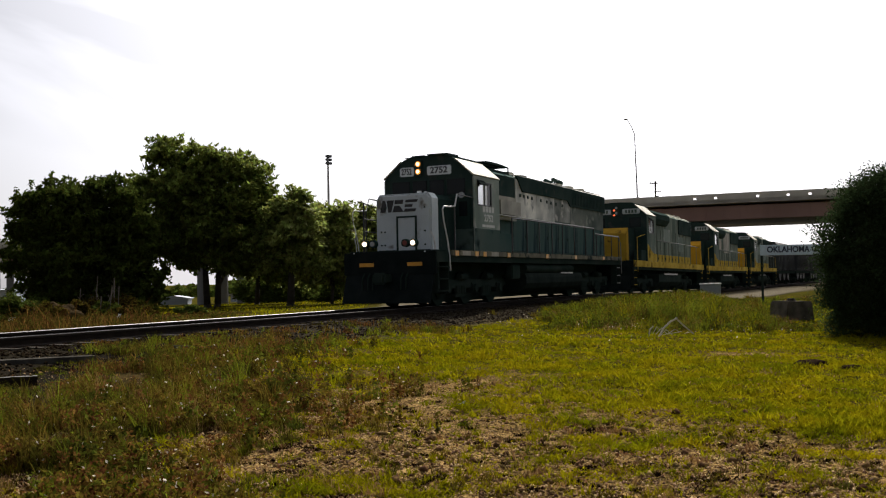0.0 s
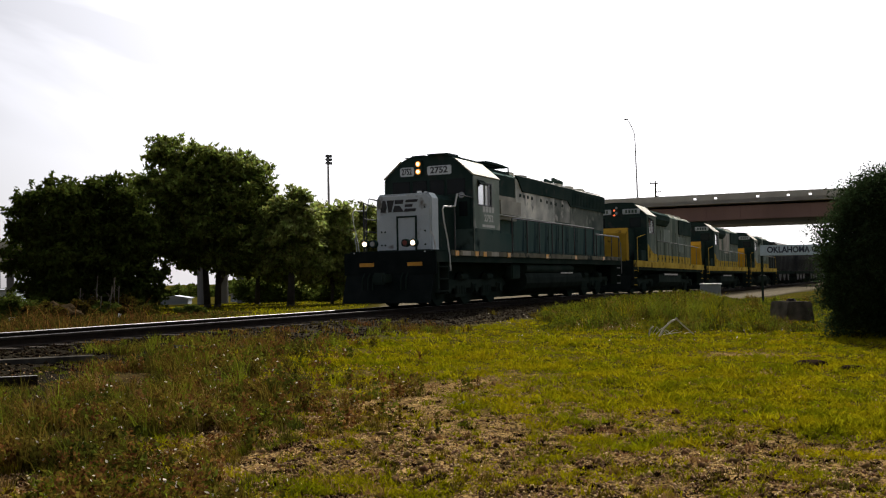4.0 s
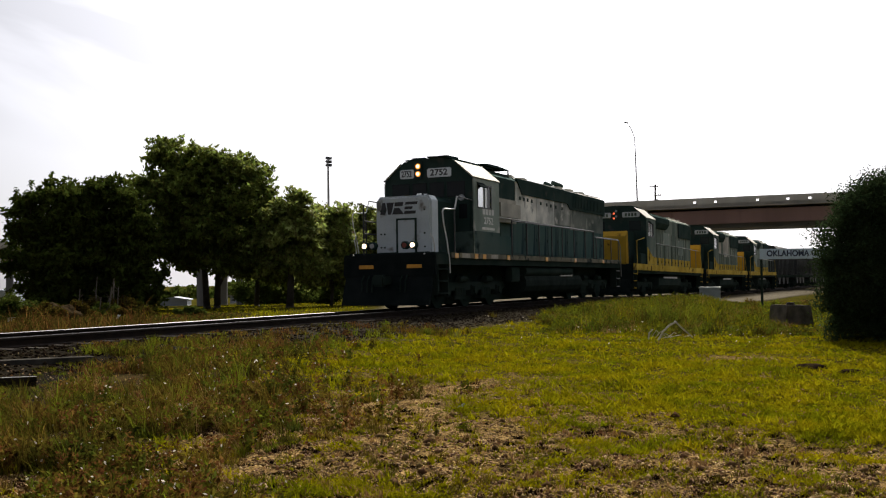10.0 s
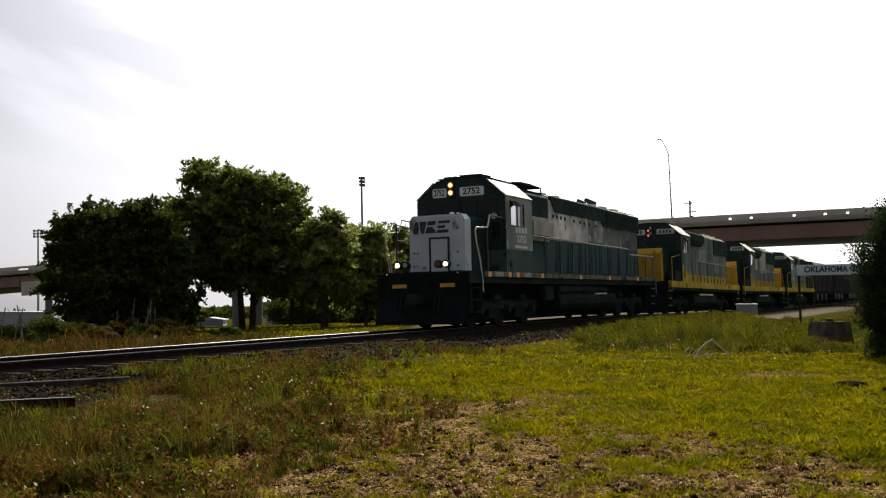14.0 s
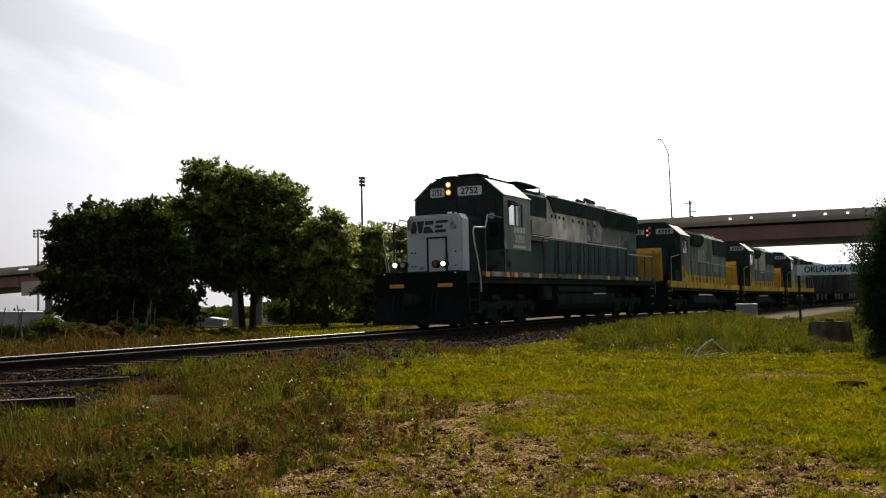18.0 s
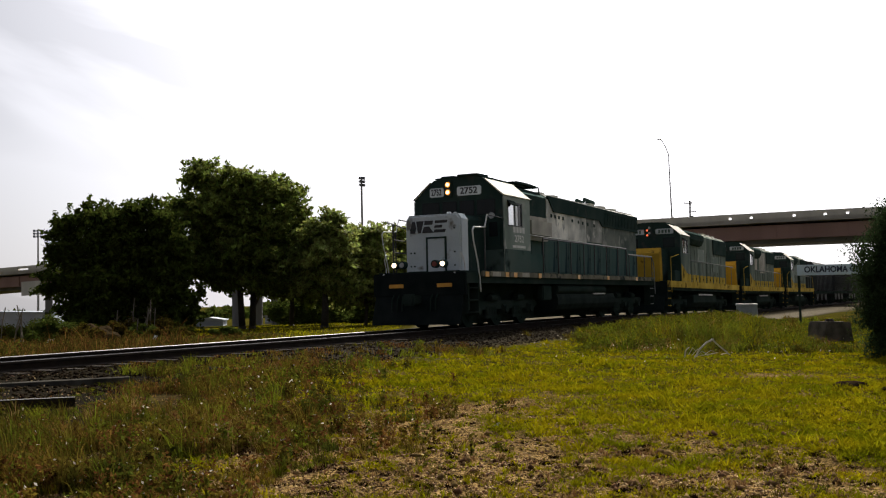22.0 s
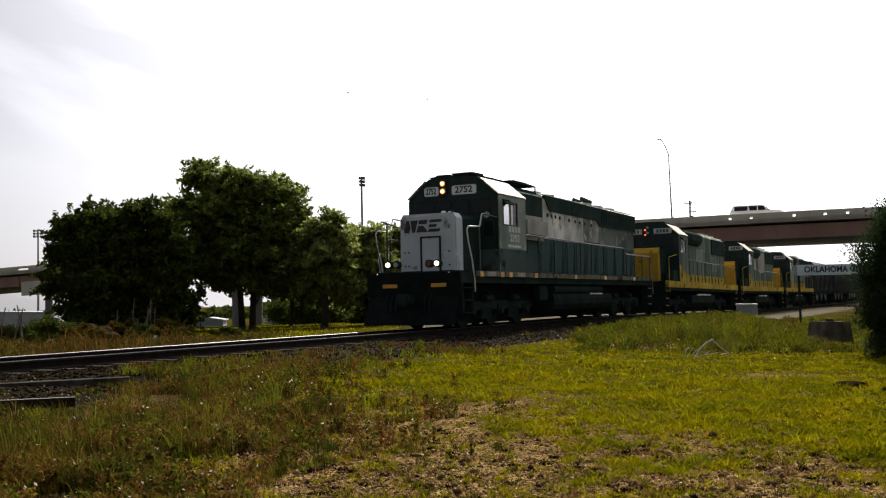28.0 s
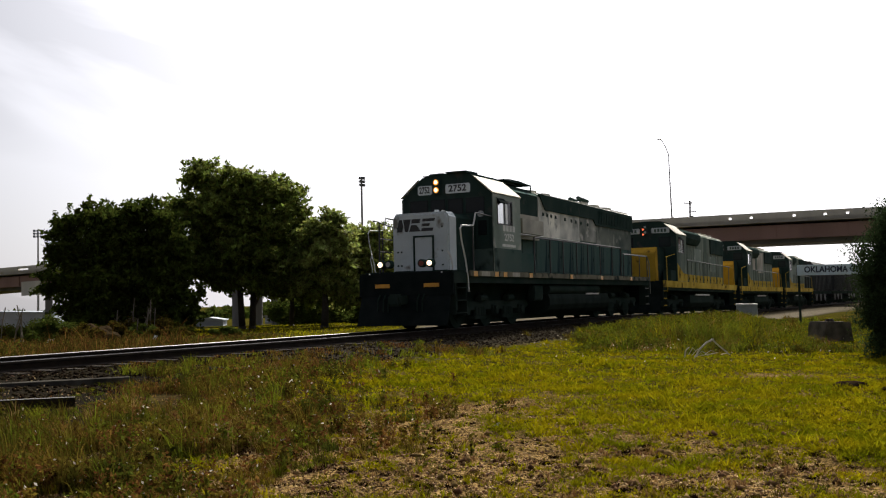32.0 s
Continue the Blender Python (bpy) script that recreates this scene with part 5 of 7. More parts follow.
        stanchions(u, xs, 1.66, 2.57, sgn * 1.5, M_DARKRAIL, 0.024)
        bm = B()
        pipe(bm, [(16.0, sgn * 1.5, 2.60), (19.73, sgn * 1.5, 2.60), (20.0, sgn * 1.52, 2.3), (20.02, sgn * 1.54, 0.9)], 0.022, 6)
        part("handrail", bm, M_GREYRAIL, u)
        # front stair rails
        steps(u, 0.15, 0.85, sgn * 1.5, sgn, M_UNDER, M_TANK)
        steps(u, 19.3, 19.9, sgn * 1.5, sgn, M_UNDER, M_GREYRAIL)
        bm = B()
        pipe(bm, [(1.56, sgn * 1.5, 3.34), (1.38, sgn * 1.5, 2.96), (0.98, sgn * 1.5, 2.93), (0.60, sgn * 1.5, 2.92), (0.51, sgn * 1.5, 2.82), (0.57, sgn * 1.5, 2.52), (0.81, sgn * 1.5, 1.97), (0.94, sgn * 1.5, 1.48), (0.99, sgn * 1.5, 1.05)], 0.024 if sgn < 0 else 0.015, 8)
        part("stair_handrail", bm, M_HANDRAIL, u, "pale bent stair handrail")
        bm = B()
        pipe(bm, [(0.25, sgn * 1.22, 2.20), (0.29, sgn * 1.30, 2.05), (0.38, sgn * 1.30, 1.78), (0.38, sgn * 1.30, 1.33)], 0.021 if sgn < 0 else 0.014, 8)
        part("stair_handrail", bm, M_HANDRAIL, u, "pale bent stair handrail")
        bm = B()
        pipe(bm, [(-0.02, sgn * 1.15, 1.62), (-0.02, sgn * 1.30, 1.33)], 0.024, 8)
        part("stair_handrail", bm, M_HANDRAIL, u, "pale bent stair handrail")
        bm = B()
        pipe(bm, [(0.06, sgn * 0.86, 1.62), (0.06, sgn * 0.86, 3.10), (0.06, sgn * 1.05, 3.14)], 0.026, 8)
        pipe(bm, [(0.06, sgn * 0.86, 3.08), (0.9, sgn * 0.9, 3.0)], 0.02, 6)
        if sgn > 0:
            pipe(bm, [(0.06, 0.86, 2.62), (0.9, 0.92, 2.62)], 0.022, 6)
            pipe(bm, [(0.06, 0.86, 2.25), (0.9, 0.92, 2.25)], 0.022, 6)
            part("front_post", bm, M_DARKRAIL, u)
        else:
            bm.free()
    bm = B()
    box(bm, 0.15, 0.95, -1.4, 1.4, 1.60, 1.66)
    part("porch_deck", bm, M_UNDER, u)
    # roof gear
    bm = B()
    box(bm, 5.0, 7.8, -0.80, 0.80, 4.36, 4.56, 0.05)
    part("intake_box", bm, M_BLACK, u)
    bm = B()
    prism(bm, [(5.2, 4.66), (5.9, 4.74), (6.4, 4.76), (6.9, 4.66)], "y", -0.62, 0.25)
    prism(bm, [(5.5, 4.76), (5.9, 4.80), (6.8, 4.81), (7.9, 4.76), (7.9, 4.73), (5.6, 4.73)], "y", -0.72, 0.4)
    pipe(bm, [(7.9, -0.70, 4.75), (7.9, -0.70, 4.40)], 0.025, 6)
    part("roof_hatch", bm, M_BLACK, u, "raised black roof hatch")
    fans(u, (8.9, 10.3), 4.50, 0.5)
    fans(u, (14.5, 16.0, 17.6), 4.50, 0.55)
    # Same pale colour on top, for the sunlit roof.
    bm = B()
    box(bm, 8.2, 19.3, -0.80, 0.80, 4.495, 4.53)
    part("hood_roof", bm, M_HOODGREY, u)
    bm = B()
    rod(bm, (14.3, -0.3, 4.5), (14.3, -0.3, 4.76), 0.04)
    for y, a, c in ((-0.50, 13.5, 14.6), (-0.3, 15.2, 14.0), (-0.1, 13.7, 14.6)):
        rod(bm, (a, y, 4.78), (c, y, 4.78), 0.09, 0.035)
    part("horn", bm, M_BLACK, u, "black three-chime horn")
    bm = B()
    rod(bm, (8.1, 0.2, 4.5), (8.1, 0.2, 4.62), 0.3, seg=16)
    part("exhaust_stack", bm, M_BLACK, u)
    # tank and reservoirs
    bm = B()
    prism(bm, [(-1.40, 0.96), (1.40, 0.96), (1.46, 0.80), (1.46, 0.60), (1.36, 0.42), (1.12, 0.28), (-1.12, 0.28), (-1.36, 0.42), (-1.46, 0.60), (-1.46, 0.80)], "x", 7.5, 14.1)
    part("fuel_tank", bm, M_TANK, u)
    for sgn in (-1, 1):
        bm = B()
        rod(bm, (7.6, sgn * 1.30, 1.12), (13.0, sgn * 1.30, 1.12), 0.16, seg=14)
        part("air_reservoir", bm, M_UNDER, u)
        bm = B()
        box(bm, 11.4, 12.9, sgn * 1.43 - 0.02, sgn * 1.43 + 0.02, 0.93, 0.985)
        part("tank_flange", bm, M_STEEL, u, "bare metal tank edge")
        bm = B()
        box(bm, 6.1, 6.9, sgn * 1.35 - 0.12, sgn * 1.35 + 0.12, 0.75, 1.25, 0.04)
        part("equipment_box", bm, M_UNDER, u)
    bm = B()
    box(bm, 0.9, 19.2, -0.55, 0.55, 0.14, 1.32)
    part("centre_sill", bm, M_UNDER, u)
    truck(u, (1.55, 3.62, 5.70), 0.508, WHEEL)
    truck(u, (14.4, 16.45, 18.5), 0.508, WHEEL)
    return u


M_LITBOARD = glow("lit white number board", (0.50, 0.53, 0.55), 0.07)
M_TANK = material("grimy dark tank", (0.025, 0.034, 0.030), 0.7, 0, (0.016, 0.022, 0.020), 2, 0.15, spec=0.05)
M_REDDULL = material("dull red lens", (0.22, 0.03, 0.02), 0.3, 0, (0.18, 0.03, 0.02), 6, 0.0)


def trailing_locomotive(s, marker=True, cabside=None, nose_mat=None, patched=False):
    u = thing("diesel_locomotive", unit_pose(s), "grey and yellow diesel locomotive coupled in the train", "locomotive", "locomotives of the train")
    nm = nose_mat or M_OCHRE
    L = 17.9
    bm = B()
    box(bm, 0.05, L - 0.05, -1.5, 1.5, 1.20, 1.60)
    part("underframe", bm, M_UNDER, u)
    for sgn in (-1, 1):
        bm = B()
        box(bm, 0.1, L - 0.1, sgn * 1.53 - 0.03, sgn * 1.53 + 0.03, 1.35, 1.66)
        part("side_sill", bm, M_YELLOW, u, "yellow side sill")
        bm = B()
        box(bm, 0.9, L - 0.9, sgn * 1.20 - 0.28, sgn * 1.20 + 0.28, 1.61, 1.67)
        part("walkway", bm, M_UNDER, u)
        # yellow lower door row below grey hood
        doors(u, 5.2, 16.8, 13, 1.68, 2.12, sgn * 0.94, sgn, M_YELLOW, M_UNDER, 0.09)
        xs = [5.2 + k * 1.75 for k in range(7)]
        stanchions(u, xs, 1.66, 2.75, sgn * 1.5, M_UPGREY, 0.02)
        bm = B()
        rod(bm, (5.0, sgn * 1.5, 2.80), (16.2, sgn * 1.5, 2.74), 0.026, seg=6)
        part("handrail", bm, M_GREYRAIL, u)
        steps(u, 0.15, 0.75, sgn * 1.5, sgn, M_UNDER, M_YELLOW)
        steps(u, L - 0.8, L - 0.15, sgn * 1.5, sgn, M_UNDER, M_YELLOW)
        bm = B()
        pipe(bm, [(2.5, sgn * 1.5, 3.0), (0.9, sgn * 1.5, 2.8), (0.8, sgn * 1.54, 1.1)], 0.017, 6)
        part("stair_handrail", bm, M_YELLOW, u)
        bm = B()
        pipe(bm, [(16.2, sgn * 1.5, 2.74), (17.2, sgn * 1.5, 2.7), (17.5, sgn * 1.54, 1.1)], 0.017, 6)
        part("stair_handrail", bm, M_YELLOW, u)
        bm = B()
        box(bm, 1.75, 2.8, sgn * 1.28 - 0.2, sgn * 1.28 + 0.2, 1.66, 2.2, 0.03)
        part("side_locker", bm, M_BLACK, u)
        bm = B()
        prism(bm, [(2.82, 1.67), (4.74, 1.67), (4.74, 2.05), (3.9, 2.10), (2.82, 2.55)], "y", min(sgn * 1.551, sgn * 1.565), max(sgn * 1.551, sgn * 1.565))
        part("cab_skirt", bm, M_YELLOW, u, "yellow lower cab panel")
        bm = B()
        a, c = sgn * 0.90, sgn * 1.22
        prism(bm, [(a, 3.72), (sgn * 1.08, 3.78), (c, 4.02), (c, 4.30), (sgn * 1.05, 4.44), (a, 4.44)], "x", 5.4, 9.6)
        part("side_blister", bm, M_BLACK, u, "dark rounded side blister")
        for k in range(11):
            bm = B()
            box(bm, 5.5 + k * 1.0, 5.54 + k * 1.0, sgn * 0.925 - 0.012, sgn * 0.925 + 0.012, 2.16, 3.50)
            part("hood_rib", bm, M_HOODDARK, u)
        for x0, x1, z0, z1 in ((5.0, 6.5, 2.3, 3.6), (7.6, 9.3, 2.9, 3.68), (10.2, 12.7, 2.7, 4.2)) if patched else ((9.2, 10.9, 2.9, 3.6), (13.0, 14.6, 2.4, 3.3)):
            bm = B()
            box(bm, x0, x1, sgn * 0.928 - 0.01, sgn * 0.928 + 0.01, z0, z1, 0.008)
            part("patch_panel", bm, M_DUCT if patched else M_CABGREY, u, "paler replaced hood panel")
        bm = B()
        box(bm, 13.2, 16.9, sgn * 0.96 - 0.03, sgn * 0.96 + 0.03, 3.45, 4.34, 0.02)
        part("radiator_grille", bm, M_BLACK, u)
    bm = B()
    box(bm, -0.02, 0.12, -1.5, 1.5, 0.7, 1.62, 0.03)
    prism(bm, [(0.05, 0.9), (-0.02, 0.9), (-0.25, 0.2), (-0.15, 0.2)], "y", -1.4, 1.4)
    part("pilot_plate", bm, M_PILOT, u)
    bm = B()
    box(bm, L - 0.12, L + 0.02, -1.5, 1.5, 0.5, 1.62, 0.03)
    part("pilot_plate", bm, M_PILOT, u)
    coupler(u, -0.02, -1)
    coupler(u, L + 0.02, 1)
    bm = B()
    prism(bm, [(0.95, 1.62), (0.95, 3.0), (1.25, 3.28), (2.8, 3.34), (2.8, 1.62)], "y", -0.92, 0.92)
    bmesh.ops.bevel(bm, geom=list(bm.edges), offset=0.04, segments=2, affect='EDGES', clamp_overlap=True)
    nz = part("nose", bm, M_BLACK, u, "low nose with black sides")
    bm = B()
    prism(bm, [(0.93, 1.64), (0.93, 3.02), (1.24, 3.305), (1.30, 3.31), (1.42, 1.64)], "y", -0.945, 0.945)
    bmesh.ops.bevel(bm, geom=[e for e in bm.edges if abs(e.verts[0].co.y - e.verts[1].co.y) > 1], offset=0.04, segments=2, affect='EDGES', clamp_overlap=True)
    part("nose_front", bm, nm, nz, "yellow nose front")
    cab(u, 2.8, 4.75, M_BLACK, M_ROOF)
    side_m = cabside or M_UPGREY
    cab_side(u, 2.8, 4.75, -1.525, -1, side_m)
    cab_side(u, 2.8, 4.75, 1.525, 1, side_m)
    for y in (-0.95, 0.95):
        bm = B()
        box(bm, 2.78, 2.795, y - 0.3, y + 0.3, 3.4, 3.9, 0.02)
        part("windscreen", bm, M_GLASS, u)
    for y in (-0.75, 0.75):
        bm = B()
        box(bm, 2.74, 2.80, y - 0.46, y + 0.46, 4.08, 4.36, 0.05)
        nb = part("number_board", bm, M_BOARD, u, "pale grey number board")
        for k in range(4):
            bm = B()
            box(bm, 2.732, 2.74, y - 0.30 + k * 0.165, y - 0.19 + k * 0.165, 4.14, 4.30)
            part("digit_bar", bm, M_UPGREY, nb)
    front_lamps(u, 2.76, 4.15, 4.42, 0.0, M_LENS)
    if marker:
        for z in (4.05, 4.30):
            bm = B()
            rod(bm, (2.72, 0.12, z), (2.70, 0.12, z), 0.05, seg=10)
            part("marker_light", bm, M_RED, u, "small red marker light")
    bm = B()
    prism(bm, [(-0.92, 1.62), (0.92, 1.62), (0.92, 4.34), (0.75, 4.48), (-0.75, 4.48), (-0.92, 4.34)], "x", 4.75, 17.0)
    part("long_hood", bm, M_UPGREY, u, "weathered grey hood")
    bm = B()
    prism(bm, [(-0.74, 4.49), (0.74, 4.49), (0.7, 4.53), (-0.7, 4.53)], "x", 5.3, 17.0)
    part("hood_roof", bm, M_ROOF, u, "hood roof edge, pale with painted sunlight")
    fans(u, (7.2, 12.9, 14.2, 15.6), 4.50, 0.55)
    bm = B()
    prism(bm, [(-1.40, 1.0), (1.40, 1.0), (1.40, 0.6), (1.15, 0.35), (-1.15, 0.35), (-1.40, 0.6)], "x", 5.9, 11.6)
    part("fuel_tank", bm, M_UNDER, u)
    for sgn in (-1, 1):
        bm = B()
        box(bm, 7.0, 10.4, sgn * 1.42 - 0.02, sgn * 1.42 + 0.02, 0.98, 1.06)
        part("tank_flange", bm, M_STEEL, u, "bare metal tank edge")
    bm = B()
    box(bm, 0.9, L - 0.9, -0.55, 0.55, 0.12, 1.25)
    part("centre_sill", bm, M_UNDER, u)
    truck(u, (2.3, 5.0), 0.508, WHEEL)
    truck(u, (12.8, 15.5), 0.508, WHEEL)
    return u


M_BOARD = material("grey number board", (0.62, 0.64, 0.66), 0.5, 0, (0.5, 0.52, 0.54), 6, 0.04)


def hopper_car(s):
    u = thing("hopper_car", unit_pose(s), "dark grey covered hopper car with ribbed sides", "freight car", "freight cars of the train")
    L = 16.0
    bm = B()
    prism(bm, [(-1.5, 1.5), (1.5, 1.5), (1.55, 3.9), (1.1, 4.35), (-1.1, 4.35), (-1.55, 3.9)], "x", 0.8, L - 0.8)
    part("body", bm, M_HOPPER, u)
    bm = B()
    box(bm, 0, L, -1.45, 1.45, 1.15, 1.42, 0.02)
    part("underframe", bm, M_UNDER, u)
    for x0, x1 in ((2.8, 6.0), (6.4, 9.6), (10.0, 13.2)):
        bm = B()
        prism(bm, [(x0, 1.4), (x1, 1.4), ((x0 + x1) / 2 + 0.4, 0.45), ((x0 + x1) / 2 - 0.4, 0.45)], "y", -1.2, 1.2)
        part("hopper_bay", bm, M_HOPPER, u)
    bm = B()
    box(bm, -0.05, 0.05, -0.04, 0.04, 1.42, 3.9)
    me = finish("rib", bm, M_HOPPER)
    for sgn in (-1, 1):
        for k in range(13):
            shared("rib", me, u, pose(1.0 + k * 1.16, sgn * 1.56, 0))
    bm = B()
    box(bm, 1.2, L - 1.2, -0.35, 0.35, 4.35, 4.5, 0.03)
    part("roof_hatch", bm, M_HOPPER, u)
    coupler(u, 0.0, -1)
    coupler(u, L, 1)
    truck(u, (1.5, 3.2), 0.43, WHEEL_SMALL, 0.5)
    truck(u, (L - 3.2, L - 1.5), 0.43, WHEEL_SMALL, 0.5)
    return u


M_HOPPER = material("sooty dark car paint", (0.026, 0.030, 0.030), 0.7, 0, (0.017, 0.019, 0.019), 1.2, 0.15, streak=True)
UNITS = [(lead_locomotive(), 0.0), (trailing_locomotive(22.3, True), 22.3), (trailing_locomotive(41.3, False, nose_mat=M_ORANGE, patched=True), 41.3),
         (trailing_locomotive(60.3, False, cabside=M_CABGREY, nose_mat=M_ORANGE), 60.3)]
for k_ in range(4):
    UNITS.append((hopper_car(79.4 + 17.3 * k_), 79.4 + 17.3 * k_))


# ---- road bridge ----
def bridge_point(x):
    return Vector((x, 118 - 0.39 * (x - 36.4)))


BR_D = Vector((1, -0.39)).normalized()
BR_N = Vector((-BR_D.y, BR_D.x))            # away from the camera


def bridge_top(x):
    """Height of the parapet's top edge: level over the track, falling to the left."""
    return float(np.interp(x, [-420, -260, -160, -65, -20, 20, 40, 140], [0.6, 1.2, 4.6, 8.15, 9.8, 10.62, 10.75, 10.9]))


def girder_bottom(x):
    return bridge_top(x) - 3.55


def strip(bm, xs, y0, y1, z0, z1, base):
    """A beam that follows the bridge: y across it, z below the parapet's top."""
    rings = []
    for x in xs:
        p, t = bridge_point(x), base(x)
        rings.append([bm.verts.new((*(p + BR_N * a), t + c)) for a, c in ((y0, z0), (y1, z0), (y1, z1), (y0, z1))])
    for p, q in zip(rings, rings[1:]):
        for i in range(4):
            bm.faces.new((p[i], q[i], q[(i + 1) % 4], p[(i + 1) % 4]))
    bm.faces.new(rings[0][::-1])
    bm.faces.new(rings[-1])
    return bm


def build_bridge():
    br = thing("road_bridge", Matrix.Identity(4), "concrete road overpass on rust-red steel girders", "bridge", kind="structure")
    xs = [-420, -340, -260, -210, -160, -130, -100, -80, -65, -50, -35, -20, -5, 10, 20, 30, 40, 60, 80, 110, 140]
    part("deck", strip(B(), xs, -0.3, 10.6, -1.15, -0.70, bridge_top), M_CONC, br)
    part("far_barrier", strip(B(), xs, 10.2, 10.4, -0.70, -0.25, bridge_top), M_CONC, br)
    # near parapet with small drain openings
    holes = [-64.7, 33.7, 35.9, 40.3, 43.4, 45.6]
    part("parapet", strip(B(), xs, -0.3, 0.0, -0.36, 0.0, bridge_top), M_CONC, br, "grey concrete parapet")
    part("parapet", strip(B(), xs, -0.3, 0.0, -1.12, -0.62, bridge_top), M_CONC, br, "grey concrete parapet")
    edge = -420
    for h_ in holes + [140]:
        wd = 0.15 if h_ > 0 else 0.9
        a, c = edge, (h_ - wd if h_ < 140 else 140)
        seg = [a] + [x for x in xs if a < x < c] + [c]
        part("parapet_panel", strip(B(), seg, -0.28, -0.02, -0.62, -0.36, bridge_top), M_CONC, br)
        edge = h_ + wd
    for k, y in enumerate((0.5, 3.2, 6.4, 9.6)):
        x_ = [x for x in xs if x >= -160]
        nm = M_GIRDER
        part("girder", strip(B(), x_, y - 0.02, y + 0.02, -3.0, -1.45, bridge_top), nm, br, "rust-red steel girder web")
        part("girder_flange", strip(B(), x_, y - 0.25, y + 0.25, -3.06, -3.0, bridge_top), nm, br)
    part("lower_beam", strip(B(), [x for x in xs if x >= -160], 1.2, 9.0, -3.55, -2.45, bridge_top), M_GIRDER2, br, "dark grey lower beam")
    # web stiffeners
    st = B()
    box(st, -0.02, 0.02, -0.14, 0.0, -2.98, -1.46)
    me = finish("stiffener", st, M_GIRDER)
    for k in range(36):
        x = -66 + k * 3.6
        p = bridge_point(x) + BR_N * 0.48
        shared("stiffener", me, br, pose(p.x, p.y, bridge_top(x), 0, 0, math.degrees(math.atan2(BR_D.y, BR_D.x))))
    # piers with caps
    for x in (-92, -62, -30.5, -24.5, 4, 33.5, 62, 95):
        top = girder_bottom(x)
        for off in (2.0, 8.2):
            p = bridge_point(x) + BR_N * off
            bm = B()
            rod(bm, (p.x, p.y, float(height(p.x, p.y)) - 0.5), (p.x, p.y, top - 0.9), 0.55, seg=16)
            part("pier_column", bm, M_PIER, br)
        bm = B()
        strip(bm, [x - 0.65, x + 0.65], 0.2, 10.0, -1.0, 0.0, girder_bottom)
        part("pier_cap", bm, M_CONC, br)
        if x == -62:      # where the steel span ends the cap rises beside the girders
            part("pier_cap", strip(B(), [x - 3.4, x + 0.2], 0.1, 0.42, -1.0, 1.15, girder_bottom), M_CONC, br)
    return br


build_bridge()


def lamp_mast():
    p = bridge_point(27.4) + BR_N * 0.2
    z = bridge_top(27.4) - 0.2
    u = thing("street_lamp", pose(p.x, p.y, z, 0, -1.2, 0), "slender grey street lamp standing on the bridge parapet", "street lamp")
    bm = B()
    rod(bm, (0, 0, 0), (0, 0, 8.0), 0.095, 0.06, seg=10)
    part("pole", bm, M_STEEL, u)
    bm = B()
    pipe(bm, [(0, 0, 7.9), (-0.35, 0, 8.9), (-0.8, 0, 9.7)], 0.055, 8)
    part("arm", bm, M_STEEL, u)
    bm = B()
    box(bm, -1.25, -0.75, -0.15, 0.15, 9.7, 9.82, 0.04)
    part("lamp_head", bm, M_STEEL, u)
    bm = B()
    box(bm, -0.2, 0.2, -0.2, 0.2, -0.05, 0.3, 0.03)
    part("base_plate", bm, M_WHITE, u)


def utility_pole():
    u = thing("utility_pole", pose(46, 190, -1.0, 0, 1, 0), "dark wooden utility pole with crossarms", "utility pole")
    bm = B()
    rod(bm, (0, 0, 0), (0, 0, 20.0), 0.22, 0.16, seg=10)
    part("pole", bm, M_BARK, u)
    for z in (19.5, 17.9):
        bm = B()
        box(bm, -1.1 if z > 19 else -0.2, 0.5 if z > 19 else 1.1, -0.08, 0.08, z, z + 0.16, 0.02)
        part("crossarm", bm, M_BARK, u)
        bm = B()
        for x in ((-0.95, 0.35) if z > 19 else (0.6, 0.95)):
            rod(bm, (x, 0, z + 0.16), (x, 0, z + 0.36), 0.08, 0.05, seg=8)
        part("insulator", bm, M_WHITE, u)
    bm = B()
    rod(bm, (0.3, -0.25, 16.4), (0.3, -0.25, 17.2), 0.24, seg=12)
    part("transformer", bm, M_STEEL, u)


def floodlight(x, y, zb, top, wide, rows, turn, label):
    u = thing("floodlight_mast", pose(x, y, zb, 0, 0, turn), label, "floodlight")
    bm = B()
    rod(bm, (0, 0, 0), (0, 0, top), 0.28, 0.16, seg=10)
    part("mast", bm, M_STEEL, u)
    for k in range(rows):
        z = top - k * 0.62
        bm = B()
        box(bm, -wide / 2, wide / 2, -0.06, 0.06, z - 0.06, z + 0.06)
        bar_ = part("crossbar", bm, M_STEEL, u)
        n = max(2, int(wide / 0.55))
        for i in range(n):
            xx = -wide / 2 + (i + 0.5) * wide / n
            bm = B()
            prism(bm, [(xx - 0.2, z - 0.22), (xx + 0.2, z - 0.22), (xx + 0.24, z + 0.24), (xx - 0.24, z + 0.24)], "y", -0.42, -0.08)
            part("lamp", bm, M_LAMPBOX, bar_)


M_LAMPBOX = material("grey lamp housing", (0.12, 0.13, 0.15), 0.5, 0.2, (0.09, 0.1, 0.11), 4, 0.05)
lamp_mast()
utility_pole()
floodlight(-14.2, 180, -1.6, 25.0, 1.3, 3, 40, "tall stadium floodlight mast with clustered lamps")
floodlight(-87.5, 220, -2.0, 20.4, 2.1, 3, 5, "stadium floodlight mast with three rows of lamps")


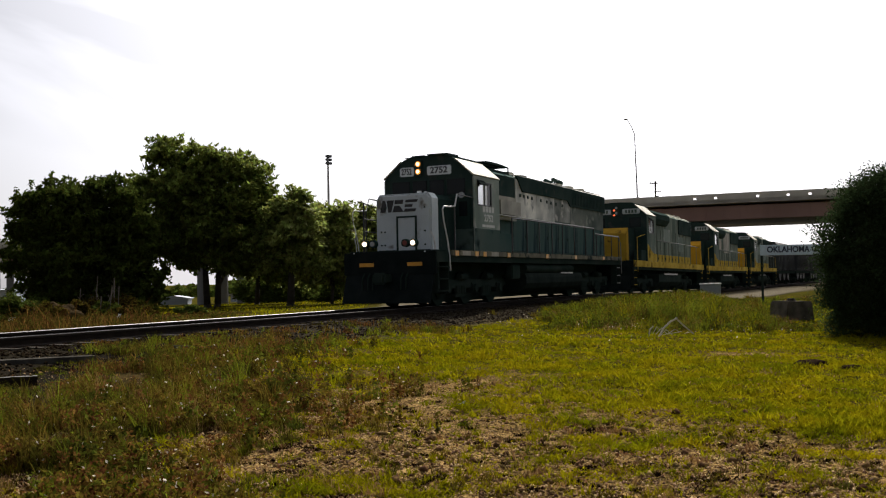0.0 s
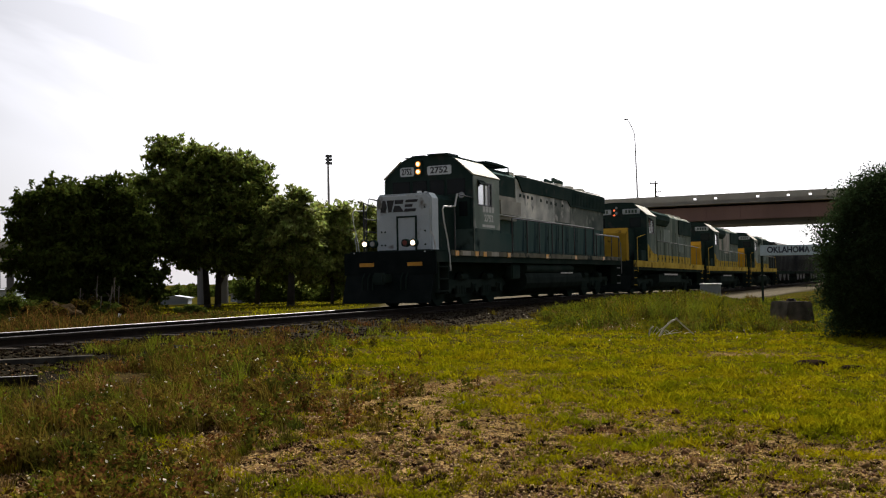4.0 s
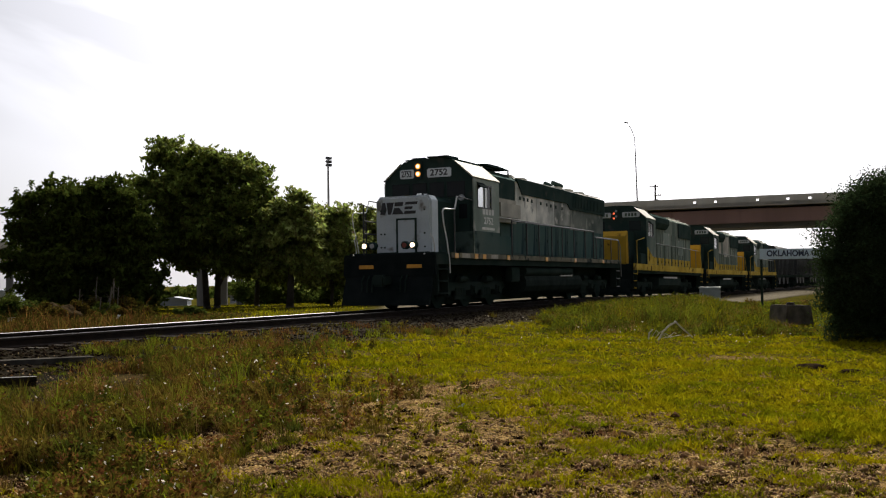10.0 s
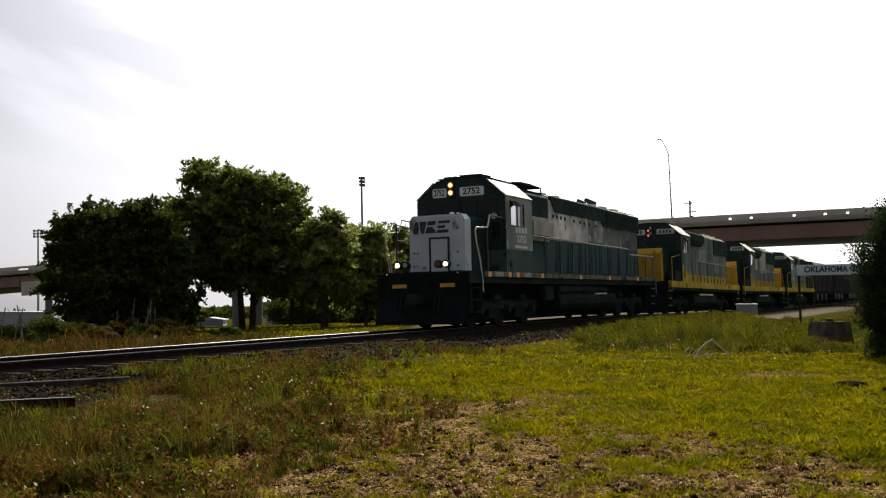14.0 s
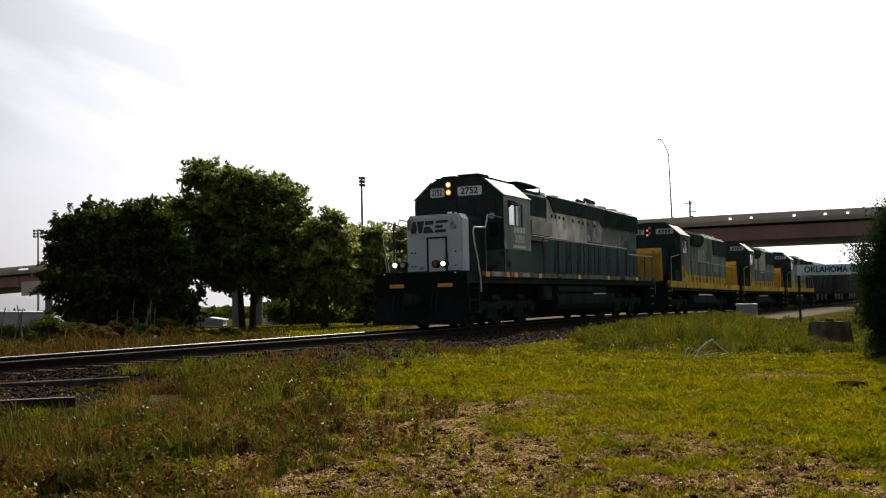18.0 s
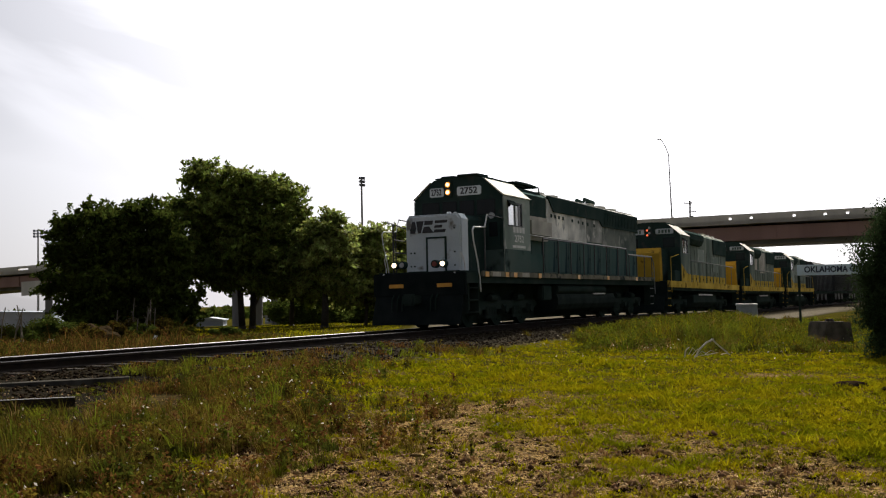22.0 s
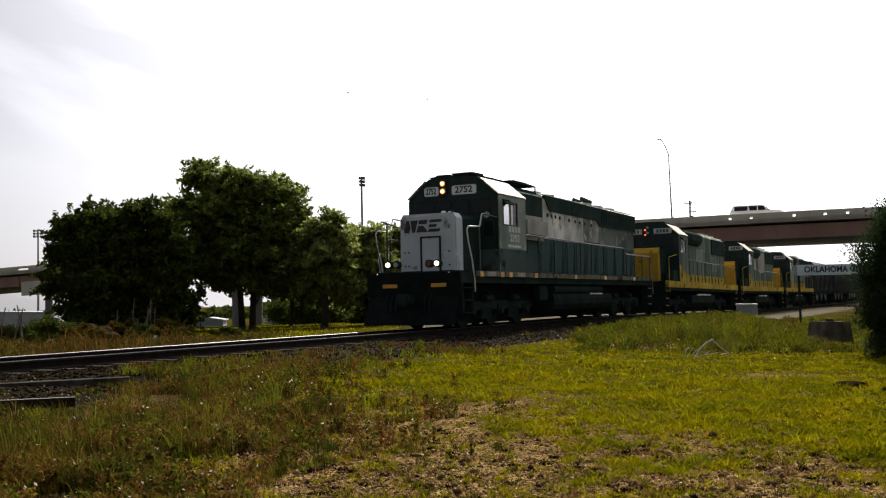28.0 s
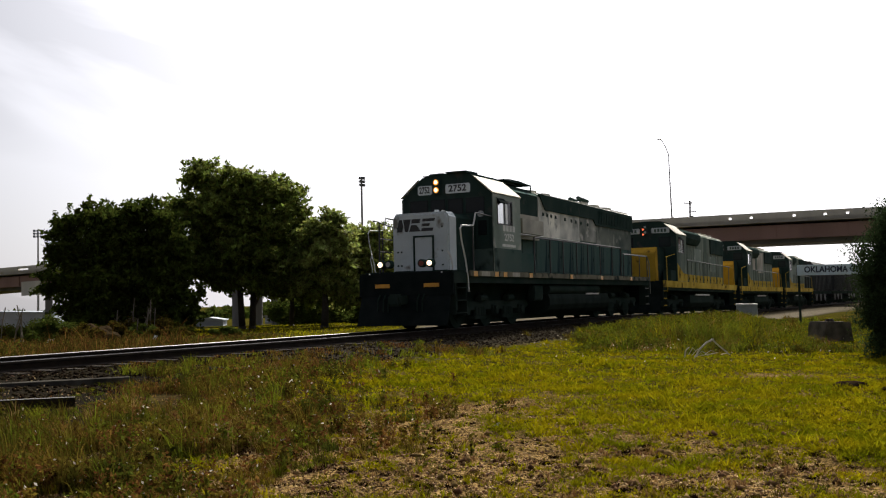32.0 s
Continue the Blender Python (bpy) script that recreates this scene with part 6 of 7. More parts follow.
def pickup():
    u = thing("pickup_truck", pose(0, 0, 0), "white crew-cab pickup truck with a bed topper", "pickup truck")
    bm = B()
    prism(bm, [(-3.0, 0.42), (3.0, 0.42), (3.03, 0.85), (2.9, 1.05), (1.6, 1.16), (-2.98, 1.14)], "y", -0.98, 0.98)
    bmesh.ops.bevel(bm, geom=list(bm.edges), offset=0.06, segments=2, affect='EDGES', clamp_overlap=True)
    part("body", bm, M_CARWHITE, u)
    bm = B()
    prism(bm, [(1.55, 1.14), (0.75, 1.80), (-2.55, 1.84), (-2.95, 1.14)], "y", -0.86, 0.86)
    bmesh.ops.bevel(bm, geom=list(bm.edges), offset=0.07, segments=2, affect='EDGES', clamp_overlap=True)
    part("cab_roof", bm, M_CARWHITE, u)
    for sgn in (-1, 1):
        for x0, x1, sl in ((0.25, 0.85, 0.32), (-0.75, 0.12, 0.0), (-2.5, -0.95, -0.1)):
            bm = B()
            prism(bm, [(x0, 1.22), (x1 + max(sl, 0) * 0.9, 1.22), (x1 - max(sl, 0) * 0.1, 1.70), (x0 - min(sl, 0), 1.72)], "y", sgn * 0.862, sgn * 0.875)
            part("side_window", bm, M_GLASS, u)
        for x in (-1.85, 1.95):
            bm = B()
            rod(bm, (0, -0.12, 0), (0, 0.12, 0), 0.39, seg=20)
            w_ = part("wheel", bm, M_UNDER, u)
            w_.matrix_basis = pose(x, sgn * 0.88, 0.39)
            bm = B()
            rod(bm, (0, sgn * 0.115, 0), (0, sgn * 0.13, 0), 0.24, seg=12)
            for k in range(5):
                a = k * 2 * math.pi / 5
                rod(bm, (0.15 * math.cos(a), sgn * 0.128, 0.15 * math.sin(a)), (0.15 * math.cos(a), sgn * 0.14, 0.15 * math.sin(a)), 0.03, seg=6)
            part("rim", bm, M_STEEL, w_)
    bm = B()
    prism(bm, [(1.50, 1.17), (0.80, 1.74), (0.86, 1.76), (1.58, 1.18)], "y", -0.78, 0.78)
    part("windscreen", bm, M_GLASS, u)
    bm = B()
    box(bm, 2.95, 3.12, -0.95, 0.95, 0.5, 0.68, 0.03)
    box(bm, -3.12, -2.95, -0.95, 0.95, 0.5, 0.68, 0.03)
    part("bumper", bm, M_STEEL, u)
    for sgn in (-1, 1):
        bm = B()
        box(bm, 2.96, 3.03, sgn * 0.78 - 0.13, sgn * 0.78 + 0.13, 0.78, 0.98, 0.02)
        part("headlight", bm, M_LENS, u)
    return u


M_CARWHITE = material("white car paint", (0.87, 0.88, 0.89), 0.25, 0, (0.82, 0.83, 0.84), 3, 0.0)
PICKUP = pickup()


# ---- trees ----
def leaf_cloud(name, parent, clumps, per, size, mat, seed, flat=0.5, label="", slim=0.42):
    """A crown of single leaves scattered through clumps (centre, radius)."""
    r = np.random.default_rng(seed)
    cs, rs = np.array([c for c, _ in clumps]), np.array([q for _, q in clumps])
    vol = rs ** 2
    n = per
    k = r.choice(len(cs), n, p=vol / vol.sum())
    d = r.normal(size=(n, 3))
    d /= np.linalg.norm(d, axis=1)[:, None]
    p = cs[k] + d * (rs[k] * r.normal(0.65, 0.36, n).clip(0.03, 1.35))[:, None] * np.array([1, 1, 0.8])
    a = r.normal(size=(n, 3))
    a[:, 2] *= flat
    a /= np.linalg.norm(a, axis=1)[:, None]
    b = np.cross(a, r.normal(size=(n, 3)))
    b /= np.linalg.norm(b, axis=1)[:, None]
    sz = size * r.uniform(0.55, 1.25, n)[:, None]
    v = np.stack([p - a * sz, p + b * sz * slim, p + a * sz, p - b * sz * slim], 1)
    f = np.arange(n * 4).reshape(-1, 4)
    ob = raw(name, v.reshape(-1, 3), f, mat, parent)
    if label:
        ob["label"] = label
    return ob


def sprays(name, parent, lobes, per, size, mat, seed, label="", leaflets=30, reach=0.62, slim=0.46, droop=0.1):
    """A crown of leafy sprays that stand out of rounded lobes (x, y, z, radius, half height)."""
    r = np.random.default_rng(seed)
    big = np.array(lobes, float)
    L = np.repeat(big, 15, axis=0)                      # every lobe breaks up into boughs, spread evenly round it
    i = np.tile(np.arange(15), len(big))
    e = np.stack([np.sqrt(1 - ((2 * i + 1) / 15 - 1) ** 2) * np.cos(2.4 * i), np.sqrt(1 - ((2 * i + 1) / 15 - 1) ** 2) * np.sin(2.4 * i), (2 * i + 1) / 15 - 1], -1)
    e += r.normal(size=e.shape) * 0.22
    L[:, :3] += e * np.stack([L[:, 3], L[:, 3], L[:, 4]], -1) * r.uniform(0.45, 0.90, len(L))[:, None]
    f = r.uniform(0.20, 0.42, len(L))
    L[:, 3] *= f
    L[:, 4] = np.maximum(L[:, 4] * f * 0.9, 0.22)
    n = per // leaflets
    k = r.choice(len(L), n, p=L[:, 3] ** 1.6 / (L[:, 3] ** 1.6).sum())
    d = r.normal(size=(n, 3))
    d /= np.linalg.norm(d, axis=1)[:, None]
    c = L[k, :3] + d * np.stack([L[k, 3], L[k, 3], L[k, 4]], -1) * (r.uniform(0.03, 1.0, n) ** 0.55)[:, None]
    w = d * np.array([1, 1, 0.5]) + r.normal(size=(n, 3)) * 0.55 - np.array([0, 0, droop])
    w /= np.linalg.norm(w, axis=1)[:, None]
    ln = reach * r.uniform(0.45, 1.25, n)
    q = np.repeat(np.arange(n), leaflets)
    m = n * leaflets
    t = r.uniform(-0.3, 1, m)
    p = c[q] + w[q] * (ln[q] * t)[:, None] + r.normal(size=(m, 3)) * (0.06 + 0.10 * (1 - t))[:, None] * np.array([1, 1, 0.6])
    a = w[q] * 0.7 + r.normal(size=(m, 3)) * 0.6 - np.array([0, 0, 0.25])
    a /= np.linalg.norm(a, axis=1)[:, None]
    b = np.cross(a, r.normal(size=(m, 3)) + np.array([0, 0, 0.9]))
    b /= np.linalg.norm(b, axis=1)[:, None]
    sz = size * r.uniform(0.5, 1.25, m)[:, None]
    v = np.stack([p - a * sz, p + b * sz * slim, p + a * sz, p - b * sz * slim], 1)
    ob = raw(name, v.reshape(-1, 3), np.arange(m * 4).reshape(-1, 4), mat, parent)
    if label:
        ob["label"] = label
    return ob


def tree(x, y, lobes, seed, label, leafmat, leaves, size=0.11, stems=((0.0, 0.0),), trunk_h=1.6, trunk_r=0.22, bark=None, reach=0.62):
    """Stems that fork into limbs, one towards each lobe of the crown."""
    rr = random.Random(seed)
    g = on_ground(x, y)
    u = thing("tree", pose(g.x, g.y, g.z - 0.05), label, "tree", "trees beyond the track")
    tops = []
    for sx, sy in stems:
        bm = B()
        p, q = Vector((sx, sy, -0.15)), Vector((sx * 1.25 + rr.uniform(-0.1, 0.1), sy * 1.2, trunk_h))
        rod(bm, p, p.lerp(q, 0.14), trunk_r * 1.45, trunk_r, seg=10)
        rod(bm, p.lerp(q, 0.12), q, trunk_r, trunk_r * 0.78, seg=10)
        part("trunk", bm, bark or M_BARK, u, "rough dark trunk", smooth=True)
        tops.append(q)
    for lx, ly, lz, r1, r2 in lobes:
        q = min(tops, key=lambda t_: (t_.x - lx) ** 2 + (t_.y - ly) ** 2)
        e = Vector((lx, ly, max(lz, 0.6)))
        s0 = q - Vector((0, 0, 0.12 if lz > trunk_h else trunk_h * 0.5))
        mid = s0.lerp(e, 0.5) + Vector((rr.uniform(-0.2, 0.2), rr.uniform(-0.2, 0.2), 0.12 * (e - s0).length))
        bm = B()
        rod(bm, s0, mid, trunk_r * 0.5, trunk_r * 0.32, seg=7)
        rod(bm, mid, e, trunk_r * 0.32, trunk_r * 0.14, seg=6)
        for j in range(4):
            d_ = Vector((rr.uniform(-1, 1), rr.uniform(-1, 1), rr.uniform(-0.3, 1))).normalized()
            rod(bm, mid.lerp(e, rr.uniform(0.4, 1)), e + Vector((d_.x * r1, d_.y * r1, d_.z * r2)) * 0.85, trunk_r * 0.13, 0.01, seg=5)
        part("limb", bm, bark or M_BARK, u)
    sprays("crown", u, lobes, leaves, size, leafmat, seed, "dense uneven crown of small leaves", reach=reach)
    return u


def juniper(x, y, tall, radius, seed):
    rr = random.Random(seed)
    g = on_ground(x, y)
    u = thing("juniper", pose(g.x, g.y, g.z - 0.05), "dense dark green juniper reaching to the ground", "tree")
    bm = B()
    rod(bm, (0, 0, -0.1), (0, 0, tall * 0.8), 0.14, 0.03, seg=8)
    part("trunk", bm, M_BARK, u)
    lobes = []
    for k in range(34):
        t = (k + 0.5) / 34
        a = 2.4 * k
        rad = radius * (0.80 + 0.85 * t - 1.25 * t * t) * 0.62
        lobes.append((math.cos(a) * rad, math.sin(a) * rad, 0.25 + t * tall * 0.80, radius * 0.42, 0.46))
    lobes += [(0, 0, tall * q, radius * 0.55, 0.45) for q in (0.2, 0.4, 0.6)]
    for k in range(26):      # upright leaders
        a, rad = rr.uniform(0, 6.28), rr.uniform(0.05, 0.80) * radius
        lobes.append((math.cos(a) * rad, math.sin(a) * rad, tall * (0.92 - 0.26 * rad / radius) + rr.uniform(-0.18, 0.12), 0.09, 0.34))
    sprays("foliage", u, lobes, 280000, 0.046, M_JUNIPER, seed, "dense feathery scale foliage", 28, 0.24, 0.30, -1.3)
    return u


tree(-18.5, 54.0, [(-1.5, 0, 5.7, 0.8, 0.6), (0.3, 0, 6.35, 1.2, 0.8), (-1.1, -0.3, 4.5, 1.35, 1.0), (0.7, -0.7, 4.8, 1.6, 1.2), (-1.0, 0, 3.0, 1.5, 1.0),
                    (0.8, -0.8, 2.8, 1.8, 1.2), (-0.6, 0, 1.5, 1.5, 0.9), (0.9, -0.5, 1.2, 1.6, 0.9), (0.3, 0.5, 4.0, 1.6, 1.6), (0.5, 0.5, 2.2, 1.7, 1.3)], 101,
     "low bushy tree with dark leaves down to the weeds", M_LEAF2, 46000, 0.15, ((-0.5, 0.0), (0.1, -0.4), (0.6, 0.2)), 0.9, 0.09, M_PALEBARK)
tree(-16.0, 54.4, [(-0.4, 0, 6.4, 1.3, 0.85), (1.0, 0.2, 5.9, 1.3, 0.9), (-0.6, -0.4, 4.6, 1.7, 1.2), (1.2, -0.2, 4.3, 1.7, 1.2), (0.8, -0.4, 2.9, 1.9, 1.1), (-0.8, -0.6, 2.2, 1.7, 1.1),
                    (1.5, 0.2, 1.9, 1.3, 1.0), (-0.2, -0.5, 1.2, 1.7, 0.9), (1.6, -0.3, 0.9, 1.2, 0.7), (0.3, 0.6, 3.6, 1.8, 1.7)], 107,
     "low bushy tree with dark leaves down to the weeds", M_LEAF2, 47000, 0.15, ((-0.6, -0.3), (0.0, 0.2), (0.5, -0.2)), 1.0, 0.09, M_PALEBARK)
tree(-11.45, 59.0, [(-2.4, 0, 9.0, 1.25, 0.85), (-0.2, 0.3, 8.5, 1.5, 1.0), (2.0, -0.2, 8.0, 1.35, 0.9), (-3.3, 0, 7.2, 1.3, 0.9), (-1.4, -0.8, 6.8, 2.2, 1.5), (1.5, -0.6, 6.3, 2.1, 1.6),
                     (-3.0, 0.4, 5.0, 1.7, 1.4), (0.0, -0.9, 4.8, 2.3, 1.4), (2.5, 0.2, 4.7, 1.5, 1.4), (-2.0, -0.5, 3.7, 1.5, 0.8), (0.4, -0.2, 3.3, 1.8, 0.9), (2.5, -0.2, 3.1, 1.4, 0.9), (-1.2, 0.3, 2.8, 0.9, 0.5), (1.2, -0.3, 2.6, 1.3, 0.6),
                     (1.0, 1.5, 6.2, 2.1, 1.8), (-1.5, 1.6, 6.2, 2.1, 1.8), (-0.8, 0.5, 7.6, 2.0, 1.2), (0.0, 0.8, 4.4, 2.4, 1.4), (3.2, 0, 6.2, 0.9, 1.3)],
     102, "large broad-crowned shade tree with a forked trunk", M_LEAF3, 98000, 0.155, ((-0.22, 0.0), (0.32, 0.1)), 2.6, 0.20)
tree(-9.9, 66.0, [(0, 0, 6.2, 1.6, 1.0), (-1.2, 0, 4.8, 1.7, 1.2), (1.2, 0, 4.6, 1.7, 1.2), (0, 0.6, 3.4, 2.0, 1.0), (1.5, 0, 2.6, 1.6, 0.9), (3.0, 0, 3.4, 1.5, 1.3), (-0.8, 0, 2.5, 1.3, 0.7)], 103, "leafy shade tree with a dark trunk",
     M_LEAF3, 34000, 0.165, ((0, 0),), 2.0, 0.17)
tree(-6.7, 57.0, [(0.45, 0, 6.1, 0.6, 0.55), (-0.5, 0, 5.2, 1.0, 0.8), (0.6, -0.3, 4.7, 1.1, 0.9), (-0.8, 0.2, 3.9, 1.3, 0.9), (0.4, -0.4, 3.4, 1.4, 1.0), (1.3, 0, 2.6, 1.0, 0.9), (-0.9, 0, 2.8, 1.0, 0.8),
                  (0.2, 0.6, 4.4, 1.4, 1.3)], 104, "smaller leafy tree beside the track", M_LEAF, 38000, 0.15, ((0, 0),), 2.2, 0.22)
tree(-4.6, 59.5, [(-0.7, 0, 5.1, 0.8, 0.6), (0.5, 0, 5.2, 0.9, 0.6), (-0.9, -0.2, 3.9, 1.2, 0.9), (0.5, -0.3, 3.8, 1.3, 0.9), (0, 0, 2.7, 1.6, 0.9), (1.0, 0.2, 1.9, 1.1, 0.8), (-0.9, 0.2, 1.9, 1.0, 0.7)], 105,
     "smaller leafy tree beside the track", M_LEAF, 36000, 0.15, ((0, 0),), 1.2, 0.11)
tree(-2.6, 62.0, [(-0.2, 0, 5.2, 1.0, 0.65), (1.0, 0, 4.8, 1.0, 0.7), (-0.5, -0.2, 3.7, 1.3, 0.9), (0.8, -0.3, 3.4, 1.4, 0.9), (0, 0, 2.2, 1.6, 0.9), (1.2, 0, 1.6, 1.2, 0.8)], 108,
     "smaller leafy tree beside the track", M_LEAF, 34000, 0.15, ((0, 0),), 1.1, 0.10)
juniper(10.22, 21.0, 3.55, 1.7, 201)


# ---- small things beside the track ----
def station_sign():
    g = on_ground(14.37, 41.5)
    u = thing("station_sign", pose(g.x, g.y, g.z, 0, 0, 3), "grey-white station sign on steel posts", "sign")
    bm = B()
    box(bm, 0.02, 3.20, -0.02, 0.02, 1.98, 2.41, 0.01)
    pn = part("panel", bm, M_SIGN, u)
    words("lettering", "OKLAHOMA CITY", 0.335, pose(1.60, -0.024, 2.205, 90, 0, 0), M_SIGNBLUE, pn, 0.96)
    for x in (0.10, 2.93):
        bm = B()
        rod(bm, (x, 0.05, -0.2), (x, 0.05, 2.4), 0.05, seg=10)
        part("post", bm, M_UNDER, u)


M_SIGN = material("weathered sign panel", (0.62, 0.74, 0.86), 0.5, 0, (0.54, 0.64, 0.74), 3, 0.05)
M_SIGNBLUE = material("navy sign paint", (0.02, 0.03, 0.08), 0.5, 0, (0.025, 0.035, 0.08), 3, 0.0)


def relay_box():
    g = on_ground(15.2, 51.0)
    u = thing("relay_box", pose(g.x - 0.1, g.y, g.z, 0, 0, -18), "pale metal trackside relay box with a flat lid", "relay box")
    bm = B()
    box(bm, -0.50, 0.50, -0.35, 0.35, 0.0, 0.75, 0.02)
    part("cabinet", bm, M_BOXGREY, u)
    # White lid on the grey cabinet: the sunlit top is in the colour.
    bm = B()
    box(bm, -0.54, 0.54, -0.39, 0.39, 0.75, 0.81, 0.015)
    part("lid", bm, M_WHITE, u, "lid painted white for its sunlit top")
    bm = B()
    box(bm, -0.04, 0.04, -0.375, -0.35, 0.32, 0.42)
    part("hasp", bm, M_STEEL, u)


M_BOXGREY = material("galvanised grey cabinet", (0.30, 0.33, 0.36), 0.5, 0.2, (0.24, 0.27, 0.29), 3, 0.05)


def concrete_block():
    g = on_ground(10.46, 27.8)
    u = thing("concrete_block", pose(g.x, g.y, g.z - 0.04, 0, 0, 12), "dark weathered concrete block with an iron cap", "concrete block")
    bm = B()
    prism(bm, [(-0.44, 0.0), (0.44, 0.0), (0.37, 0.57), (-0.36, 0.59)], "y", -0.45, 0.45)
    bmesh.ops.bevel(bm, geom=list(bm.edges), offset=0.035, segments=2, affect='EDGES')
    part("block", bm, M_CONC2, u)
    bm = B()
    rod(bm, (0, 0, 0.57), (0, 0, 0.65), 0.14, 0.09, seg=12)
    part("cap", bm, M_RUST, u)


def dead_branch():
    g = on_ground(5.25, 21.3)
    u = thing("dead_branch", pose(g.x, g.y, g.z, 0, 0, 0), "bleached fallen branch lying in the grass", "branch")
    bm = B()
    pipe(bm, [(-0.08, 0, -0.02), (0.05, 0, 0.19), (0.20, 0, 0.32), (0.34, 0, 0.38)], 0.020, 6)
    pipe(bm, [(0.30, 0, 0.39), (0.45, 0.05, 0.25), (0.68, 0.05, 0.05)], 0.016, 6)
    pipe(bm, [(-0.27, 0, 0.0), (-0.25, 0, 0.16), (-0.17, 0, 0.23)], 0.014, 6)
    part("limb", bm, M_BLEACH, u)
    rr = random.Random(12)
    for k in range(6):
        bm = B()
        p, a = Vector((rr.uniform(-0.2, 1.3), rr.uniform(-0.4, 0.4), 0.05)), rr.uniform(-0.9, 0.9)
        ln = rr.uniform(0.15, 0.4)
        pipe(bm, [p, p + Vector((math.cos(a) * ln * 0.5, math.sin(a) * ln * 0.5, rr.uniform(0.02, 0.15))), p + Vector((math.cos(a + 0.3) * ln, math.sin(a + 0.3) * ln, rr.uniform(-0.02, 0.08)))], 0.007, 5)
        part("twig", bm, M_BLEACH, u)


def mole_mound(x, y, r, seed):
    g = on_ground(x, y)
    bm = B()
    bmesh.ops.create_icosphere(bm, subdivisions=3, radius=1)
    for v in bm.verts:
        k = 1 + 0.25 * noise.noise(v.co * 2.5 + Vector((seed, 0, 0)))
        v.co = Vector((v.co.x * r * k, v.co.y * r * 0.7 * k, v.co.z * r * 0.32 * k + 0.02 * noise.noise(v.co * 9)))
    ob = new("earth_mound", finish("earth_mound", bm, M_MOUND, True))
    ob.matrix_basis = pose(g.x, g.y, g.z)
    tagged(ob, "small mound of dark loose earth in the grass", "mound", "mounds in the lawn")


M_MOUND = material("dark loose earth", (0.030, 0.020, 0.012), 1.0, 0, (0.016, 0.011, 0.007), 9, 0.8, spec=0.03)
def scrap(name, x, y, size, turn, tilt, mat, label, category):
    """A crumpled flat scrap: a bent, slightly thick sheet."""
    g = on_ground(x, y)
    bm = B()
    sx, sy, sz = size
    prism(bm, [(-sx / 2, 0.0), (-sx * 0.1, sz), (sx * 0.25, sz * 0.55), (sx / 2, sz * 0.9), (sx / 2, sz * 0.9 + 0.012), (sx * 0.25, sz * 0.55 + 0.014), (-sx * 0.1, sz + 0.014), (-sx / 2, 0.012)], "y", -sy / 2, sy / 2)
    ob = new(name, finish(name, bm, mat))
    ob.matrix_basis = pose(g.x, g.y, g.z, tilt, 0, turn)
    tagged(ob, label, category, "litter on the ground")


scrap("paper_scrap", -2.72, 13.75, (0.07, 0.05, 0.05), 20, 55, M_WHITE, "bright white scrap lying in the weeds", "litter")
scrap("paper_scrap", 0.47, 10.45, (0.035, 0.03, 0.07), 70, 60, M_WHITE, "pale scrap standing in the bare earth", "litter")
scrap("paper_scrap", -16.2, 42.0, (0.30, 0.20, 0.12), 15, 50, M_WHITE, "white scrap of rubbish among the weeds", "litter")
scrap("paper_scrap", -12.0, 42.5, (0.25, 0.20, 0.15), -30, 50, M_WHITE, "white scrap of rubbish among the weeds", "litter")


def loose_board():
    g = on_ground(-10.35, 24.2)
    u = thing("wooden_board", pose(g.x, g.y, g.z, 0, 0, 14), "short tan wooden board lying beside the rail", "board")
    bm = B()
    box(bm, -0.45, 0.25, -0.10, 0.10, 0.0, 0.14, 0.012)
    part("plank", bm, M_TANWOOD, u)
    bm = B()
    for x in (-0.35, 0.15):
        rod(bm, (x, 0, 0.13), (x, 0, 0.15), 0.012, seg=6)
    part("nail", bm, M_RUST, u)


M_TANWOOD = material("sun-dried tan wood", (0.36, 0.25, 0.13), 0.85, 0, (0.26, 0.175, 0.09), 5, 0.3, spec=0.1)
loose_board()
station_sign()
relay_box()
concrete_block()
dead_branch()
mole_mound(5.75, 14.6, 0.26, 1)
mole_mound(6.1, 14.0, 0.17, 5)


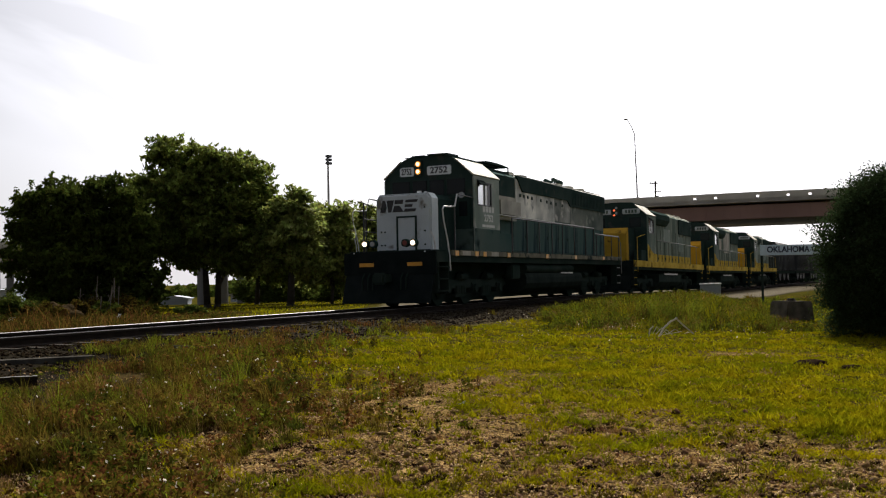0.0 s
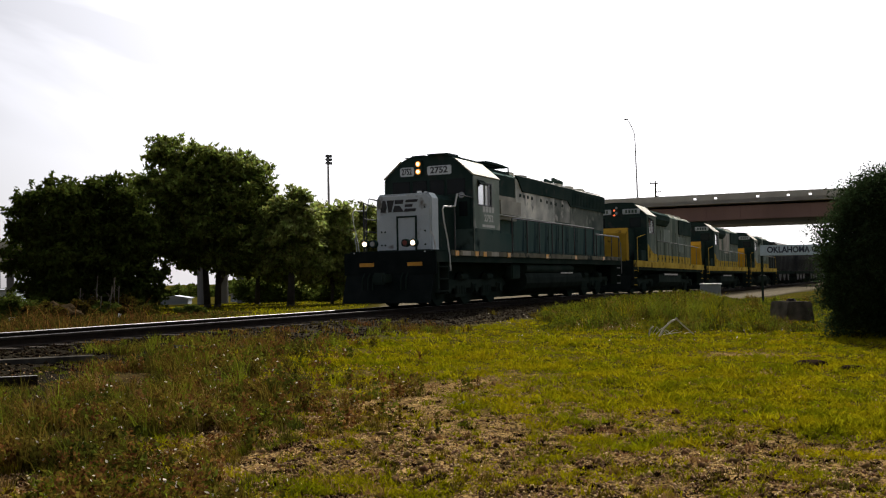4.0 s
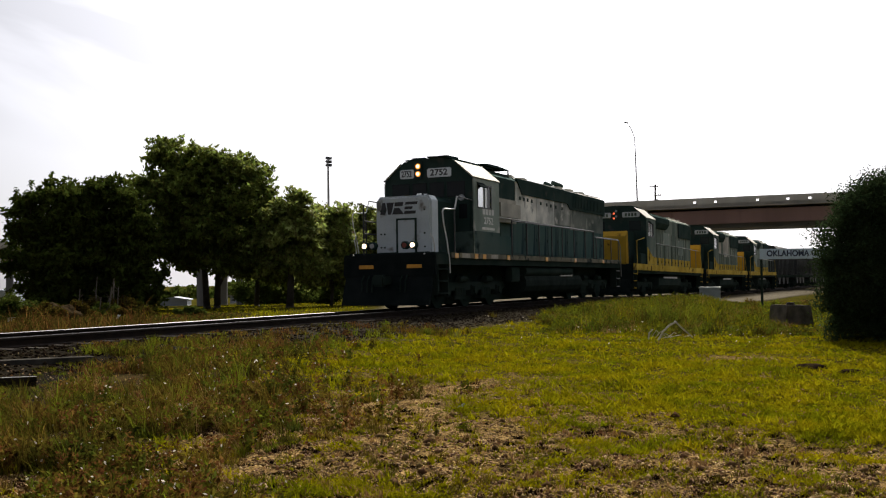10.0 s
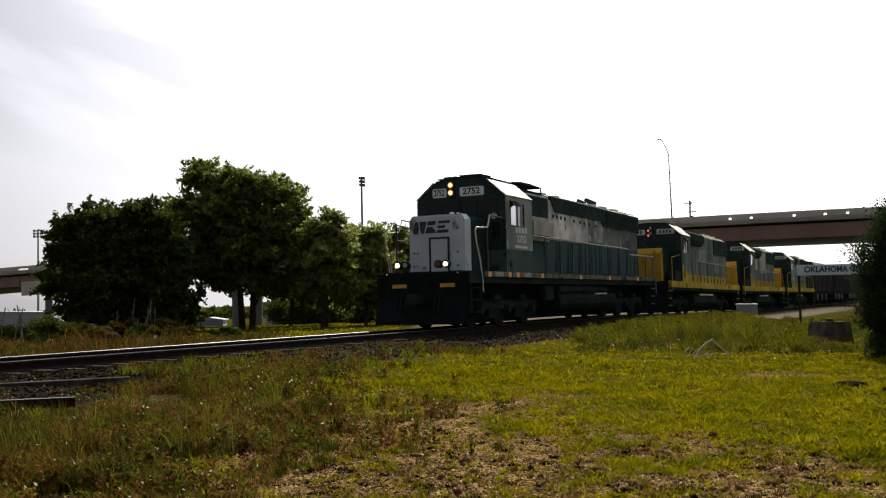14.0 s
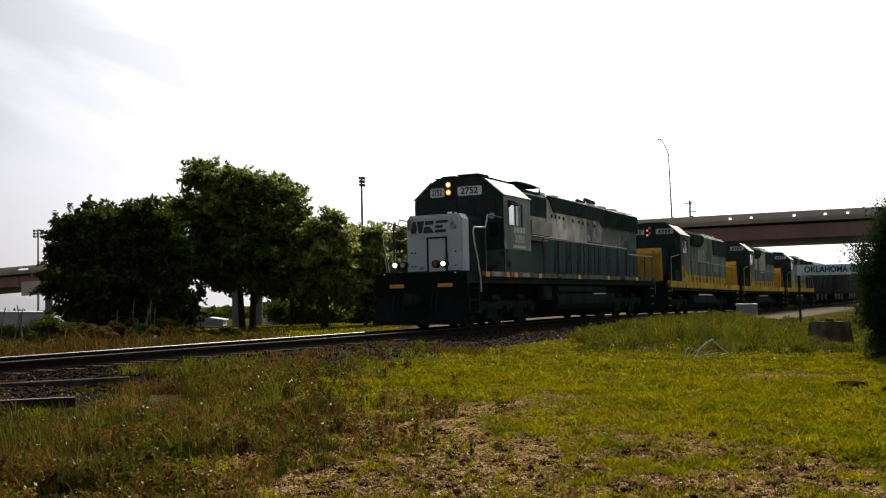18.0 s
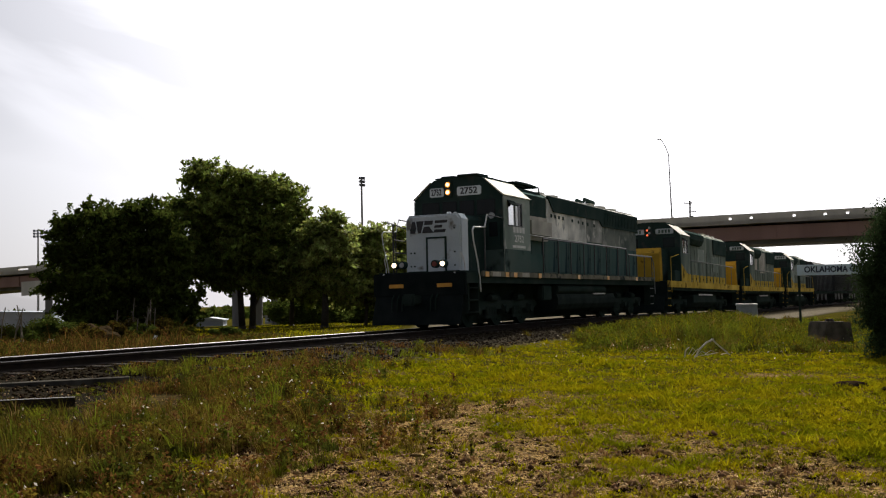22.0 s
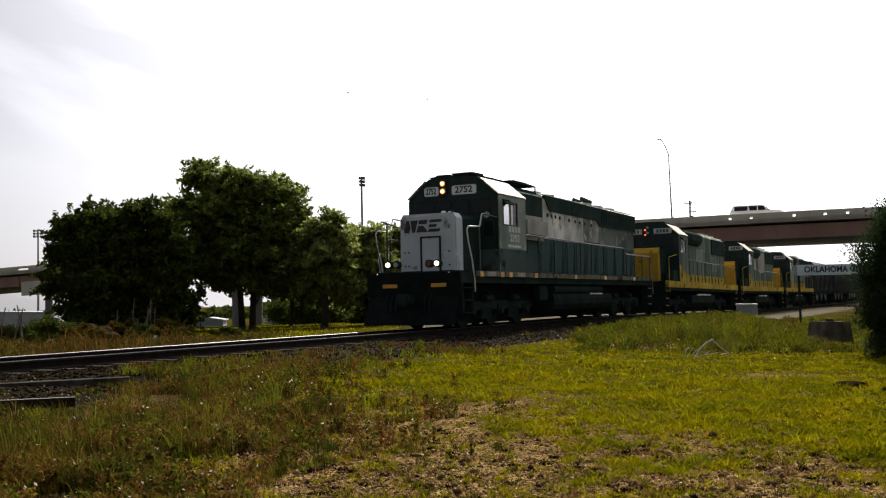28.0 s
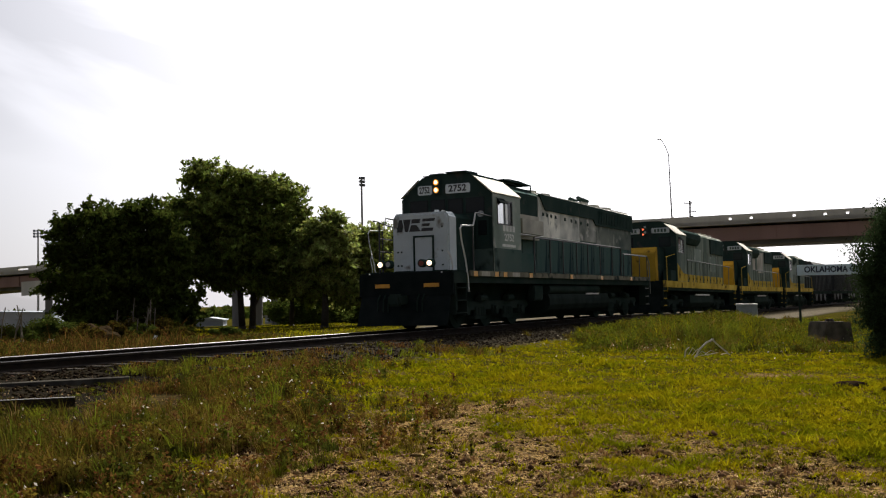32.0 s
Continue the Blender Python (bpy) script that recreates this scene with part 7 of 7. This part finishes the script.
# ---- old siding beside the main line ----
def old_siding():
    u = thing("disused_rail", Matrix.Identity(4), "rusty disused rail half buried in weeds", "rail", "remains of the siding")
    d_ = Vector((0.90, 0.43)).normalized()

    def lay(p, ahead, back, prof, mat, name, par, z):
        bm = B()
        n_ = Vector((d_.y, -d_.x))
        rings = []
        for t in (-back, ahead):
            q = Vector(p) + d_ * t
            rings.append([bm.verts.new((*(q + n_ * a), z + c - (0.10 if t > 0 else 0.0))) for a, c in prof])
        m = len(prof)
        for i in range(m):
            bm.faces.new((rings[0][i], rings[1][i], rings[1][(i + 1) % m], rings[0][(i + 1) % m]))
        bm.faces.new(rings[0][::-1])
        bm.faces.new(rings[1])
        return part(name, bm, mat, par)
    web = [(-0.07, -0.17), (0.07, -0.17), (0.07, -0.15), (0.012, -0.13), (0.012, -0.05), (0.036, -0.04), (0.036, 0), (-0.036, 0), (-0.036, -0.04), (-0.012, -0.05), (-0.012, -0.13), (-0.07, -0.15)]
    top = [(-0.03, 0.0), (0.03, 0.0), (0.03, 0.004), (-0.03, 0.004)]
    lay((-5.28, 12.10), 0.85, 7.0, web, M_RUST, "rail", u, 0.44)
    lay((-5.28, 12.10), 0.85, 7.0, top, M_RAILDULL, "running_surface", u, 0.44)
    # Dark timber added under the rail to fill the black shade below it.
    lay((-5.28, 12.10), 0.85, 7.0, [(-0.12, -0.45), (0.12, -0.45), (0.12, -0.172), (-0.12, -0.172)], M_TIE, "stringer", u, 0.44)
    n_ = Vector((d_.y, -d_.x))
    # Ties added to darken the shaded ground between rail and baulk.
    for k in range(12):
        q = Vector((-5.28, 12.10)) + d_ * (0.55 - 0.56 * k) - n_ * 0.95
        bm = B()
        box(bm, -1.1, 1.0, -0.12, 0.12, -0.22, 0.0, 0.015)
        shared("tie", finish("tie", bm, M_TIE), u, pose(q.x, q.y, 0.21 + 0.012 * math.sin(k * 2.1), 0, 0, math.degrees(math.atan2(n_.y, n_.x)) + 1.5 * math.sin(k * 1.3)))
    v = thing("old_timber", Matrix.Identity(4), "grey weathered timber baulk lying along the track", "timber", "remains of the siding")
    d_ = Vector((0.80, 0.60)).normalized()
    lay((-6.3, 14.35), 1.9, 7.0, [(-0.14, -0.14), (0.14, -0.14), (0.14, 0.0), (-0.14, 0.0)], M_OLDWOOD, "baulk", v, 0.47)
    # Dark timber added below the baulk for the same black shade.
    lay((-6.3, 14.35), 1.9, 7.0, [(-0.12, -0.6), (0.12, -0.6), (0.12, -0.143), (-0.12, -0.143)], M_TIE, "stringer", v, 0.47)
    w_ = thing("old_timber", Matrix.Identity(4), "grey weathered timber baulk lying along the track", "timber", "remains of the siding")
    lay((-3.35, 17.4), 0.8, 0.7, [(-0.1, -0.16), (0.1, -0.16), (0.1, 0.0), (-0.1, 0.0)], M_OLDWOOD, "baulk", w_, 0.40)


M_RAILDULL = material("dull rail head", (0.33, 0.31, 0.29), 0.4, 0.9, (0.22, 0.20, 0.18), 3, 0.05)
M_OLDWOOD = material("weathered grey timber", (0.070, 0.066, 0.058), 0.95, 0, (0.030, 0.028, 0.025), 4, 0.5, spec=0.0)
old_siding()


# ---- beyond the bridge ----
def warehouse(x, y, wx, wy, h, label, mat, roof):
    g = on_ground(x, y)
    u = thing("warehouse", pose(g.x, g.y, g.z - 0.2, 0, 0, 6), label, "building")
    bm = B()
    box(bm, -wx / 2, wx / 2, -wy / 2, wy / 2, 0, h)
    part("wall", bm, mat, u)
    bm = B()
    prism(bm, [(-wx / 2 - 0.3, h), (wx / 2 + 0.3, h), (wx / 2 + 0.3, h + 0.15), (0, h + 0.55), (-wx / 2 - 0.3, h + 0.15)], "y", -wy / 2 - 0.3, wy / 2 + 0.3)
    part("roof", bm, roof, u)
    for k in range(int(wx / 4) if 6 < wx < 20 else 0):
        xx = -wx / 2 + 2 + 4 * k
        bm = B()
        box(bm, xx - 0.8, xx + 0.8, -wy / 2 - 0.05, -wy / 2, h * 0.35, h * 0.7)
        part("window", bm, M_GLASS, u)


M_BLUEWALL = material("pale blue metal cladding", (0.34, 0.38, 0.45), 0.6, 0, (0.28, 0.32, 0.38), 0.4, 0.1)
M_BRICK = material("orange-brown brickwork", (0.30, 0.14, 0.07), 0.85, 0, (0.22, 0.10, 0.05), 2, 0.3)
warehouse(-86, 195, 24, 14, 3.4, "pale blue metal warehouse beyond the bridge", M_BLUEWALL, M_BLUEWALL)
warehouse(-37.6, 165, 4.2, 6, 1.1, "small grey building beyond the trees", M_BLUEWALL, M_BLUEWALL)
warehouse(-28.5, 175, 4, 6, 1.4, "low bluish shed beyond the trees", M_BLUEWALL, M_STEEL)
warehouse(-21.5, 140, 1.3, 3, 3.0, "small orange-brown brick hut by the bridge", M_BRICK, M_BRICK)


def far_woods():
    r = np.random.default_rng(77)
    n = 26000
    x = r.uniform(-330, 330, n)
    y = 330 + 26 * np.sin(x * 0.02) + r.uniform(-9, 9, n)
    top = 4.3 + 1.3 * np.sin(x * 0.11) + 0.9 * np.sin(x * 0.37 + 1.0)
    z = -3.0 + top * r.uniform(0, 1, n) ** 0.8
    p = np.stack([x, y, z], -1)
    a = r.normal(size=(n, 3))
    a /= np.linalg.norm(a, axis=1)[:, None]
    b = np.cross(a, r.normal(size=(n, 3)))
    b /= np.linalg.norm(b, axis=1)[:, None]
    sz = r.uniform(0.5, 1.2, n)[:, None]
    v = np.stack([p - a * sz, p + b * sz * 0.6, p + a * sz, p - b * sz * 0.6], 1)
    tagged(raw("far_woods", v.reshape(-1, 3), np.arange(n * 4).reshape(-1, 4), M_LEAF2), "distant line of trees on the horizon", "woods", kind="stuff")


far_woods()


def shrub(x, y, r_, h_, seed, mat, label, name="shrub", leaves=7000, size=0.07):
    g = on_ground(x, y)
    u = thing(name, pose(g.x, g.y, g.z - 0.03), label, "shrub")
    rr = random.Random(seed)
    bm = B()
    for k in range(7):
        a = rr.uniform(0, 6.28)
        rod(bm, (0, 0, 0), (math.cos(a) * r_ * 0.6, math.sin(a) * r_ * 0.6, h_ * rr.uniform(0.5, 0.9)), 0.02, 0.006, seg=5)
    part("stems", bm, M_BARK, u)
    cl = []
    for k in range(26):
        a, q = rr.uniform(0, 6.28), rr.uniform(0, 1) ** 0.5
        cl.append(((math.cos(a) * r_ * q, math.sin(a) * r_ * q * 0.7, h_ * rr.uniform(0.1, 0.85) * (1.1 - 0.5 * q)), 0.25 * h_))
    leaf_cloud("leaves", u, cl, leaves, size, mat, seed)


shrub(-16.6, 43.0, 1.3, 1.15, 301, M_LEAF2, "low green shrub among the weeds")
shrub(-14.9, 45.5, 0.9, 0.8, 302, M_FARWEED, "brownish low shrub among the weeds")
shrub(-12.2, 46.0, 0.8, 0.6, 303, M_FARWEED, "brownish low shrub among the weeds")
shrub(-9.6, 45.0, 0.7, 0.5, 304, M_LEAF2, "dark low shrub among the weeds")


def dirt_pile():
    g = on_ground(-14.9, 43.4)
    bm = B()
    bmesh.ops.create_icosphere(bm, subdivisions=4, radius=1)
    for v in bm.verts:
        k = 1 + 0.30 * noise.noise(v.co * 2.2) + 0.12 * noise.noise(v.co * 6)
        v.co = Vector((v.co.x * 1.0 * k, v.co.y * 0.8 * k, v.co.z * 0.62 * k + 0.10 * noise.noise(v.co * 14)))
    ob = new("dirt_mound", finish("dirt_mound", bm, M_MOUND2, True))
    ob.matrix_basis = pose(g.x, g.y, g.z)
    tagged(ob, "pile of brown spoil overgrown with weeds", "dirt mound")


M_MOUND2 = material("brown spoil", (0.050, 0.036, 0.020), 1.0, 0, (0.028, 0.020, 0.011), 4, 0.8, spec=0.0)
dirt_pile()


def stalks():
    """Tall dead stalks at the edge of the weeds."""
    rr = random.Random(9)
    for k in range(16):
        x, y = (rr.uniform(-19.3, -17.9), rr.uniform(43.5, 45.5)) if k < 7 else (rr.uniform(-15.4, -13.6), rr.uniform(47.5, 49.5))
        g = on_ground(x, y)
        bm = B()
        h_ = rr.uniform(0.8, 1.9)
        a = rr.uniform(-0.35, 0.35)
        pipe(bm, [(0, 0, 0), (a * 0.4, 0, h_ * 0.5), (a * 1.2, 0.05, h_)], 0.024 if k % 3 else 0.034, 5)
        for j in range(4):
            z = h_ * rr.uniform(0.4, 0.95)
            rod(bm, (a * z / h_, 0, z), (a * z / h_ + rr.uniform(-0.2, 0.2), 0, z + 0.15), 0.006, seg=4)
        ob = new("dead_stalk", finish("dead_stalk", bm, M_PALEBARK))
        ob.matrix_basis = pose(g.x, g.y, g.z - 0.02)
        tagged(ob, "tall bare grey branching stalk standing among the weeds", "weed stalk", "dead stalks in the weeds")


stalks()
# Bushes added so that the gaps under the crowns stay dark.
shrub(-12.0, 86.0, 2.6, 3.0, 308, M_LEAF2, "dark bush added to fill the gaps behind the trees", leaves=12000, size=0.16)
shrub(-8.2, 86.0, 2.8, 3.2, 309, M_LEAF2, "dark bush added to fill the gaps behind the trees", leaves=12000, size=0.16)
shrub(-8.2, 73.0, 2.6, 2.6, 305, M_LEAF2, "dark bush added to fill the gaps behind the trees", leaves=12000, size=0.14)
shrub(-4.2, 70.0, 2.2, 2.2, 306, M_LEAF2, "dark bush added to fill the gaps behind the trees", leaves=12000, size=0.14)
shrub(-15.2, 42.6, 0.9, 0.75, 307, M_FARWEED, "brown weeds growing over the spoil")
for k_ in range(14):
    rr_ = random.Random(400 + k_)
    shrub(-21.0 + 0.62 * k_ + rr_.uniform(-0.3, 0.3), 48.5 + rr_.uniform(-1.5, 1.5), rr_.uniform(0.6, 0.9), rr_.uniform(0.6, 1.1), 310 + k_,
          (M_FARWEED, M_WEED2, M_LEAF2)[k_ % 3], ("olive weeds standing at the foot of the trees", "dark green weeds standing at the foot of the trees", "dark green undergrowth at the foot of the trees")[k_ % 3], "undergrowth", 3500, 0.06)


# ---- birds ----
def bird(x, y, z, span):
    u = thing("bird", pose(x, y, z), "small dark swallow-like bird flying past with beating wings", "bird", "birds in flight")
    k = span / 0.34
    bm = B()
    rings = []
    for t, r in ((-0.10, 0.006), (-0.08, 0.018), (-0.04, 0.027), (0.02, 0.026), (0.07, 0.014), (0.10, 0.006)):
        rings.append([bm.verts.new((t * k, r * k * math.cos(i * math.pi / 4), r * k * 0.9 * math.sin(i * math.pi / 4))) for i in range(8)])
    for p, q in zip(rings, rings[1:]):
        for i in range(8):
            bm.faces.new((p[i], p[(i + 1) % 8], q[(i + 1) % 8], q[i]))
    bm.faces.new(rings[0][::-1])
    bm.faces.new(rings[-1])
    part("body", bm, M_FEATHER, u, smooth=True)
    bm = B()
    rod(bm, (-0.098 * k, 0, 0), (-0.118 * k, 0, -0.002 * k), 0.005 * k, 0.001 * k, seg=6)
    part("beak", bm, M_FEATHER, u)
    bm = B()
    prism(bm, [(0.09 * k, -0.008 * k), (0.17 * k, -0.03 * k), (0.14 * k, 0.0), (0.17 * k, 0.03 * k), (0.09 * k, 0.008 * k)], "z", -0.003 * k, 0.003 * k)
    part("tail", bm, M_FEATHER, u)
    wings = []
    for sgn in (-1, 1):
        bm = B()
        prism(bm, [(-0.045 * k, 0.0), (-0.05 * k, sgn * 0.07 * k), (-0.01 * k, sgn * 0.14 * k), (0.05 * k, sgn * 0.17 * k), (0.015 * k, sgn * 0.08 * k), (0.03 * k, 0.0)], "z", -0.003 * k, 0.004 * k)
        w = part("wing", bm, M_FEATHER, u)
        w.location = (0, sgn * 0.015 * k, 0.008 * k)
        wings.append((w, sgn, k))
    return u, wings


M_FEATHER = material("dark brown feathers", (0.07, 0.065, 0.062), 0.7, 0, (0.10, 0.09, 0.085), 20, 0.1, spec=0.1)
BIRDS = [(bird(-3.8, 42.0, 10.2, 0.24), 42.0, [(0.0, 288.5, 10.0), (14.0, 142.3, 10.0), (27.0, 6.6, 10.05), (28.0, -3.8, 10.16), (28.5, -9.02, 10.15), (28.8, -12.1, 9.55), (29.0, -14.1, 9.04), (29.4, -17.4, 8.41), (32.0, -38.0, 6.5)]),
         (bird(-7.6, 64.0, 14.5, 0.30), 64.0, [(0.0, 243.0, 13.0), (14.0, 121.0, 13.4), (27.0, 7.7, 13.9), (27.9, 0.06, 14.11), (28.4, -4.15, 14.42), (28.8, -7.62, 14.55), (29.2, -11.45, 14.5), (29.6, -15.4, 14.24), (30.0, -19.7, 13.9), (30.6, -26.5, 13.4), (32.0, -42.0, 12.4)])]


# ---- what moves ----
def motions():
    creep = [(0.0, -0.23), (13.0, -0.23), (14.5, -0.16), (16.5, -0.10), (18.0, -0.04), (19.5, 0.0), (23.0, 0.01), (24.5, 0.06), (25.5, 0.12),
             (27.5, 0.31), (29.0, 0.49), (30.5, 0.64), (32.0, 0.81)]
    for u, s in UNITS:
        walk(u, [(t, unit_pose(s, a)) for t, a in creep])
    for w, (x, y, z), r in ROLLING:
        walk(w, [(t, pose(x, y, z, 0, -math.degrees(a / r), 0)) for t, a in creep])
    for (u, wings), y, path in BIRDS:
        walk(u, [(t, pose(x, y, z)) for t, x, z in path])
        for w, sgn, k in wings:
            beats = [(27.0 + 0.1 * i, (34, 12, -26, 6)[(i + (y > 50)) % 4]) for i in range(42)]
            walk(w, [(t, pose(0, sgn * 0.015 * k, 0.008 * k, sgn * a, 0, 0)) for t, a in [(0.0, 10)] + beats + [(32.0, 10)]])
    drive = [(0.0, -356.0), (7.0, -259.0), (14.0, -161.8), (21.0, -64.5), (25.0, -8.2), (27.5, 28.7), (28.0, 36.3), (29.0, 51.6), (32.0, 97.5)]
    rows = [(t, pickup_pose(x)) for t, x in drive]
    walk(PICKUP, rows)


def pickup_pose(x):
    p = bridge_point(x) + BR_N * 2.6
    grade = bridge_top(x + 1) - bridge_top(x - 1)
    return pose(p.x, p.y, bridge_top(x) - 0.70, 0, -math.degrees(math.atan2(grade, 2)), math.degrees(math.atan2(BR_D.y, BR_D.x)))


motions()
